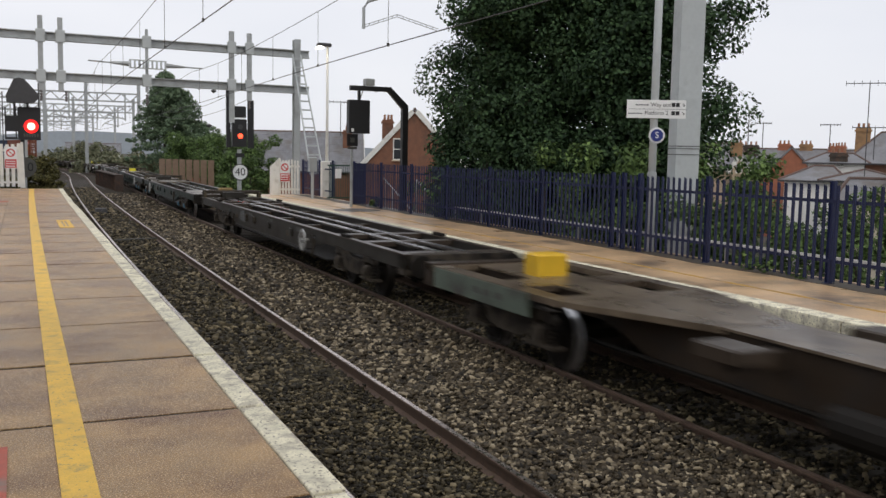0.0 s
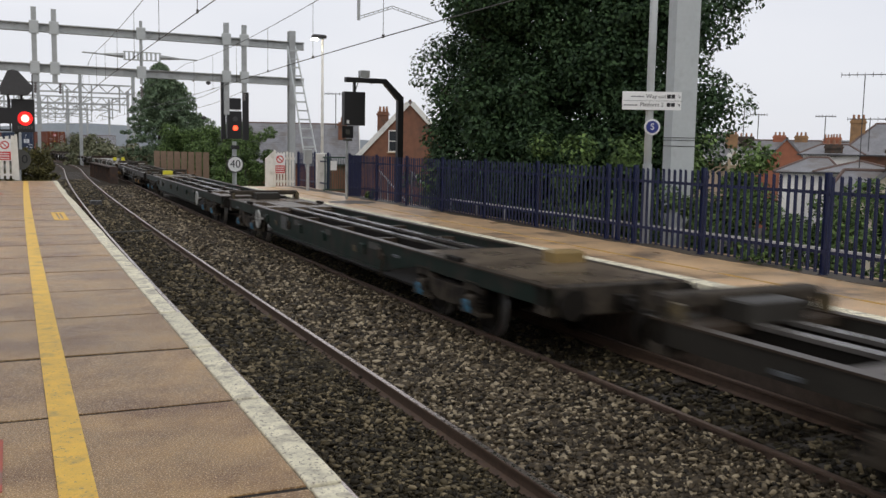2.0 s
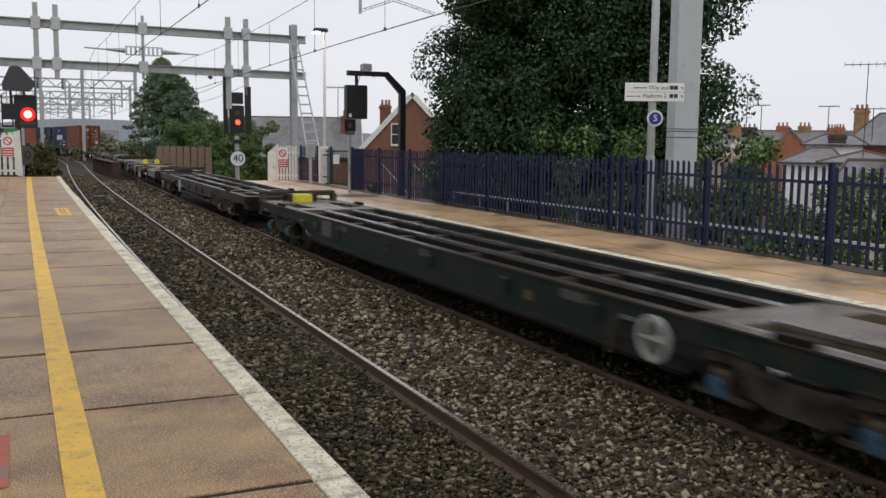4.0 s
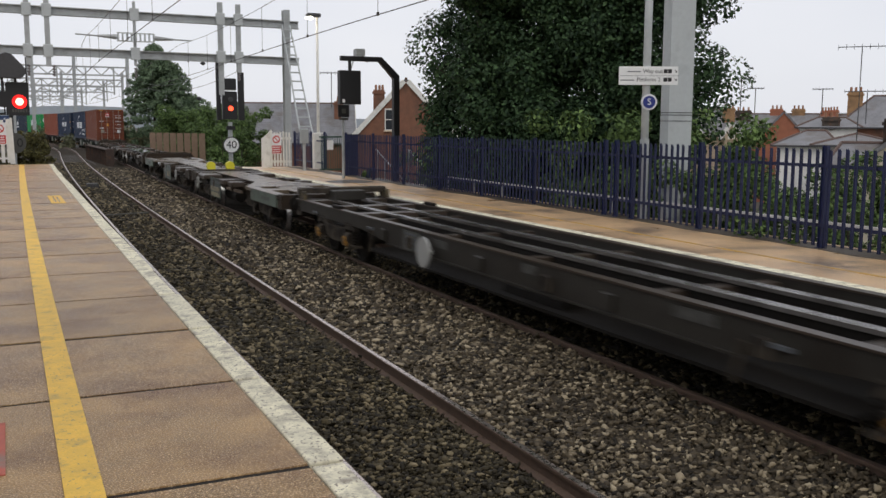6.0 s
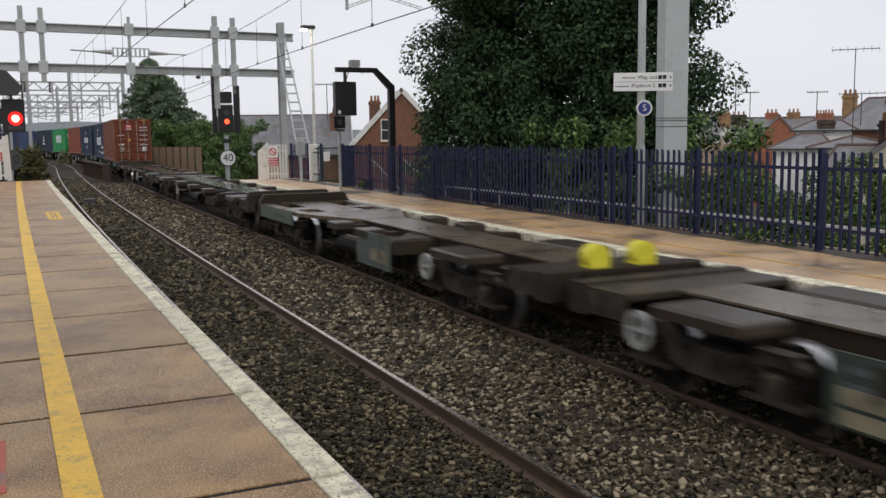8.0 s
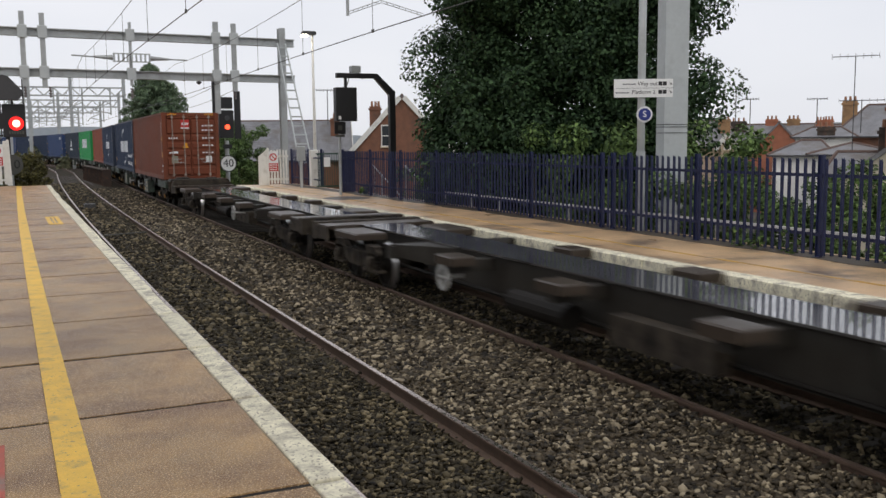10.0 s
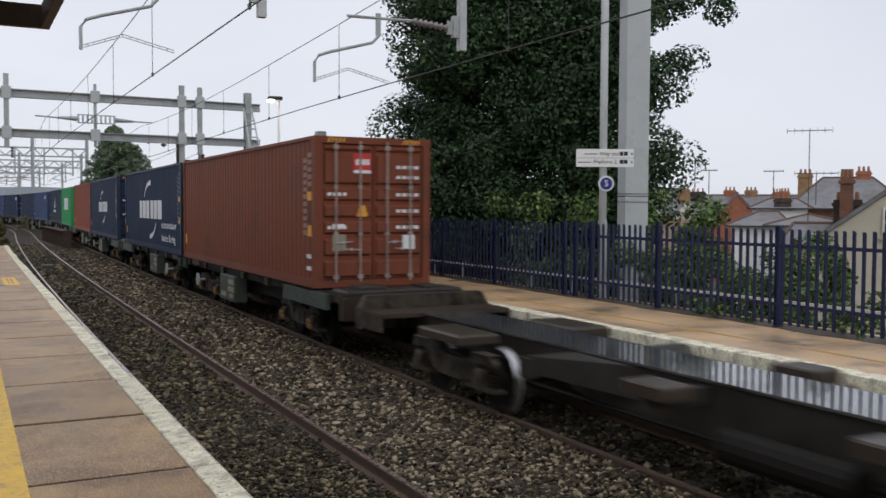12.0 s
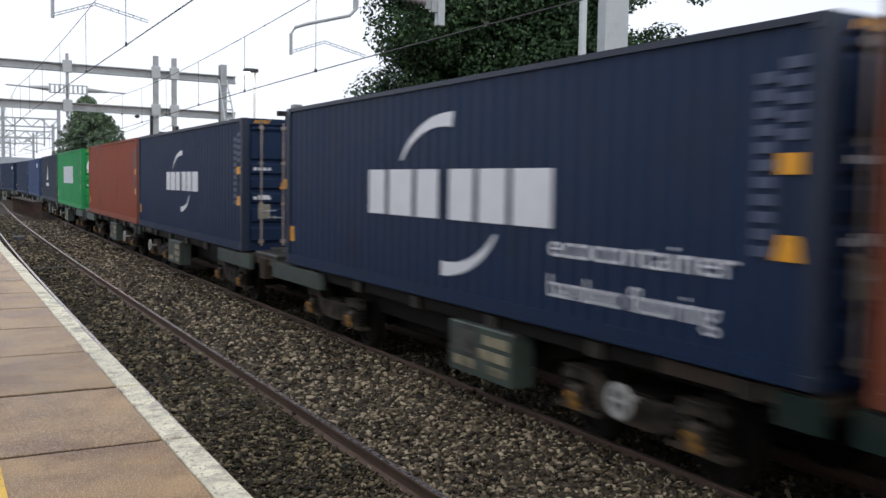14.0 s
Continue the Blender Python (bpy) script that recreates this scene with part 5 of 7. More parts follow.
def notice(g, x, y, z, w=0.5, h=0.85):
    """White and red warning notice with a struck-out ring."""
    pl = part("warning_notice", Shape().box(x - w / 2, x + w / 2, y - 0.02, y - 0.012, z, z + h), SIGN_WHITE, g, "white and red warning notice")
    part("red_field", Shape().box(x - w * 0.46, x + w * 0.46, y - 0.026, y - 0.0205, z + 0.03, z + h * 0.42), RED_SIGN, pl)
    part("ring", Shape().ring((x, y - 0.024, z + h * 0.72), w * 0.26, w * 0.36, 0.005, "y", 20).box(-w * 0.33, w * 0.33, -0.003, 0.003, -0.02, 0.02, Matrix.Translation((x, y - 0.024, z + h * 0.72)) @ pose(0, 0, 0, 0, 45, 0)), RED_SIGN, pl)
    s = Shape()
    for i in range(3):
        bars(s, None, y - 0.03, x - w * 0.38, x + w * 0.38, z + 0.08 + i * h * 0.11, h * 0.05, 0.2, 5, "x", 0.003)
    part("lettering", s, SIGN_WHITE, pl)


build_fence()
g = white_gate("white_picket_gate", "white picket gate with a red warning notice", 9.92, 10.80, 38.0, 1.5, 7)
notice(g, 10.15, 38.0, 0.55, 0.44, 0.85)
wb = thing("white_board_fence", "white painted board fence at the platform ramp", "fence")
part("board", Shape().add([(9.55, 38.05, 0.0), (9.9, 37.98, 0.0), (9.9, 37.98, 1.5), (9.55, 38.05, 1.18), (9.6, 38.3, 0.0), (9.95, 38.2, 0.0), (9.95, 38.2, 1.5), (9.6, 38.3, 1.18)],
                          [(0, 1, 2, 3), (7, 6, 5, 4), (0, 3, 7, 4), (1, 5, 6, 2), (3, 2, 6, 7), (0, 4, 5, 1)]), WHITE_PAINT, wb)
part("post", Shape().box(9.88, 9.94, 37.9, 37.97, 0, 1.55), WHITE_PAINT, wb)
g = white_gate("white_picket_fence", "white picket fence across the platform end with a warning notice", -3.4, 0.28, 44.9, 1.95, 16)
notice(g, -0.2, 44.9, 0.85, 0.5, 0.95)
part("gate_post", Shape().add([(0.16, 44.8, 0), (0.36, 44.8, 0), (0.30, 44.8, 2.0), (0.2, 44.8, 2.0), (0.16, 45.6, 0), (0.36, 45.6, 0), (0.30, 45.6, 2.0), (0.2, 45.6, 2.0)],
                              [(0, 1, 2, 3), (7, 6, 5, 4), (0, 3, 7, 4), (1, 5, 6, 2), (3, 2, 6, 7), (0, 4, 5, 1)]), WHITE_PAINT, g)


# ---------------------------------------------------------------- signals, signs and posts
def build_signal_left():
    s = thing("railway_signal", "black railway signal with a bright red light beyond the platform end", "signal")
    y = 47.0
    part("post", Shape().tube((0.3, y + 0.3, -1.3), (0.3, y + 0.3, 3.0), 0.09, 12), DARK_GREY, s)
    b = part("head", Shape().cham(0.12, 1.08, y, y + 0.4, 2.12, 3.62, 0.04), BLACK, s, "black signal head box")
    part("side_box", Shape().cham(-0.42, 0.10, y + 0.05, y + 0.4, 2.14, 2.24, 0.01).box(-0.42, 0.12, y + 0.02, y + 0.4, 2.5, 3.2).box(-0.42, -0.36, y + 0.1, y + 0.2, 2.2, 3.6).box(0.02, 0.08, y + 0.1, y + 0.2, 2.2, 3.6), BLACK, s)
    part("cage_rail", Shape().line([(-0.5, y + 0.4, 1.9), (-0.5, y + 0.4, 4.3)], 0.025), BLACK, s)
    part("cage_rail", Shape().line([(1.02, y + 0.1, 3.6), (1.02, y + 0.1, 4.75)], 0.03), BLACK, s)
    hood = Shape()
    m = Matrix.Translation((0, y - 0.5, 0))
    hood.prism([(-0.32, 3.80), (-0.34, 4.1), (-0.02, 4.82), (0.2, 4.9), (0.44, 4.84), (1.0, 4.2), (1.0, 4.0), (0.8, 3.78)], m, 0.9)
    part("hood", hood, DARK_GREY, s, "dark rounded hood")
    part("bracket", Shape().box(-0.05, 0.05, y, y + 0.1, 3.2, 3.85).box(0.5, 0.6, y, y + 0.1, 3.6, 3.85), BLACK, s)
    lens = part("lens", Shape().tube((0.68, y - 0.03, 2.74), (0.68, y - 0.05, 2.74), 0.17, 24), RED_GLOW, s, "bright red light")
    # glowing ring added for the bloom round the lens
    part("lens_bloom_ring", Shape().ring((0.68, y - 0.02, 2.74), 0.17, 0.31, 0.05, "y", 24), RED_HALO, s, "glowing red ring that imitates the bloom of the light")
    for i in range(6):
        part("marking", Shape().box(0.36 + 0.11 * i, 0.43 + 0.11 * i, y - 0.012, y - 0.004, 2.26, 2.42), PANEL_GREY, b)


def build_signal_far():
    s = thing("signal_with_speed_sign", "black signal with a red light over a round 40 sign", "signal")
    x, y = 11.9, 54.7
    part("post", Shape().tube((x, y, -1.4), (x, y, 1.9), 0.13, 12), GALV, s)
    part("head", Shape().cham(x - 0.42, x + 0.40, y - 0.2, y + 0.2, 2.05, 3.65, 0.04), BLACK, s)
    part("upper_box", Shape().cham(x - 0.36, x + 0.36, y - 0.2, y + 0.2, 3.75, 4.4, 0.04), BLACK, s)
    part("side_plate", Shape().box(x - 0.75, x - 0.5, y - 0.05, y + 0.1, 2.0, 5.6).box(x + 0.5, x + 0.85, y - 0.05, y + 0.1, 2.0, 4.75), BLACK, s)
    part("white_line", Shape().box(x - 0.36, x + 0.3, y - 0.22, y - 0.2, 3.68, 3.73), SIGN_WHITE, s)
    part("lens", Shape().tube((x + 0.02, y - 0.22, 2.68), (x + 0.02, y - 0.26, 2.68), 0.14, 20), RED_GLOW_SMALL, s, "red light")
    part("dark_lens", Shape().tube((x + 0.02, y - 0.22, 3.2), (x + 0.02, y - 0.25, 3.2), 0.15, 20), DARK_GREY, s)
    part("number_plate_bracket", Shape().box(x - 0.25, x + 0.25, y - 0.2, y - 0.15, 1.45, 1.68), BLACK, s)
    d = part("disc", Shape().tube((x, y - 0.22, 0.58), (x, y - 0.25, 0.58), 0.46, 32), SIGN_WHITE, s, "round white speed sign with black 40")
    part("rim", Shape().ring((x, y - 0.24, 0.58), 0.43, 0.48, 0.05, "y", 32), DARK_GREY, d)
    text("numerals", "40", 0.62, pose(x, y - 0.262, 0.58, 90), SIGN_BLACK, d, "CENTER")
    o = thing("speed_sign", "round pale sign with a black 0 behind the white gate post", "sign")
    d = part("disc", Shape().tube((0.40, 46.4, 0.88), (0.40, 46.43, 0.88), 0.46, 28), PANEL_GREY, o)
    text("numeral", "0", 0.55, pose(0.60, 46.39, 0.88, 90), SIGN_BLACK, d, "CENTER")
    part("post", Shape().tube((0.4, 46.46, -1.2), (0.4, 46.46, 1.3), 0.05, 8), GALV, o)


def build_bracket_signal():
    s = thing("bracket_signal", "black bracket post with a hanging signal box seen from behind", "signal")
    x, y = 10.8, 26.5
    part("post", Shape().box(x - 0.09, x + 0.09, y - 0.09, y + 0.09, -1.0, 3.2), BLACK, s)
    v = [(x - 0.09, 3.15), (x + 0.09, 3.15), (x + 0.09, 3.25), (10.32, 3.78), (9.05, 3.78), (9.05, 3.64), (10.25, 3.64)]
    sh = Shape().prism(v, Matrix.Translation((0, y - 0.08, 0)), 0.16)
    part("arm", sh, BLACK, s, "black cranked arm")
    part("junction_box", Shape().cham(9.50, 9.78, y - 0.12, y + 0.12, 3.8, 4.0, 0.02), GALV, s)
    part("hanger", Shape().box(9.30, 9.37, y - 0.05, y + 0.05, 3.3, 3.66), BLACK, s)
    part("signal_box", Shape().cham(8.99, 9.64, y - 0.12, y + 0.12, 2.37, 3.36, 0.02), BLACK, s, "black signal box")
    part("label", Shape().box(9.06, 9.14, y - 0.126, y - 0.121, 2.42, 2.52), SIGN_WHITE, s)
    part("cable", Shape().line([(9.5, y, 3.82), (9.42, y - 0.05, 3.6), (9.36, y - 0.05, 3.4)], 0.012).line([(9.75, y, 3.8), (9.85, y - 0.02, 3.62), (10.0, y - 0.05, 3.66)], 0.012), BLACK, s)
    set_back(s, 1.04)
    p = thing("indicator_post", "slim grey post with a small black indicator sign", "post")
    part("post", Shape().tube((10.15, 29.5, 0), (10.15, 29.5, 2.1), 0.05, 12), GALV, p)
    part("sign", Shape().box(9.95, 10.33, 29.4, 29.44, 2.02, 2.42), BLACK, p)
    part("symbol", Shape().box(10.07, 10.21, 29.39, 29.398, 2.14, 2.3), PANEL_GREY, p)
    part("plate", Shape().box(9.98, 10.3, 29.4, 29.43, 1.92, 2.0), PANEL_GREY, p)
    c = thing("control_post", "grey metal post with a small control cabinet", "post")
    part("post", Shape().tube((10.45, 35.0, 0), (10.45, 35.0, 1.2), 0.06, 12), GALV, c)
    part("cabinet", Shape().cham(10.31, 10.6, 34.9, 35.12, 1.05, 1.62, 0.03), GALV, c)


def build_lamp():
    l = thing("platform_lamp", "slim white lamp post with a lit lamp head", "street lamp")
    x, y = 11.5, 36.5
    part("pole", Shape().tube((x, y, -0.4), (x, y, 6.05), 0.075, 12, 0.045), WHITE_PAINT, l, smooth=True)
    part("base_box", Shape().cham(x - 0.22, x + 0.22, y - 0.15, y + 0.15, -0.4, 1.45, 0.03), WHITE_PAINT, l)
    part("head", Shape().cham(x - 0.42, x + 0.12, y - 0.15, y + 0.15, 6.02, 6.16, 0.04), DARK_GREY, l)
    part("light", Shape().cham(x - 0.46, x - 0.22, y - 0.17, y + 0.1, 5.93, 6.015, 0.03), LAMP_GLOW, l, "lit white lamp")


def build_sign_post():
    p = thing("platform_sign_post", "pale steel post with a way out sign and a blue disc", "sign")
    x, y = 11.05, 14.55
    part("pole", Shape().tube((x, y, -1), (x, y, 8.5), 0.075, 14), GALV_LIGHT, p, smooth=True)
    part("base_sleeve", Shape().tube((x, y, -1), (x, y, 1.52), 0.09, 14), GALV, p)
    m = pose(x, y - 0.1, 0, 0, 0, -28)
    board = part("board", Shape().cham(-0.58, 0.52, -0.02, 0.02, 2.54, 2.88, 0.004), SIGN_WHITE, p, "white direction sign with black words")
    board.matrix_basis = m
    part("divider", Shape().box(-0.55, 0.54, -0.024, -0.0205, 2.706, 2.712), LETTER_GREY, board)
    text("way_out", "Way out", 0.105, pose(-0.14, -0.0225, 2.79, 90), SIGN_BLACK, board)
    text("platform_2", "Platform 2", 0.105, pose(-0.25, -0.0225, 2.635, 90), SIGN_BLACK, board)
    for z in (2.60, 2.755):
        part("pictogram", Shape().box(0.25, 0.32, -0.0235, -0.0205, z, z + 0.075), SIGN_BLACK, board)
        part("pictogram", Shape().box(0.33, 0.40, -0.0235, -0.0205, z, z + 0.075), SIGN_BLACK, board)
        ar = Shape().box(-0.028, 0.028, -0.0235, -0.0205, -0.005, 0.005, Matrix.Translation((0.475, 0, z + 0.04)) @ pose(0, 0, 0, 0, 45, 0))
        ar.box(0.485, 0.495, -0.0235, -0.0205, z + 0.015, z + 0.05).box(0.465, 0.495, -0.0235, -0.0205, z + 0.012, z + 0.022)
        part("arrow", ar, SIGN_BLACK, board)
    s = Shape()
    bars(s, None, -0.0235, -0.42, -0.17, 2.775, 0.022, 0.2, 5, "x", 0.003)
    bars(s, None, -0.0235, -0.55, -0.29, 2.615, 0.022, 0.2, 5, "x", 0.003)
    part("small_print", s, LETTER_GREY, board)
    disc = part("disc", Shape().tube((0, 0.0, 2.22), (0, -0.02, 2.22), 0.115, 28), SIGN_BLUE, p, "round blue disc with a white letter")
    disc.matrix_basis = m
    sb = Shape()
    for k in range(16):
        a = k * math.tau / 16
        sb.box(-0.03, 0.03, 0.004, 0.012, 0.08, 0.15, Matrix.Translation((0, 0, 2.22)) @ Matrix.Rotation(a, 4, "Y"))
    part("toothed_rim", sb, SIGN_WHITE, disc, "white toothed rim")
    text("letter", "S", 0.17, pose(0, -0.0225, 2.22, 90), SIGN_WHITE, disc, "CENTER")


build_signal_left()
build_signal_far()
build_bracket_signal()
build_lamp()
build_sign_post()


# ---------------------------------------------------------------- overhead line
def insulator(s, a, b, r, n):
    a, b = Vector(a), Vector(b)
    s.tube(a, b, r * 0.4, 8)
    for i in range(n):
        p, q = a.lerp(b, (i + 0.2) / n), a.lerp(b, (i + 0.75) / n)
        s.tube(p, q, r, 10, r * 0.55)


def cantilever(parent, tip, drop_x, y, z):
    """Registration arm of one track: drop tube, insulator, bent tube and latticed steady arm to the wire."""
    part("drop_tube", Shape().box(drop_x - 0.07, drop_x + 0.07, y - 0.07, y + 0.07, z + 0.72, 6.9), GALV_LIGHT, parent)
    part("clamp", Shape().box(drop_x - 0.20, drop_x - 0.07, y - 0.05, y + 0.05, z + 0.95, z + 1.35).box(drop_x - 0.3, drop_x - 0.2, y - 0.03, y + 0.03, z + 1.0, z + 1.25), GALV, parent)
    s = Shape()
    insulator(s, (drop_x - 0.3, y, z + 1.12), (drop_x - 1.05, y, z + 1.18), 0.075, 7)
    part("insulator", s, mat("grey_insulator", (0.22, 0.2, 0.2), 0.3), parent)
    s = Shape().line([(drop_x - 1.05, y, z + 1.18), (drop_x - 2.3, y, z + 1.15)], 0.028, 8)
    s.box(drop_x - 1.75, drop_x - 1.66, y - 0.02, y + 0.02, z + 0.85, z + 1.25)
    pts = [(drop_x - 1.70, y, z + 0.85), (drop_x - 1.82, y, z + 0.72), (tip + 0.30, y, z + 0.50), (tip + 0.08, y, z + 0.42), (tip, y, z + 0.30), (tip, y, z - 0.05)]
    s.line(pts, 0.028, 8)
    part("registration_tube", s, GALV, parent)
    s = Shape()
    a, m, b = Vector((tip + 0.02, y, z)), Vector((tip + 0.62, y, z + 0.22)), Vector((tip + 1.42, y, z + 0.03))
    for p, q in ((a, m), (m, b)):
        n = 7
        for i in range(n):
            u, v = p.lerp(q, i / n), p.lerp(q, (i + 1) / n)
            s.tube(u + Vector((0, 0, 0.02)), v + Vector((0, 0, 0.02)), 0.007, 5).tube(u - Vector((0, 0, 0.02)), v - Vector((0, 0, 0.02)), 0.007, 5)
            s.tube(u + Vector((0, 0, 0.02)), u - Vector((0, 0, 0.02)), 0.006, 5)
    part("steady_arm", s, GALV, parent, kind="stuff")


def build_near_structure():
    st = thing("overhead_line_mast", "tall grey steel overhead line mast with boom and arms", "mast")
    x, y = 12.55, 15.5
    m = pose(x, y, 0, 0, 0, -8)
    s = Shape().prism([(-0.27, -5), (0.27, -5), (0.27, 8.2), (-0.27, 8.2)], Matrix.Translation((0, -0.16, 0)), 0.32)
    mast = part("mast", s, GALV_LIGHT, st)
    mast.matrix_basis = m
    bands = Shape()
    for z in (1.87, 1.99, 2.04):
        bands.box(-0.276, 0.276, -0.167, 0.167, z, z + 0.014)
    b = part("strap", bands, DARK_GREY, st, "thin dark straps")
    b.matrix_basis = m
    part("boom", Shape().box(-7.5, 12.6, y - 0.15, y + 0.15, 6.9, 7.3), GALV_LIGHT, st)
    part("mast", Shape().box(-7.8, -7.4, y - 0.16, y + 0.16, -1.5, 7.5), GALV_LIGHT, st)
    cantilever(st, 5.53, 8.44, y, 3.97)
    cantilever(st, 1.72, 4.59, y, 4.22)


def build_portal():
    st = thing("overhead_line_gantry", "grey steel two-beam overhead line gantry across the tracks", "gantry")
    y = 47.0
    zt, zb = 6.86, 5.05
    for z, sl in ((zt, -0.008), (zb, -0.006)):
        prof = [(-0.16, -0.19), (0.16, -0.19), (0.16, -0.15), (0.02, -0.15), (0.02, 0.15), (0.16, 0.15), (0.16, 0.19), (-0.16, 0.19), (-0.16, 0.15), (-0.02, 0.15), (-0.02, -0.15), (-0.16, -0.15)]
        k = len(prof)
        s = Shape().add([(x, y + u, z + w + dz) for x, dz in ((-9, 0.09), (13.8, -0.09)) for u, w in prof],
                        [(i, (i + 1) % k, k + (i + 1) % k, k + i) for i in range(k)] + [tuple(range(k)), tuple(range(2 * k - 1, k - 1, -1))])
        part("beam", s, GALV, st, "grey I-section beam")
    for x, z0, z1, w in ((1.14, 4.4, 7.75, 0.11), (1.98, 4.35, 7.7, 0.11), (5.78, 4.5, 7.45, 0.06), (9.80, 3.2, 7.65, 0.12), (10.68, 4.3, 7.6, 0.11)):
        part("drop_post", Shape().box(x - w, x + w, y - 0.36, y - 0.30, z0, z1).box(x - w, x + w, y - 0.22, y - 0.17, z0, z1).box(x - 0.02, x + 0.02, y - 0.3, y - 0.22, z0, z1), GALV, st)
        for z in (zt, zb):
            part("clamp", Shape().cham(x - 0.2, x + 0.2, y - 0.42, y - 0.165, z - 0.28, z + 0.28, 0.02), GALV_LIGHT, st)
    part("end_mast", Shape().box(13.0, 13.32, y - 0.2, y - 0.165, -4.4, 7.5).box(13.0, 13.32, y + 0.165, y + 0.2, -4.4, 7.5).box(13.14, 13.22, y - 0.165, y + 0.165, -4.4, 7.5), GALV, st)
    part("end_mast", Shape().box(-8.9, -8.5, y - 0.2, y + 0.2, -1.5, 7.5), GALV, st)
    for x in (2.2, 5.78, 10.68, 1.14):
        s = Shape()
        insulator(s, (x, y - 0.25, 4.4), (x, y - 0.25, 3.9), 0.09, 4)
        part("insulator", s, bpy.data.materials["grey_insulator"], st)
    part("feeder_arm", Shape().tube((3.15, y - 0.5, 5.84), (4.4, y - 0.5, 5.78), 0.035, 8).tube((4.1, y - 0.5, 5.8), (4.95, y - 0.5, 5.78), 0.05, 8, 0.12), GALV, st)
    part("feeder_arm", Shape().tube((7.2, y - 0.5, 5.77), (8.35, y - 0.5, 5.74), 0.035, 8).tube((6.6, y - 0.5, 5.78), (7.5, y - 0.5, 5.76), 0.12, 8, 0.05), GALV, st)
    s = Shape()
    for i in range(9):
        x = 4.98 + i * 0.2
        s.box(x, x + 0.06, y - 0.6, y - 0.4, 5.60, 5.98)
    s.box(4.95, 6.62, y - 0.53, y - 0.47, 5.58, 5.63).box(4.95, 6.62, y - 0.53, y - 0.47, 5.95, 6.0)
    part("isolator", s, GALV_LIGHT, st)
    ld = thing("ladder", "aluminium ladder leaning on the gantry mast", "ladder")
    a, b = Vector((13.05, 46.6, 6.7)), Vector((12.95, 42.5, 0.6))
    d = Vector((0.2, 0, 0))
    part("stile", Shape().tube(a - d, b - d * 1.6, 0.04, 6), GALV_LIGHT, ld)
    part("stile", Shape().tube(a + d, b + d * 1.6, 0.04, 6), GALV_LIGHT, ld)
    for i in range(14):
        p = a.lerp(b, (i + 0.5) / 14)
        part("rung", Shape().box(p.x - 0.26, p.x + 0.26, p.y - 0.05, p.y + 0.05, p.z - 0.04, p.z + 0.03), GALV_LIGHT, ld)


def build_wires():
    spans = [-34.0, 15.5, 47.0, 92.0, 140.0]
    wire = mat("wire_copper", (0.06, 0.055, 0.05), 0.5, metal=0.6)
    for name, centre, zc, off in (("overhead_wire_near", near_track, 4.20, 0.05), ("overhead_wire_far", far_track, 3.99, -0.21)):
        w = thing(name, "thin contact wire with catenary and droppers", "overhead wire")
        contact, cat, drops = [], [], Shape()
        for k, (a, b) in enumerate(zip(spans, spans[1:])):
            n = 12
            for i in range(n + 1):
                t = i / n
                y = a + (b - a) * t
                x = centre(y) + off * math.cos(math.pi * t) * (-1 if k == 0 else 1 if k % 2 else -1)
                zz = zc + 1.6 - 4 * 0.3 * t * (1 - t)
                if i or not k:
                    contact.append((x, y, zc))
                    cat.append((x, y, zz))
                if 0 < i < n and i % 2:
                    drops.tube((x, y, zc), (x, y, zz), 0.006, 4, caps=False)
                    drops.box(x - 0.015, x + 0.015, y - 0.04, y + 0.04, zc - 0.02, zc + 0.05)
        part("contact_wire", Shape().line(contact, 0.011, 5), wire, w)
        part("catenary_wire", Shape().line(cat, 0.009, 5), wire, w)
        part("dropper_wire", drops, wire, w, kind="stuff")
    f = thing("feeder_wires", "thin grey feeder wires with round weights above the tracks", "overhead wire")
    s = Shape()
    for x0, z0, x1, z1, y1 in ((9.8, 4.6, 11.5, 5.6, 90), (10.7, 4.4, 12.2, 5.0, 90)):
        pts = []
        for i in range(13):
            t = i / 12
            pts.append((x0 + (x1 - x0) * t, 47 + (y1 - 47) * t, z0 + (z1 - z0) * t - 2.4 * t * (1 - t)))
        s.line(pts, 0.012, 5)
    part("wire", s, wire, f, kind="stuff")
    for x, y, z in ((8.6, 49, 5.0), (9.35, 49, 4.85), (9.3, 50, 3.1)):
        part("weight", Shape().tube((x - 0.14, y, z), (x, y, z), 0.02, 12, 0.12).tube((x, y, z), (x + 0.14, y, z), 0.12, 12, 0.02), DARK_GREY, f)


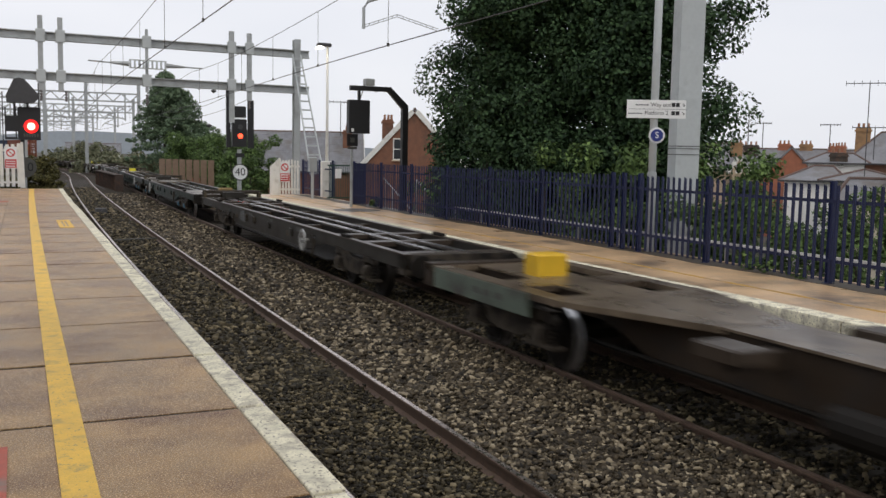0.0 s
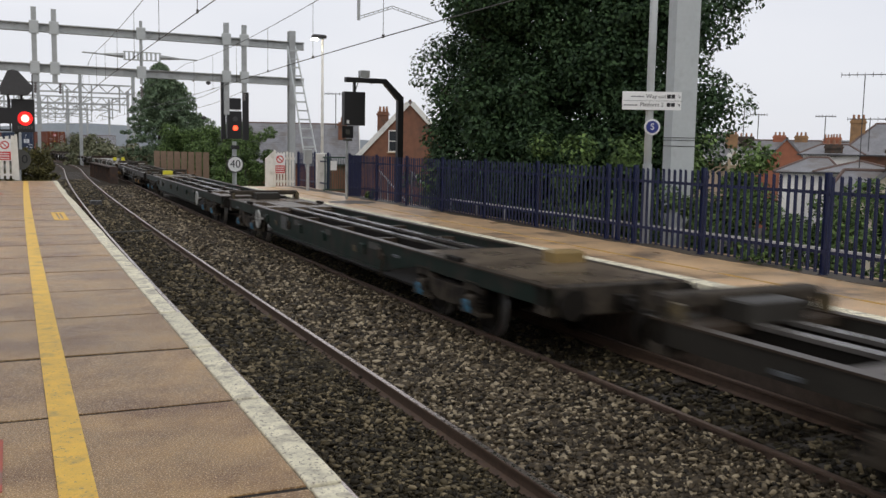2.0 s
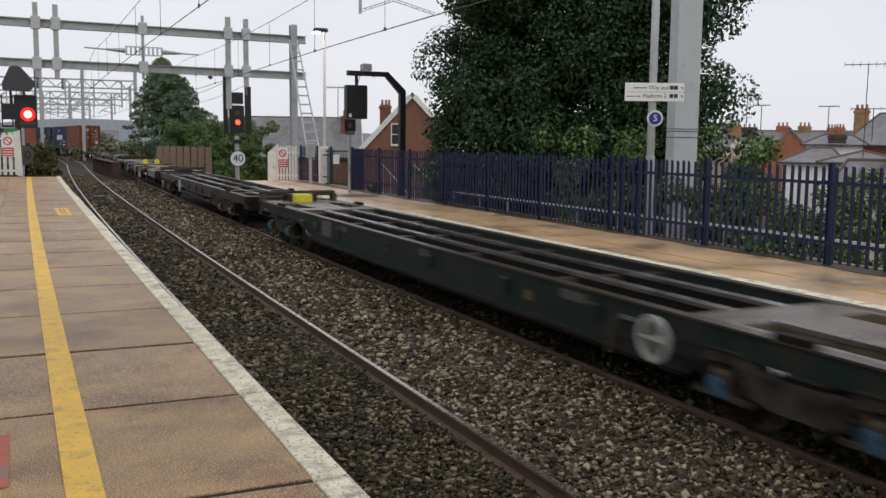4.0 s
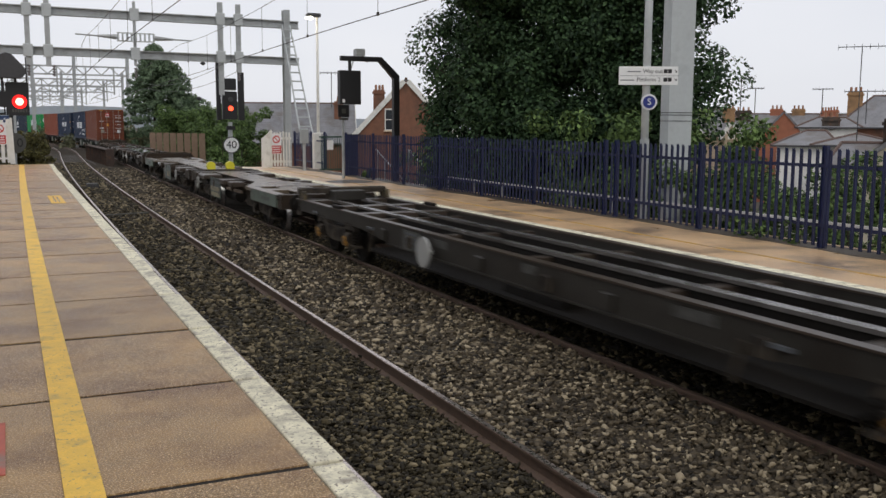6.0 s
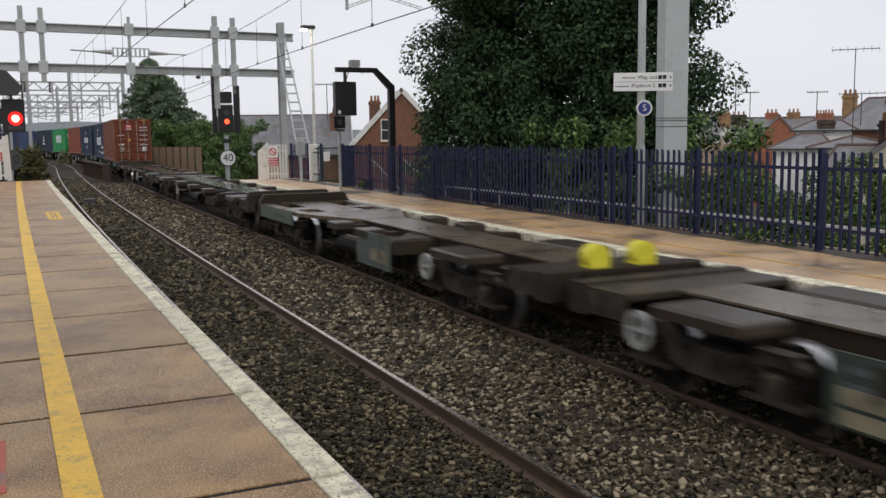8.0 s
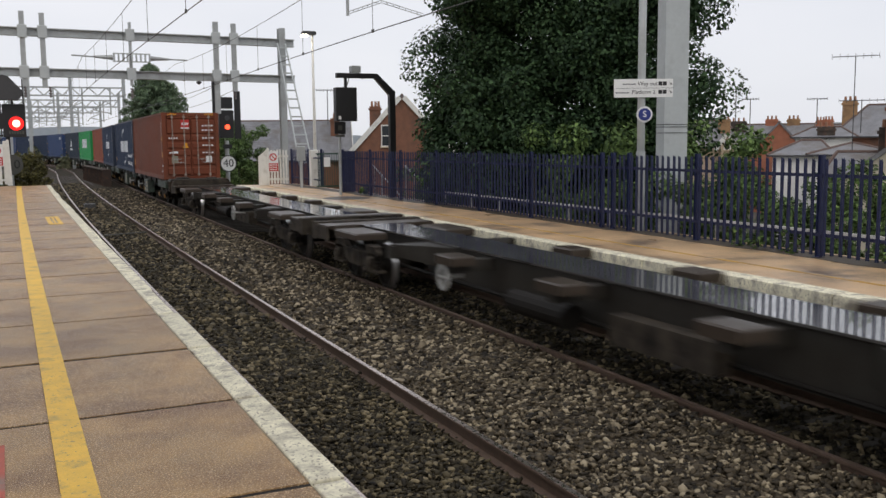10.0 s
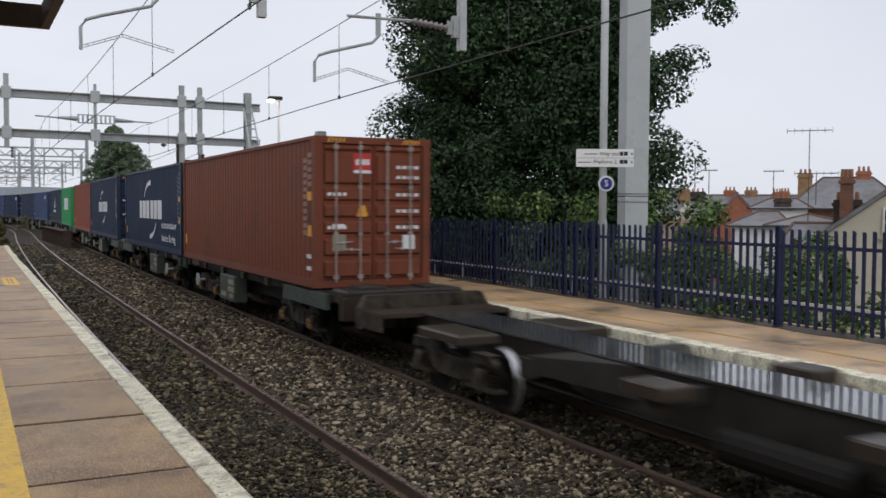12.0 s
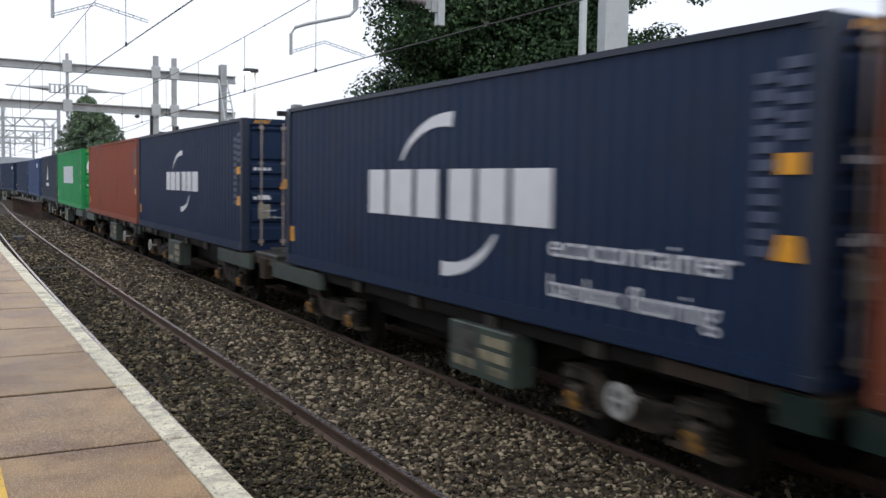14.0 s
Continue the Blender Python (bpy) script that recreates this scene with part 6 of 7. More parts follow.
def build_lattice_portals():
    """Older lattice gantries further along the line, one behind the other."""
    for y, x0, x1, z, arm in ((118.0, -2.0, 13.6, 8.3, True), (150.0, -6.0, 16.5, 8.2, True), (185.0, -14.0, 17.0, 8.4, False), (225.0, -22.0, 16.0, 8.6, False), (270.0, -32.0, 14.0, 8.8, False)):
        g = thing("lattice_gantry", "distant grey lattice gantry over the railway", "gantry", group="lattice gantries down the line")
        t = 0.06 + y * 0.00022
        bt = Shape().box(x0, x1, y - t, y + t, z, z + 2 * t).box(x0, x1, y - t, y + t, z - 0.95, z - 0.95 + 2 * t)
        n = round((x1 - x0) / 0.95)
        for i in range(n):
            a, b = x0 + (x1 - x0) * i / n, x0 + (x1 - x0) * (i + 1) / n
            u, v = (z - 0.85, z + t) if i % 2 else (z + t, z - 0.85)
            bt.tube((a, y, u), (b, y, v), t * 0.7, 4)
        part("lattice_beam", bt, GALV, g)
        for x in (x0, x0 + (x1 - x0) * 0.33, x0 + (x1 - x0) * 0.62, x1):
            part("mast", Shape().box(x - 0.18, x + 0.18, y - 0.2, y + 0.2, -1.6, z + 1.2), GALV, g)
        for k in range(5):
            x = x0 + (x1 - x0) * (k + 0.5) / 5
            part("drop_arm", Shape().box(x - 0.08, x + 0.08, y - 0.1, y + 0.1, z - 3.1, z).line([(x, y, z - 2.9), (x - 1.9, y, z - 2.5), (x - 2.3, y, z - 3.0)], 0.07, 5).line([(x, y, z - 1.6), (x - 1.9, y, z - 2.5)], 0.06, 5), GALV, g)


build_near_structure()
build_portal()
build_wires()
build_lattice_portals()


# ---------------------------------------------------------------- bridge girder, line-side boxes, canopy
gd = thing("bridge_girder", "rusty dark steel bridge girder between the tracks", "girder")
RUST = mat("rusted_girder", (0.055, 0.036, 0.028), 0.85, vary=0.35, scale=3, bump=0.4, dirt=(0.10, 0.05, 0.03), dirt_amount=0.35, dirt_scale=1.5)
part("web", Shape().add([(6.30, 67, -1.3), (6.42, 67, -1.3), (6.42, 67, 0.0), (6.30, 67, 0.0), (6.05, 82, -1.3), (6.17, 82, -1.3), (6.17, 82, 0.0), (6.05, 82, 0.0)],
                        [(0, 1, 2, 3), (7, 6, 5, 4), (0, 3, 7, 4), (1, 5, 6, 2), (3, 2, 6, 7)]), RUST, gd)
part("top_flange", Shape().add([(6.10, 66.8, 0.0), (6.62, 66.8, 0.0), (6.62, 66.8, 0.06), (6.10, 66.8, 0.06), (5.88, 82, 0.0), (6.36, 82, 0.0), (6.36, 82, 0.06), (5.88, 82, 0.06)],
                               [(0, 1, 2, 3), (7, 6, 5, 4), (0, 3, 7, 4), (1, 5, 6, 2), (3, 2, 6, 7), (0, 4, 5, 1)]), RUST, gd)
for i in range(11):
    y = 67 + 1.45 * i
    x = 6.30 - 0.25 * (y - 67) / 15
    part("stiffener", Shape().box(x - 0.14, x, y, y + 0.06, -1.3, 0.0), RUST, gd)
part("kerb", Shape().box(5.75, 5.95, 66.5, 82, -1.3, -1.12), SLEEPER, gd)
part("end_plate", Shape().box(6.1, 6.62, 66.74, 66.79, -1.3, 0.06), RUST, gd)
pb = thing("track_box", "small grey track-side box between the rails", "box")
part("body", Shape().cham(3.25, 3.75, 44.9, 45.4, -1.2, -0.92, 0.03), DARK_GREY, pb)
part("leg", Shape().box(3.45, 3.55, 44.6, 44.7, -1.2, -0.98), DARK_GREY, pb)
cb = thing("track_cable", "thin grey cable across the near track", "cable")
part("cable", Shape().line([(near_track(31) - 0.6, 31, RAIL_Z - 0.12), (near_track(31) + 1.2, 31.4, RAIL_Z - 0.10)], 0.03), PANEL_GREY, cb)

# only the fascia edge shows; roof and column are added to dim the platform
cp = thing("added_canopy", "dark brown boarded fascia with an added unseen canopy roof that blocks skylight", "canopy", kind="structure")
CANOPY_BROWN = mat("canopy_brown_paint", (0.06, 0.045, 0.035), 0.6, vary=0.25, scale=4)
part("fascia", Shape().box(-7.0, 0.66, 8.0, 8.06, 3.15, 3.33).box(0.6, 0.66, 5.2, 8.0, 3.15, 3.33), CANOPY_BROWN, cp)
part("roof", Shape().box(-7.0, 0.58, 5.2, 7.98, 3.36, 3.46), CANOPY_BROWN, cp)
for y in (6.6,):
    part("column", Shape().tube((-4.6, y, 0), (-4.6, y, 3.36), 0.09, 12), CANOPY_BROWN, cp)
# out-of-view wall, added to cut off low sky light from the left
wl_ob = thing("added_wall_west", "unseen brown brick wall added to block sky light behind the platform", "wall", kind="structure")
part("wall", Shape().box(-7.4, -7.0, -26, 40, -1.5, 2.6), mat("added_wall_brick", (0.19, 0.09, 0.06), 0.85, vary=0.3, scale=5, bump=0.4), wl_ob)


# ---------------------------------------------------------------- foliage
def leaf_mat(name, dark, light):
    m = island_mat(name, dark, light, 0.55)
    b = m.node_tree.nodes["Principled BSDF"]
    b.inputs["Specular IOR Level"].default_value = 0.16
    return m


LEAF_TREE = leaf_mat("dark_leaves", (0.015, 0.033, 0.017), (0.080, 0.145, 0.060))
LEAF_BUSH = leaf_mat("bush_leaves", (0.028, 0.055, 0.018), (0.19, 0.29, 0.09))
# needle greens lightened to paint in the distant haze
LEAF_CONIFER = leaf_mat("conifer_needles_hazed", (0.075, 0.118, 0.075), (0.22, 0.30, 0.17))
LEAF_AUTUMN = leaf_mat("hedge_leaves", (0.042, 0.044, 0.016), (0.20, 0.175, 0.065))
# pale tones carry the haze of distance in the leaf colour
LEAF_FAR = leaf_mat("far_leaves_hazed", (0.10, 0.11, 0.065), (0.25, 0.25, 0.15))
BARK = mat("bark", (0.055, 0.045, 0.035), 0.9, vary=0.35, scale=5, bump=0.8)


def leaves(name, clumps, count, size, material, parent=None, seed=1, label="", flat=0.5, lobed=True):
    """Many small leaves round clump centres (x, y, z, r), more towards each clump's skin."""
    rng = np.random.default_rng(seed)
    c = np.array(clumps)
    w = c[:, 3] ** 2
    pick = rng.choice(len(c), count, p=w / w.sum())
    d = rng.normal(size=(count, 3))
    d /= np.linalg.norm(d, axis=1)[:, None]
    rad = c[pick, 3] * rng.uniform(0.45, 1.08, count) ** 0.6
    p = c[pick, :3] + d * rad[:, None] * np.array([1, 1, 0.85])
    n = d + rng.normal(0, 0.55, (count, 3)) + np.array([0, 0, flat])
    n /= np.linalg.norm(n, axis=1)[:, None]
    u = np.cross(n, rng.normal(size=(count, 3)))
    u /= np.linalg.norm(u, axis=1)[:, None]
    v = np.cross(n, u)
    s = size * rng.uniform(0.6, 1.35, count)[:, None]
    shape = [(-1, 0, 0), (-0.15, -0.62, 0.1), (1, 0, -0.12), (-0.15, 0.62, 0.1)]
    verts = np.stack([p + s * (a * u + b * v + e * n) for a, b, e in shape], 1).reshape(-1, 3)
    me = bpy.data.meshes.new(name)
    me.vertices.add(4 * count)
    me.vertices.foreach_set("co", verts.reshape(-1))
    me.loops.add(4 * count)
    me.loops.foreach_set("vertex_index", np.arange(4 * count))
    me.polygons.add(count)
    me.polygons.foreach_set("loop_start", np.arange(0, 4 * count, 4))
    me.update(calc_edges=True)
    me.materials.append(material)
    ob = new(name, me)
    if parent:
        ob.parent = parent
    return tagged(ob, label, kind="stuff")


def limb(s, a, b, r0, r1, rnd, bends=4, wob=0.25):
    pts = [Vector(a).lerp(Vector(b), i / bends) + Vector((rnd.uniform(-wob, wob), rnd.uniform(-wob, wob), 0)) * (0 < i < bends) for i in range(bends + 1)]
    for i in range(bends):
        s.tube(pts[i], pts[i + 1], r0 + (r1 - r0) * i / bends, 9, r0 + (r1 - r0) * (i + 1) / bends)
    return pts


def big_tree():
    rnd = random.Random(8)
    t = thing("broadleaf_tree", "large dark green leafy tree behind the blue fence", "tree")
    s = Shape()
    clumps = []
    trunks = [((12.2, 23.6, -4.2), (11.9, 23.4, 9.5)), ((13.4, 22.4, -4.2), (13.2, 22.3, 11.0)), ((14.6, 21.4, -4.2), (15.2, 20.9, 10.5)), ((14.8, 20.2, -4.2), (16.2, 19.2, 9.0))]
    for a, b in trunks:
        pts = limb(s, a, b, 0.22, 0.05, rnd, 6, 0.2)
        for p in pts[1:]:
            for k in range(4):
                ang = rnd.uniform(0, 6.28)
                ln = rnd.uniform(0.9, 1.9)
                q = p + Vector((math.cos(ang) * ln, math.sin(ang) * ln, rnd.uniform(0.1, 1.0)))
                limb(s, p, q, 0.05, 0.015, rnd, 2, 0.1)
                clumps.append((*q, rnd.uniform(0.55, 0.95)))
                clumps.append((*(p.lerp(q, 0.5)), rnd.uniform(0.5, 0.8)))
    part("trunk", s, BARK, t, "several dark stems")
    # dense body of the crown
    for k in range(330):
        a = rnd.random()
        z = rnd.uniform(-0.5, 11.5)
        wide = 0.25 * math.sin(z * 1.7 + 1) + 0.2 * math.sin(z * 0.9)
        clumps.append((11.62 + 3.95 * a + rnd.uniform(-0.3, 0.3) + wide * (a - 0.5), 24.8 - 5.0 * a + rnd.uniform(-1.2, 1.2), z, rnd.uniform(0.45, 0.95)))
    for k in range(190):   # hanging boughs in front that hide the stems
        a = rnd.random()
        clumps.append((11.55 + 3.7 * a + rnd.uniform(-0.2, 0.2), 23.3 - 5.0 * a + rnd.uniform(-0.8, 0.5), rnd.uniform(1.0, 7.0), rnd.uniform(0.35, 0.75)))
    # outer sprays with sky between them
    for k in range(11):
        a = rnd.uniform(0, 1)
        clumps.append((15.2 + 1.0 * a, 19.0 - 0.7 * a, 2.5 + 1.3 * rnd.random() ** 0.8 - 0.2 * a, rnd.uniform(0.22, 0.42)))
    for k in range(12):
        a = rnd.uniform(0, 1)
        clumps.append((15.6 + 1.4 * a, 18.9 - 1.3 * a, 5.3 + 0.9 * a + rnd.uniform(-0.4, 1.6), rnd.uniform(0.25, 0.45)))
    for k in range(26):
        clumps.append((11.35 + 0.5 * rnd.random(), 25.0, rnd.uniform(-0.6, 2.6), rnd.uniform(0.25, 0.5)))
    for k in range(140):   # the far side of the crown
        a = rnd.random()
        clumps.append((13.2 + 3.6 * a + rnd.uniform(-0.4, 0.4), 27.5 - 5.0 * a + rnd.uniform(-0.6, 0.6), rnd.uniform(-1.0, 11.5), rnd.uniform(0.6, 1.0)))
    leaves("crown", clumps, 330000, 0.060, LEAF_TREE, t, 3, "dense dark leaves")
    low = [(11.6 + 4.0 * rnd.random(), 23.0 - 7.0 * rnd.random(), rnd.uniform(-1.2, 1.9), rnd.uniform(0.35, 0.6)) for k in range(60)]
    low += [(12.9 + 1.6 * rnd.random(), rnd.uniform(23.5, 34.0), rnd.uniform(-3.0, 0.75), rnd.uniform(0.35, 0.6)) for k in range(70)]
    low = [(x, y, z, r) for x, y, z, r in low if x > 11.3 and y > 15.8]
    b = thing("ivy_bushes", "mid green bushes and ivy behind the fence", "bush")
    leaves("foliage", low, 34000, 0.06, LEAF_BUSH, b, 4)
    for k in range(8):
        st = Shape()
        x, y, z, r = low[k * 6 % len(low)]
        limb(st, (x, y, -4.4), (x, y, z), 0.035, 0.012, rnd, 3, 0.12)
        part("stem", st, BARK, b)


def right_bushes():
    rnd = random.Random(11)
    b = thing("shrubs", "mixed green shrubs on the bank behind the fence", "bush")
    cl = []
    for k in range(175):
        y = rnd.uniform(11.2, 16.5)
        x = rnd.uniform(11.9, 14.2)
        top = 0.85 + 0.35 * math.sin(2.1 * y) * math.sin(1.3 * x)
        cl.append((x, y, rnd.uniform(-2.2, top), rnd.uniform(0.16, 0.36)))
    for k in range(75):
        y = rnd.uniform(3.0, 11.5)
        cl.append((rnd.uniform(11.9, 13.4), y, rnd.uniform(-2.0, 0.35), rnd.uniform(0.14, 0.28)))
    for y, z in ((13.2, 1.6), (13.5, 1.3), (10.4, 1.2), (10.2, 0.9), (8.1, 0.7), (6.4, 0.8), (7.0, 0.9)):
        cl += [(12.4 + rnd.uniform(-0.2, 0.2), y + rnd.uniform(-0.2, 0.2), z - 0.25 * k, 0.24) for k in range(4)]
    leaves("foliage", cl, 48000, 0.045, LEAF_BUSH, b, 12)
    for k in range(16):
        y = rnd.uniform(5, 15)
        st = Shape()
        limb(st, (12.6, y, -4.4), (12.4 + rnd.uniform(-0.4, 0.4), y + rnd.uniform(-0.4, 0.4), 0.3), 0.03, 0.01, rnd, 3, 0.15)
        part("stem", st, BARK, b)
    iv = thing("weeds", "green weeds growing through the fence foot", "weeds")
    cl = [(FENCE_X + rnd.uniform(-0.06, 0.2), y + rnd.uniform(-0.25, 0.25), rnd.uniform(0.04, 0.3), 0.1) for y in (11.6, 11.2, 10.6, 8.9, 8.5, 7.8, 6.5, 29.0, 29.2) for k in range(4)]
    leaves("foliage", cl, 1500, 0.035, LEAF_BUSH, iv, 14)


def conifer():
    rnd = random.Random(21)
    t = thing("conifer_tree", "tall dark green conifer beside the line, needles paled for haze", "tree")
    x, y = 13.3, 94.0
    part("trunk", Shape().tube((x, y, -1.6), (x, y, 8.6), 0.35, 10, 0.05), BARK, t)
    cl = []
    z = -0.6
    while z < 8.9:   # drooping branches in whorls
        r = 0.2 + 5.7 * max(0.0, (9.2 - z) / 9.8) ** 0.72
        for k in range(11):
            a = rnd.uniform(0, 6.28)
            ln = r * rnd.uniform(0.72, 1.08)
            for q in (0.25, 0.5, 0.72, 0.88, 1.0):
                cl.append((x + 0.19 * (9 - z) + q * ln * math.cos(a), y + q * ln * math.sin(a), z + 0.35 - 0.5 * q * q + rnd.uniform(-0.12, 0.12), (0.56 - 0.30 * q) * rnd.uniform(0.7, 1.1)))
        z += 0.42
    leaves("crown", cl, 95000, 0.095, LEAF_CONIFER, t, 22, flat=0.1)
    for name, label, spots, count, size, material, seed in (
            ("lineside_trees", "mixed green trees and scrub beside the far track", [(14.2, 82, 1.4, 3.4, 2.2), (15.6, 76, 1.2, 3.4, 2.0), (15.2, 66, 0.9, 3.6, 1.7), (12.9, 62, 0.2, 3.0, 1.1), (13.2, 57.5, 0.6, 3.4, 0.8), (13.9, 70, 0.0, 2.4, 1.2)], 60000, 0.08, LEAF_BUSH, 23),
            ("far_hedge", "brown and green scrub beyond the bridge, haze mixed into its colour", [(8.5, 122, -0.6, 2.2, 2.4), (10.8, 118, -0.5, 2.2, 2.4), (13, 114, -0.5, 2.6, 2.4), (15, 112, 0.0, 3.0, 2.4), (6.0, 150, -0.2, 2.6, 3), (10.5, 152, 0.4, 4.0, 3)], 20000, 0.2, LEAF_FAR, 24),
            ("platform_end_hedge", "brown and green hedge beyond the platform end", [(1.2, 47.2, 0.4, 1.7, 0.55), (0.7, 47.6, 0.5, 1.5, 0.5), (1.55, 47.0, -0.2, 1.3, 0.45), (-0.6, 49, 0.2, 1.7, 0.8), (-2.2, 49, 0.2, 1.6, 0.9), (1.3, 49.5, 0.3, 1.5, 0.55)], 16000, 0.06, LEAF_AUTUMN, 25)):
        b = thing(name, label, "bush")
        cl = []
        for cx, cy, cz, hh, rr in spots:
            st = Shape()
            limb(st, (cx, cy, -1.5), (cx, cy, cz + 0.3 * hh), 0.05 * rr, 0.015 * rr, rnd, 4, 0.06 * rr)
            part("stem", st, BARK, b)
            for k in range(26):
                a, q = rnd.uniform(0, 6.28), rr * rnd.random() ** 0.5
                cl.append((cx + q * math.cos(a), cy + q * math.sin(a), cz + rnd.uniform(-1.0, 1.0) * hh * 0.55, rnd.uniform(0.25, 0.45) * rr))
        leaves("foliage", cl, count, size, material, b, seed)


big_tree()
right_bushes()
conifer()

# ---------------------------------------------------------------- houses beyond the railway
BRICK = mat("red_brick", (0.36, 0.135, 0.078), 0.85, vary=0.25, scale=2, fine=14, bump=0.3, dirt=(0.25, 0.11, 0.07), dirt_amount=0.35, dirt_scale=0.8)
BRICK_BROWN = mat("brown_brick", (0.21, 0.095, 0.058), 0.85, vary=0.25, scale=2, fine=14, bump=0.3, dirt=(0.12, 0.07, 0.05), dirt_amount=0.4, dirt_scale=0.8)
SLATE = mat("grey_slate", (0.205, 0.205, 0.215), 0.6, vary=0.3, scale=1.5, fine=9, bump=0.35, dirt=(0.15, 0.13, 0.115), dirt_amount=0.45, dirt_scale=0.6)
RENDER_CREAM = mat("cream_render", (0.60, 0.55, 0.43), 0.85, vary=0.1, scale=1.2, fine=20, bump=0.2, dirt=(0.38, 0.34, 0.27), dirt_amount=0.3, dirt_scale=0.7)
RENDER_WHITE = mat("white_render", (0.82, 0.81, 0.77), 0.85, vary=0.08, scale=1.2, bump=0.1)
STONE_TRIM = mat("stone_trim", (0.56, 0.45, 0.32), 0.8, vary=0.12)
GLASS_DARK = mat("window_glass", (0.03, 0.035, 0.04), 0.12, vary=0.1, bump=0.0)
RIDGE = mat("ridge_clay", (0.13, 0.085, 0.07), 0.8, vary=0.2)
TERRACOTTA = mat("chimney_pot", (0.30, 0.15, 0.09), 0.8, vary=0.2)
STREET = -4.6


def house(label, x, y, rz, w, d, eave, ridge, wall, roof, windows=(), chimneys=(), barge=False, base=STREET):
    """Gabled house: the gable end faces local -y, the ridge runs along y; windows on the gable (x, z, w, h)."""
    hs = thing("house", label, "house", pose(x, y, 0, 0, 0, rz), "houses beyond the railway")
    h = w / 2
    prof = [(-h, base), (h, base), (h, eave), (0, ridge), (-h, eave)]
    part("wall", Shape().prism(prof, Matrix(), d), wall, hs)
    for sx in (-1, 1):
        n = Vector((sx * (ridge - eave), 0, h)).normalized()
        o = 0.12
        e0 = Vector((sx * (h + 0.3), 0, eave - 0.3 * (ridge - eave) / h))
        r0 = Vector((0, 0, ridge))
        up = n * 0.14
        v = [e0 + Vector((0, -o, 0)) + n * 0.01, r0 + Vector((0, -o, 0)) + n * 0.01, r0 + Vector((0, d + o, 0)) + n * 0.01, e0 + Vector((0, d + o, 0)) + n * 0.01]
        v += [p + up for p in v]
        part("roof", Shape().add(v, [(0, 1, 2, 3), (4, 7, 6, 5), (0, 4, 5, 1), (1, 5, 6, 2), (2, 6, 7, 3), (3, 7, 4, 0)]), roof, hs)
        # slate courses
        s = Shape()
        cnt = 22
        for i in range(cnt):
            a, b = e0.lerp(r0, i / cnt), e0.lerp(r0, (i + 1) / cnt)
            lo = n * 0.168
            s.add([a + lo + Vector((0, -o, 0)), a + lo + Vector((0, d + o, 0)), b + n * 0.155 + Vector((0, d + o, 0)), b + n * 0.155 + Vector((0, -o, 0)),
                   a + n * 0.15 + Vector((0, -o, 0)), a + n * 0.15 + Vector((0, d + o, 0))], [(0, 1, 2, 3), (0, 4, 5, 1)])
        part("slate_covering", s, roof, hs, kind="stuff")
        if barge:
            a, b = e0 + Vector((0, -o - 0.05, -0.16)), r0 + Vector((0, -o - 0.05, -0.16))
            v = [a, b, b + n * 0.36, a + n * 0.36]
            v += [p + Vector((0, 0.06, 0)) for p in v]
            part("bargeboard", Shape().add(v, [(0, 1, 2, 3), (7, 6, 5, 4), (0, 3, 7, 4), (1, 5, 6, 2), (3, 2, 6, 7), (0, 4, 5, 1)]), WHITE_PAINT, hs)
    part("ridge_cap", Shape().tube((0, -0.12, ridge + 0.14), (0, d + 0.12, ridge + 0.14), 0.10, 8), RIDGE, hs)
    for wx, wz, ww, wh in windows:
        win = part("window", Shape().box(wx - ww / 2 - 0.07, wx + ww / 2 + 0.07, -0.09, -0.03, wz - 0.07, wz).box(wx - ww / 2 - 0.07, wx + ww / 2 + 0.07, -0.09, -0.03, wz + wh, wz + wh + 0.09)
                   .box(wx - ww / 2 - 0.07, wx - ww / 2, -0.09, -0.03, wz, wz + wh).box(wx + ww / 2, wx + ww / 2 + 0.07, -0.09, -0.03, wz, wz + wh)
                   .box(wx - ww / 2, wx + ww / 2, -0.08, -0.03, wz + wh * 0.5 - 0.03, wz + wh * 0.5 + 0.03), WHITE_PAINT, hs)
        part("pane", Shape().box(wx - ww / 2, wx + ww / 2, -0.05, -0.02, wz, wz + wh), GLASS_DARK, win)
        part("sill", Shape().box(wx - ww / 2 - 0.15, wx + ww / 2 + 0.15, -0.18, 0, wz - 0.16, wz - 0.071), STONE_TRIM, win)
    for cx, cy, top in chimneys:
        ch = part("chimney", Shape().box(cx - 0.45, cx + 0.45, cy - 0.32, cy + 0.32, eave, top).box(cx - 0.53, cx + 0.53, cy - 0.4, cy + 0.4, top - 0.3, top - 0.15), BRICK_BROWN, hs, "brick chimney stack")
        for k in (-0.25, 0.05, 0.3):
            part("pot", Shape().tube((cx + k, cy, top), (cx + k, cy, top + 0.42), 0.11, 8, 0.09), TERRACOTTA, ch)
    return hs


def polar(az, r):
    a = radians(az)
    return r * math.sin(a), r * math.cos(a)


hx, hy = polar(22.8, 70)
house("brown brick gabled house with white bargeboards", hx, hy, -22.8, 8.4, 10, 0.55, 5.05, BRICK_BROWN, SLATE, [(-1.2, 1.45, 0.62, 1.45)], [(-2.2, 7, 4.6)], True)
hx, hy = polar(19.6, 80)
house("slate-roofed brick house with a chimney stack", hx, hy, 72, 9, 9.5, 0.4, 3.4, BRICK_BROWN, SLATE, [(0, -1, 0.7, 1.2)], [(-1.6, 1.3, 3.7)], True)
hx, hy = polar(14.4, 120)
house("distant brick house with white wall", hx, hy, 70, 8, 12, -0.3, 1.9, BRICK, SLATE, [], [(0, 5, 3.0)])
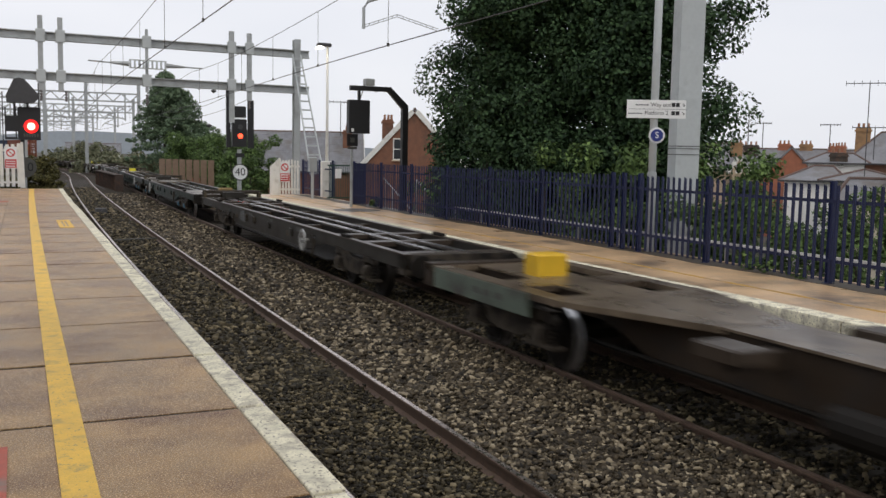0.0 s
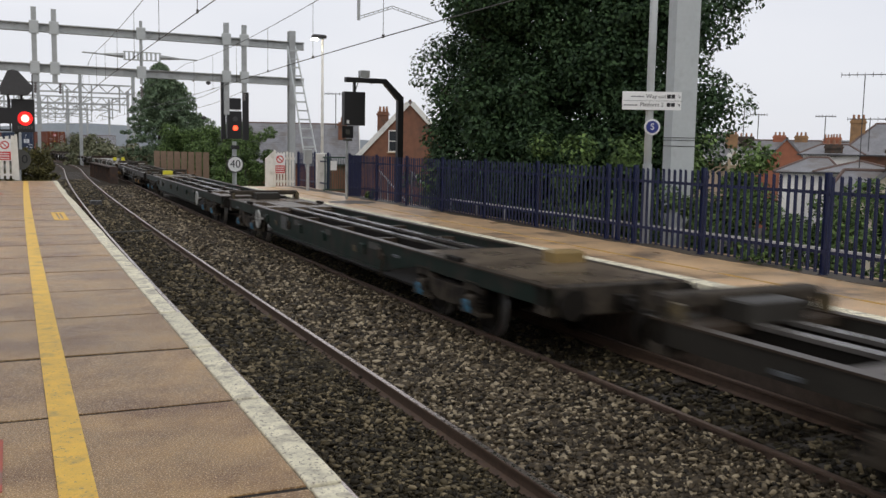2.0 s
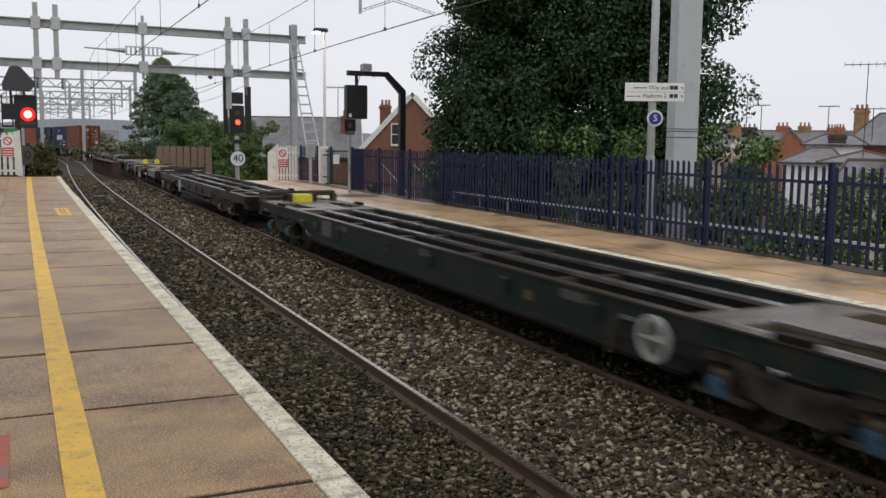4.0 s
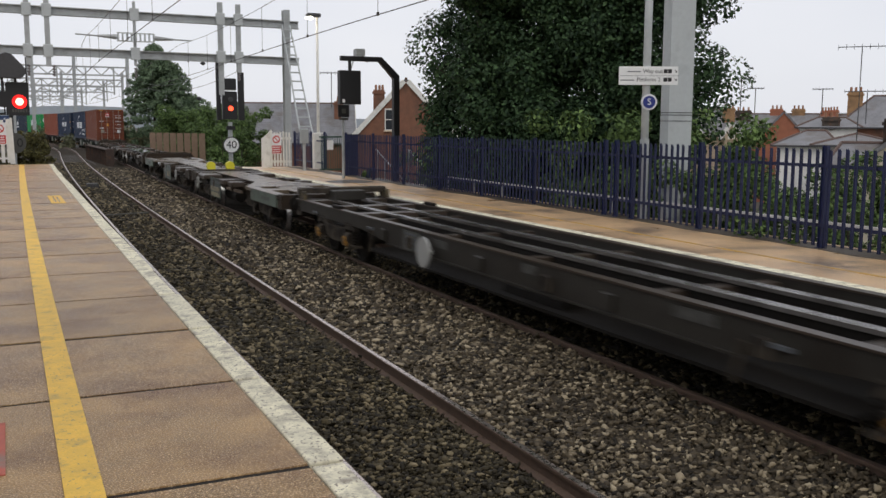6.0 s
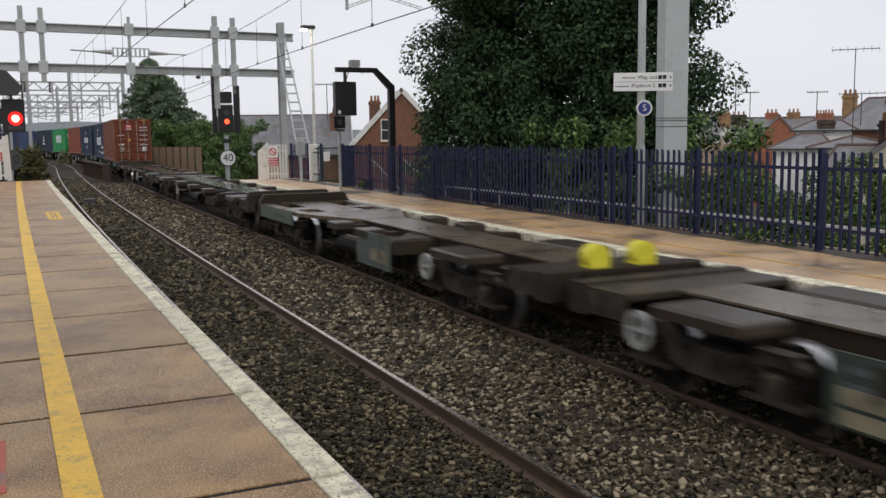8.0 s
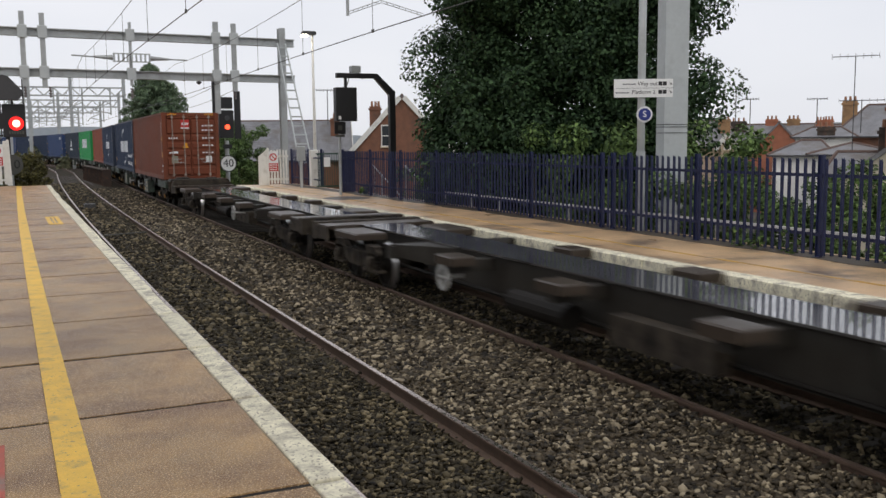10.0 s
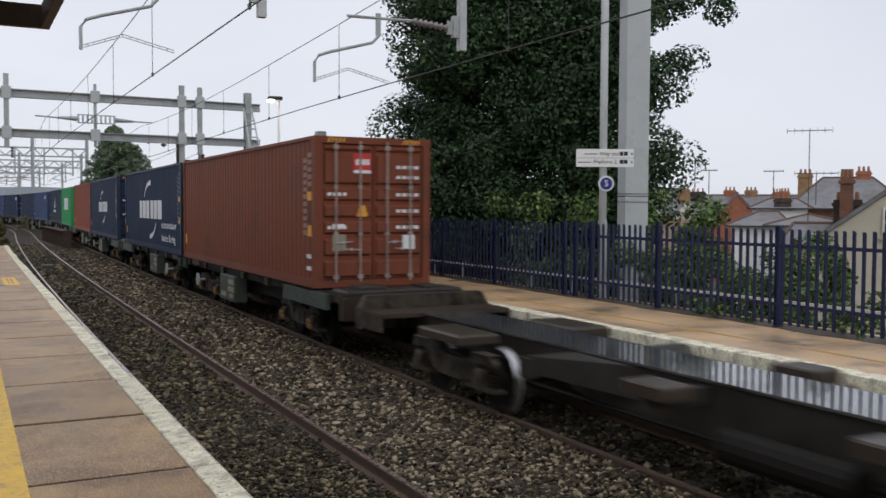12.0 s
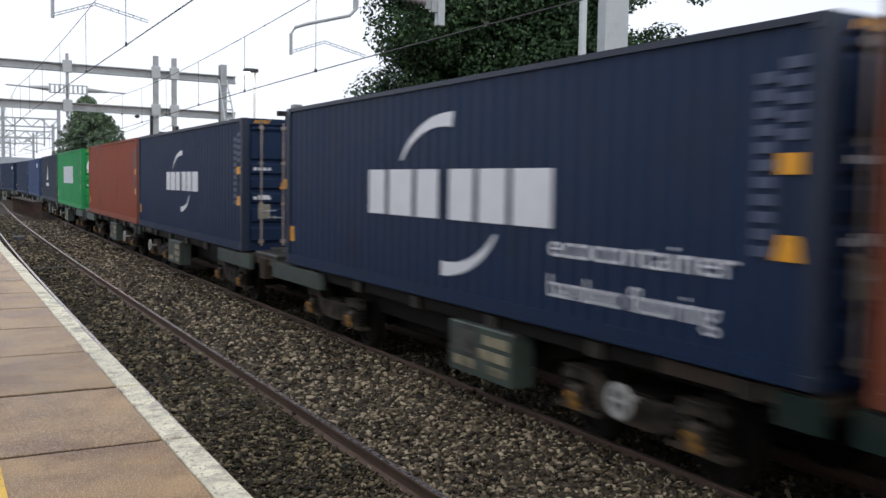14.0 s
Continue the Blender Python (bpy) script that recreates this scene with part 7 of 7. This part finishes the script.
def across(label, az0, az1, r, eave_el, ridge_el, w, wall, chimneys=(), roof=None):
    """House whose ridge runs across the view, between two bearings; eave and ridge by elevation."""
    x, y = polar(az0, r)
    d = 2 * r * math.sin(radians(az1 - az0) / 2)
    mid = (az0 + az1) / 2
    ez, rz_ = EYE + r * math.tan(radians(eave_el)), EYE + r * math.tan(radians(ridge_el))
    return house(label, x, y, -(90 + mid), w, d, ez, rz_, wall, roof or SLATE, (), [(0, f * d, rz_ + hgt) for f, hgt in chimneys])


def facing(label, az, half_deg, r, eave_el, ridge_el, d, wall, windows=(), chimneys=(), barge=False, base=STREET):
    x, y = polar(az, r)
    return house(label, x, y, -az, 2 * r * math.tan(radians(half_deg)), d, EYE + r * math.tan(radians(eave_el)), EYE + r * math.tan(radians(ridge_el)), wall, SLATE, windows, chimneys, barge, base)


def hipped(label, az0, az1, r, eave_el, ridge_el, in0, in1, w, wall, chimneys=()):
    """Hipped house seen broadside: the ridge stops short of the ends by in0 and in1 (shares of its length); chimneys (share, depth, width, top elevation, brick)."""
    x, y = polar(az0, r)
    d = 2 * r * math.sin(radians(az1 - az0) / 2)
    hs = thing("house", label, "house", pose(x, y, 0, 0, 0, -(90 + (az0 + az1) / 2)), "houses beyond the railway")
    ez, tz = EYE + r * math.tan(radians(eave_el)), EYE + r * math.tan(radians(ridge_el))
    part("wall", Shape().box(-w / 2, w / 2, 0.1, d - 0.1, STREET, ez), wall, hs)
    h, o = w / 2 + 0.3, 0.25
    b = [(-h, -o, ez), (h, -o, ez), (h, d + o, ez), (-h, d + o, ez)]
    t = [(0, in0 * d, tz), (0, d - in1 * d, tz)]
    part("roof", Shape().add(b + t, [(0, 1, 4), (1, 2, 5, 4), (2, 3, 5), (3, 0, 4, 5), (3, 2, 1, 0)]), SLATE, hs)
    part("ridge_cap", Shape().tube(t[0], t[1], 0.09, 8), RIDGE, hs)
    for c in range(4):
        part("hip_tile", Shape().tube(b[c], t[0] if c < 2 else t[1], 0.08, 6), RIDGE, hs)
    part("gutter", Shape().box(h + 0.005, h + 0.10, -o, d + o, ez - 0.10, ez), DARK_GREY, hs)
    for f, cx, cw, el, mt in chimneys:
        top = EYE + r * math.tan(radians(el))
        cy = f * d
        ch = part("chimney", Shape().box(cx - 0.3, cx + 0.3, cy - cw / 2, cy + cw / 2, ez - 0.2, top).box(cx - 0.37, cx + 0.37, cy - cw / 2 - 0.07, cy + cw / 2 + 0.07, top - 0.28, top - 0.14), mt, hs, "brick chimney stack")
        for k in range(3):
            part("pot", Shape().tube((cx, cy + (k - 1) * cw * 0.32, top), (cx, cy + (k - 1) * cw * 0.32, top + 0.34), 0.10, 8, 0.08), TERRACOTTA, ch)
    return hs


BRICK_TAN = mat("tan_brick", (0.34, 0.20, 0.10), 0.85, vary=0.25, scale=2, fine=14, bump=0.3, dirt=(0.2, 0.12, 0.07), dirt_amount=0.35, dirt_scale=0.8)
BRICK_SOOT = mat("soot_stained_brick", (0.07, 0.055, 0.045), 0.9, vary=0.4, scale=2, fine=14, bump=0.3, dirt=(0.16, 0.08, 0.05), dirt_amount=0.3, dirt_scale=1.2)
hipped("slate-roofed terraced house with tan brick chimneys", 36.0, 42.9, 95, -0.5, 1.03, 0.02, 0.12, 7.0, STONE_TRIM, ((0.52, 0.0, 1.1, 1.25, BRICK_TAN), (0.86, 1.6, 1.1, 1.08, BRICK_TAN)))
hipped("slate-roofed terraced house with brick chimneys", 42.4, 46.9, 99, -0.4, 0.76, 0.0, 0.0, 7.0, BRICK, ((0.09, 1.2, 1.5, 0.95, BRICK_SOOT), (0.49, 0, 1.2, 1.05, BRICK), (0.75, 0, 1.2, 1.05, BRICK_TAN)))
hipped("slate-roofed terraced house with a row of chimney pots", 46.0, 51.5, 106, -0.3, 0.70, 0.0, 0.0, 7.0, BRICK, ((0.22, 0, 0.9, 0.95, BRICK), (0.30, 0, 0.9, 0.98, BRICK)))
hipped("slate-roofed terraced house with a brick chimney", 51.6, 58.0, 104, 0.0, 1.0, 0.1, 0.0, 7.0, BRICK, ((0.4, 0, 1.0, 1.5, BRICK),))
for az in (39.0, 40.0, 42.18):
    facing("small gabled dormer front in cream stone", az, 0.36, 90, -0.35, 0.22, 2.5, STONE_TRIM, [(0, 0.75, 0.45, 0.7)], (), True, -1.0)
across("flat cream dormer in a slate roof", 43.35, 43.95, 92, -0.12, 0.06, 1.6, STONE_TRIM)
facing("plain red brick gable end", 45.02, 1.84, 84, -1.26, 0.80, 9, BRICK)
hipped("white-walled house with a dark slate roof and sooty chimney", 45.9, 48.9, 72, 0.02, 0.55, 0.3, 0.2, 5.0, RENDER_WHITE, ((0.54, 2.2, 1.15, 0.56, BRICK_SOOT),))
hipped("large slate-roofed brick house with tall chimneys", 48.1, 54.0, 76, 0.02, 1.74, 0.26, 0.3, 8.0, BRICK_BROWN, ((0.11, 1.2, 1.0, 1.95, BRICK_TAN), (0.62, 0, 1.0, 2.1, BRICK)))
hipped("low white rendered house with a hipped slate roof", 44.68, 47.8, 62, -0.97, -0.18, 0.5, 0.16, 5.0, RENDER_WHITE)
hipped("low white house with a pyramid slate roof", 46.9, 51.2, 55, -0.93, -0.36, 0.44, 0.5, 5.0, RENDER_WHITE)
hipped("low dark slate outbuilding beside a brick chimney", 47.7, 51.9, 44, -2.1, -0.85, 0.1, 0.0, 5.0, RENDER_CREAM, ((0.76, 0.6, 0.52, 1.75, BRICK_BROWN), (0.78, 0.0, 1.15, 0.5, BRICK_SOOT)))
hx, hy = polar(55.6, 35)
house("cream rendered gable house with a white window", hx, hy, -53, 9.6, 9, -0.1, 3.45, RENDER_CREAM, SLATE, [(-1.3, 0.88, 0.7, 0.84)])
wx_, wy_ = polar(5.55, 175)
house("distant white building beyond the railway", wx_, wy_, 84, 8, 9, 1.2, 2.6, RENDER_WHITE, SLATE)

# wooded ridge on the horizon, all round, its haze painted as pale grey-blue
rngs = random.Random(3)
v, f = [], []
for k in range(181):
    a = k * math.tau / 180
    for rr, zz in ((1500, -5), (1500, 14 + 10 * math.sin(a * 9 + 1) + 5 * math.sin(a * 23) + rngs.uniform(-1.5, 1.5)), (1900, -5)):
        v.append((rr * math.sin(a), rr * math.cos(a), zz))
f = [(3 * k + s, 3 * k + s + 1, 3 * k + s + 4, 3 * k + s + 3) for k in range(180) for s in (0, 1)]
part("backdrop_ridge", Shape().add(v, f), mat("haze_coloured_ridge", (0.36, 0.40, 0.44), 1.0, vary=0.12, scale=0.02, fine=0.2, bump=0.0), label="low wooded ridge, grey haze painted in its colour", kind="structure")["category"] = "backdrop"


def aerial(az, r, z0, z1, wide=1.2):
    x, y = polar(az, r)
    a = thing("tv_aerial", "thin television aerial on a pole", "aerial", group="rooftop aerials")
    part("pole", Shape().tube((x, y, z0), (x, y, z1), 0.02 * r / 45, 6), DARK_GREY, a)
    c, s_ = math.cos(radians(az)), math.sin(radians(az))
    sh = Shape().tube((x - wide * c, y + wide * s_, z1), (x + wide * c, y - wide * s_, z1), 0.02 * r / 45, 5)
    for k in range(7):
        t = -wide + wide * 2 * k / 6
        sh.tube((x + t * c, y - t * s_, z1 - 0.12), (x + t * c, y - t * s_, z1 + 0.12), 0.012 * r / 45, 4)
    part("aerial_head", sh, DARK_GREY, a)


aerial(48.9, 45, -1.0, 5.25, 0.95)
aerial(53.25, 84, 0.0, 10.6, 0.15)
aerial(49.3, 64, 2.0, 4.0, 1.3)
aerial(42.6, 100, 3.0, 6.6, 0.8)
aerial(43.4, 99, 3.0, 5.6, 0.8)
aerial(47.0, 97, 3.0, 5.4, 0.9)
aerial(18.3, 78, 3.2, 6.0, 0.9)

# railing and stair edges behind the fence
rl = thing("ramp_handrail", "pale metal handrail of the ramp behind the fence", "railing")
for z in (0.30, -0.06):
    part("rail", Shape().box(11.37, 11.43, 3, 24, z - 0.025, z + 0.025), WHITE_PAINT, rl)
for i in range(14):
    part("post", Shape().tube((11.4, 3.2 + 1.6 * i, -1.2), (11.4, 3.2 + 1.6 * i, 0.3), 0.03, 8), GALV, rl)
stp = thing("lit_stair", "stair down from the platform with pale lit step edges", "stair")
for i in range(13):
    y = 29.5 - 0.42 * i
    part("step", Shape().box(11.0, 12.6, y - 0.21, y + 0.21, -4.4, -0.35 - 0.16 * i), SLEEPER, stp)
    part("nosing", Shape().box(11.0, 12.6, y - 0.235, y - 0.212, -0.39 - 0.16 * i, -0.34 - 0.16 * i), SIGN_WHITE, stp)
sr = thing("stair_handrail", "pale steel stair handrail sloping down behind the fence", "railing")
for x in (11.35, 12.5):
    part("top_rail", Shape().tube((x, 29.6, 0.95), (x, 24.4, -1.03), 0.025, 8), GALV_LIGHT, sr)
    for i in range(8):
        y = 29.5 - 0.7 * i
        part("baluster", Shape().tube((x, y, -0.36 - 0.381 * (29.5 - y)), (x, y, 0.91 - 0.381 * (29.5 - y)), 0.016, 6), GALV_LIGHT, sr)
bf = thing("brown_wall_panel", "brown panelled parapet beside the far track", "wall")
for i in range(8):
    part("panel", Shape().box(9.98 + 0.36 * i, 10.40 + 0.36 * i, 74.0 - 0.9 * i, 74.1 - 0.9 * i, -1.35, 1.12), mat("brown_panel", (0.24, 0.165, 0.115), 0.85, vary=0.25) if i == 0 else bpy.data.materials["brown_panel"], bf)


# ---------------------------------------------------------------- what moves
def motions():
    for ob, c, half in MOVING:
        lift = Matrix.Translation((0, 0, DECK)) if ob.name.startswith("shipping_container") else Matrix()
        walk(ob, [(t, on_line(red_front(t) - c, half) @ lift) for t in TIMES])
    fine = [i / 30 for i in range(421)]
    turns = [math.degrees((red_front(0) - red_front(t)) / 0.425) for t in fine]
    for ws in WHEELS:
        x, y, z = ws.location
        walk(ws, [(t, pose(x, y, z, a)) for t, a in zip(fine, turns)])


motions()
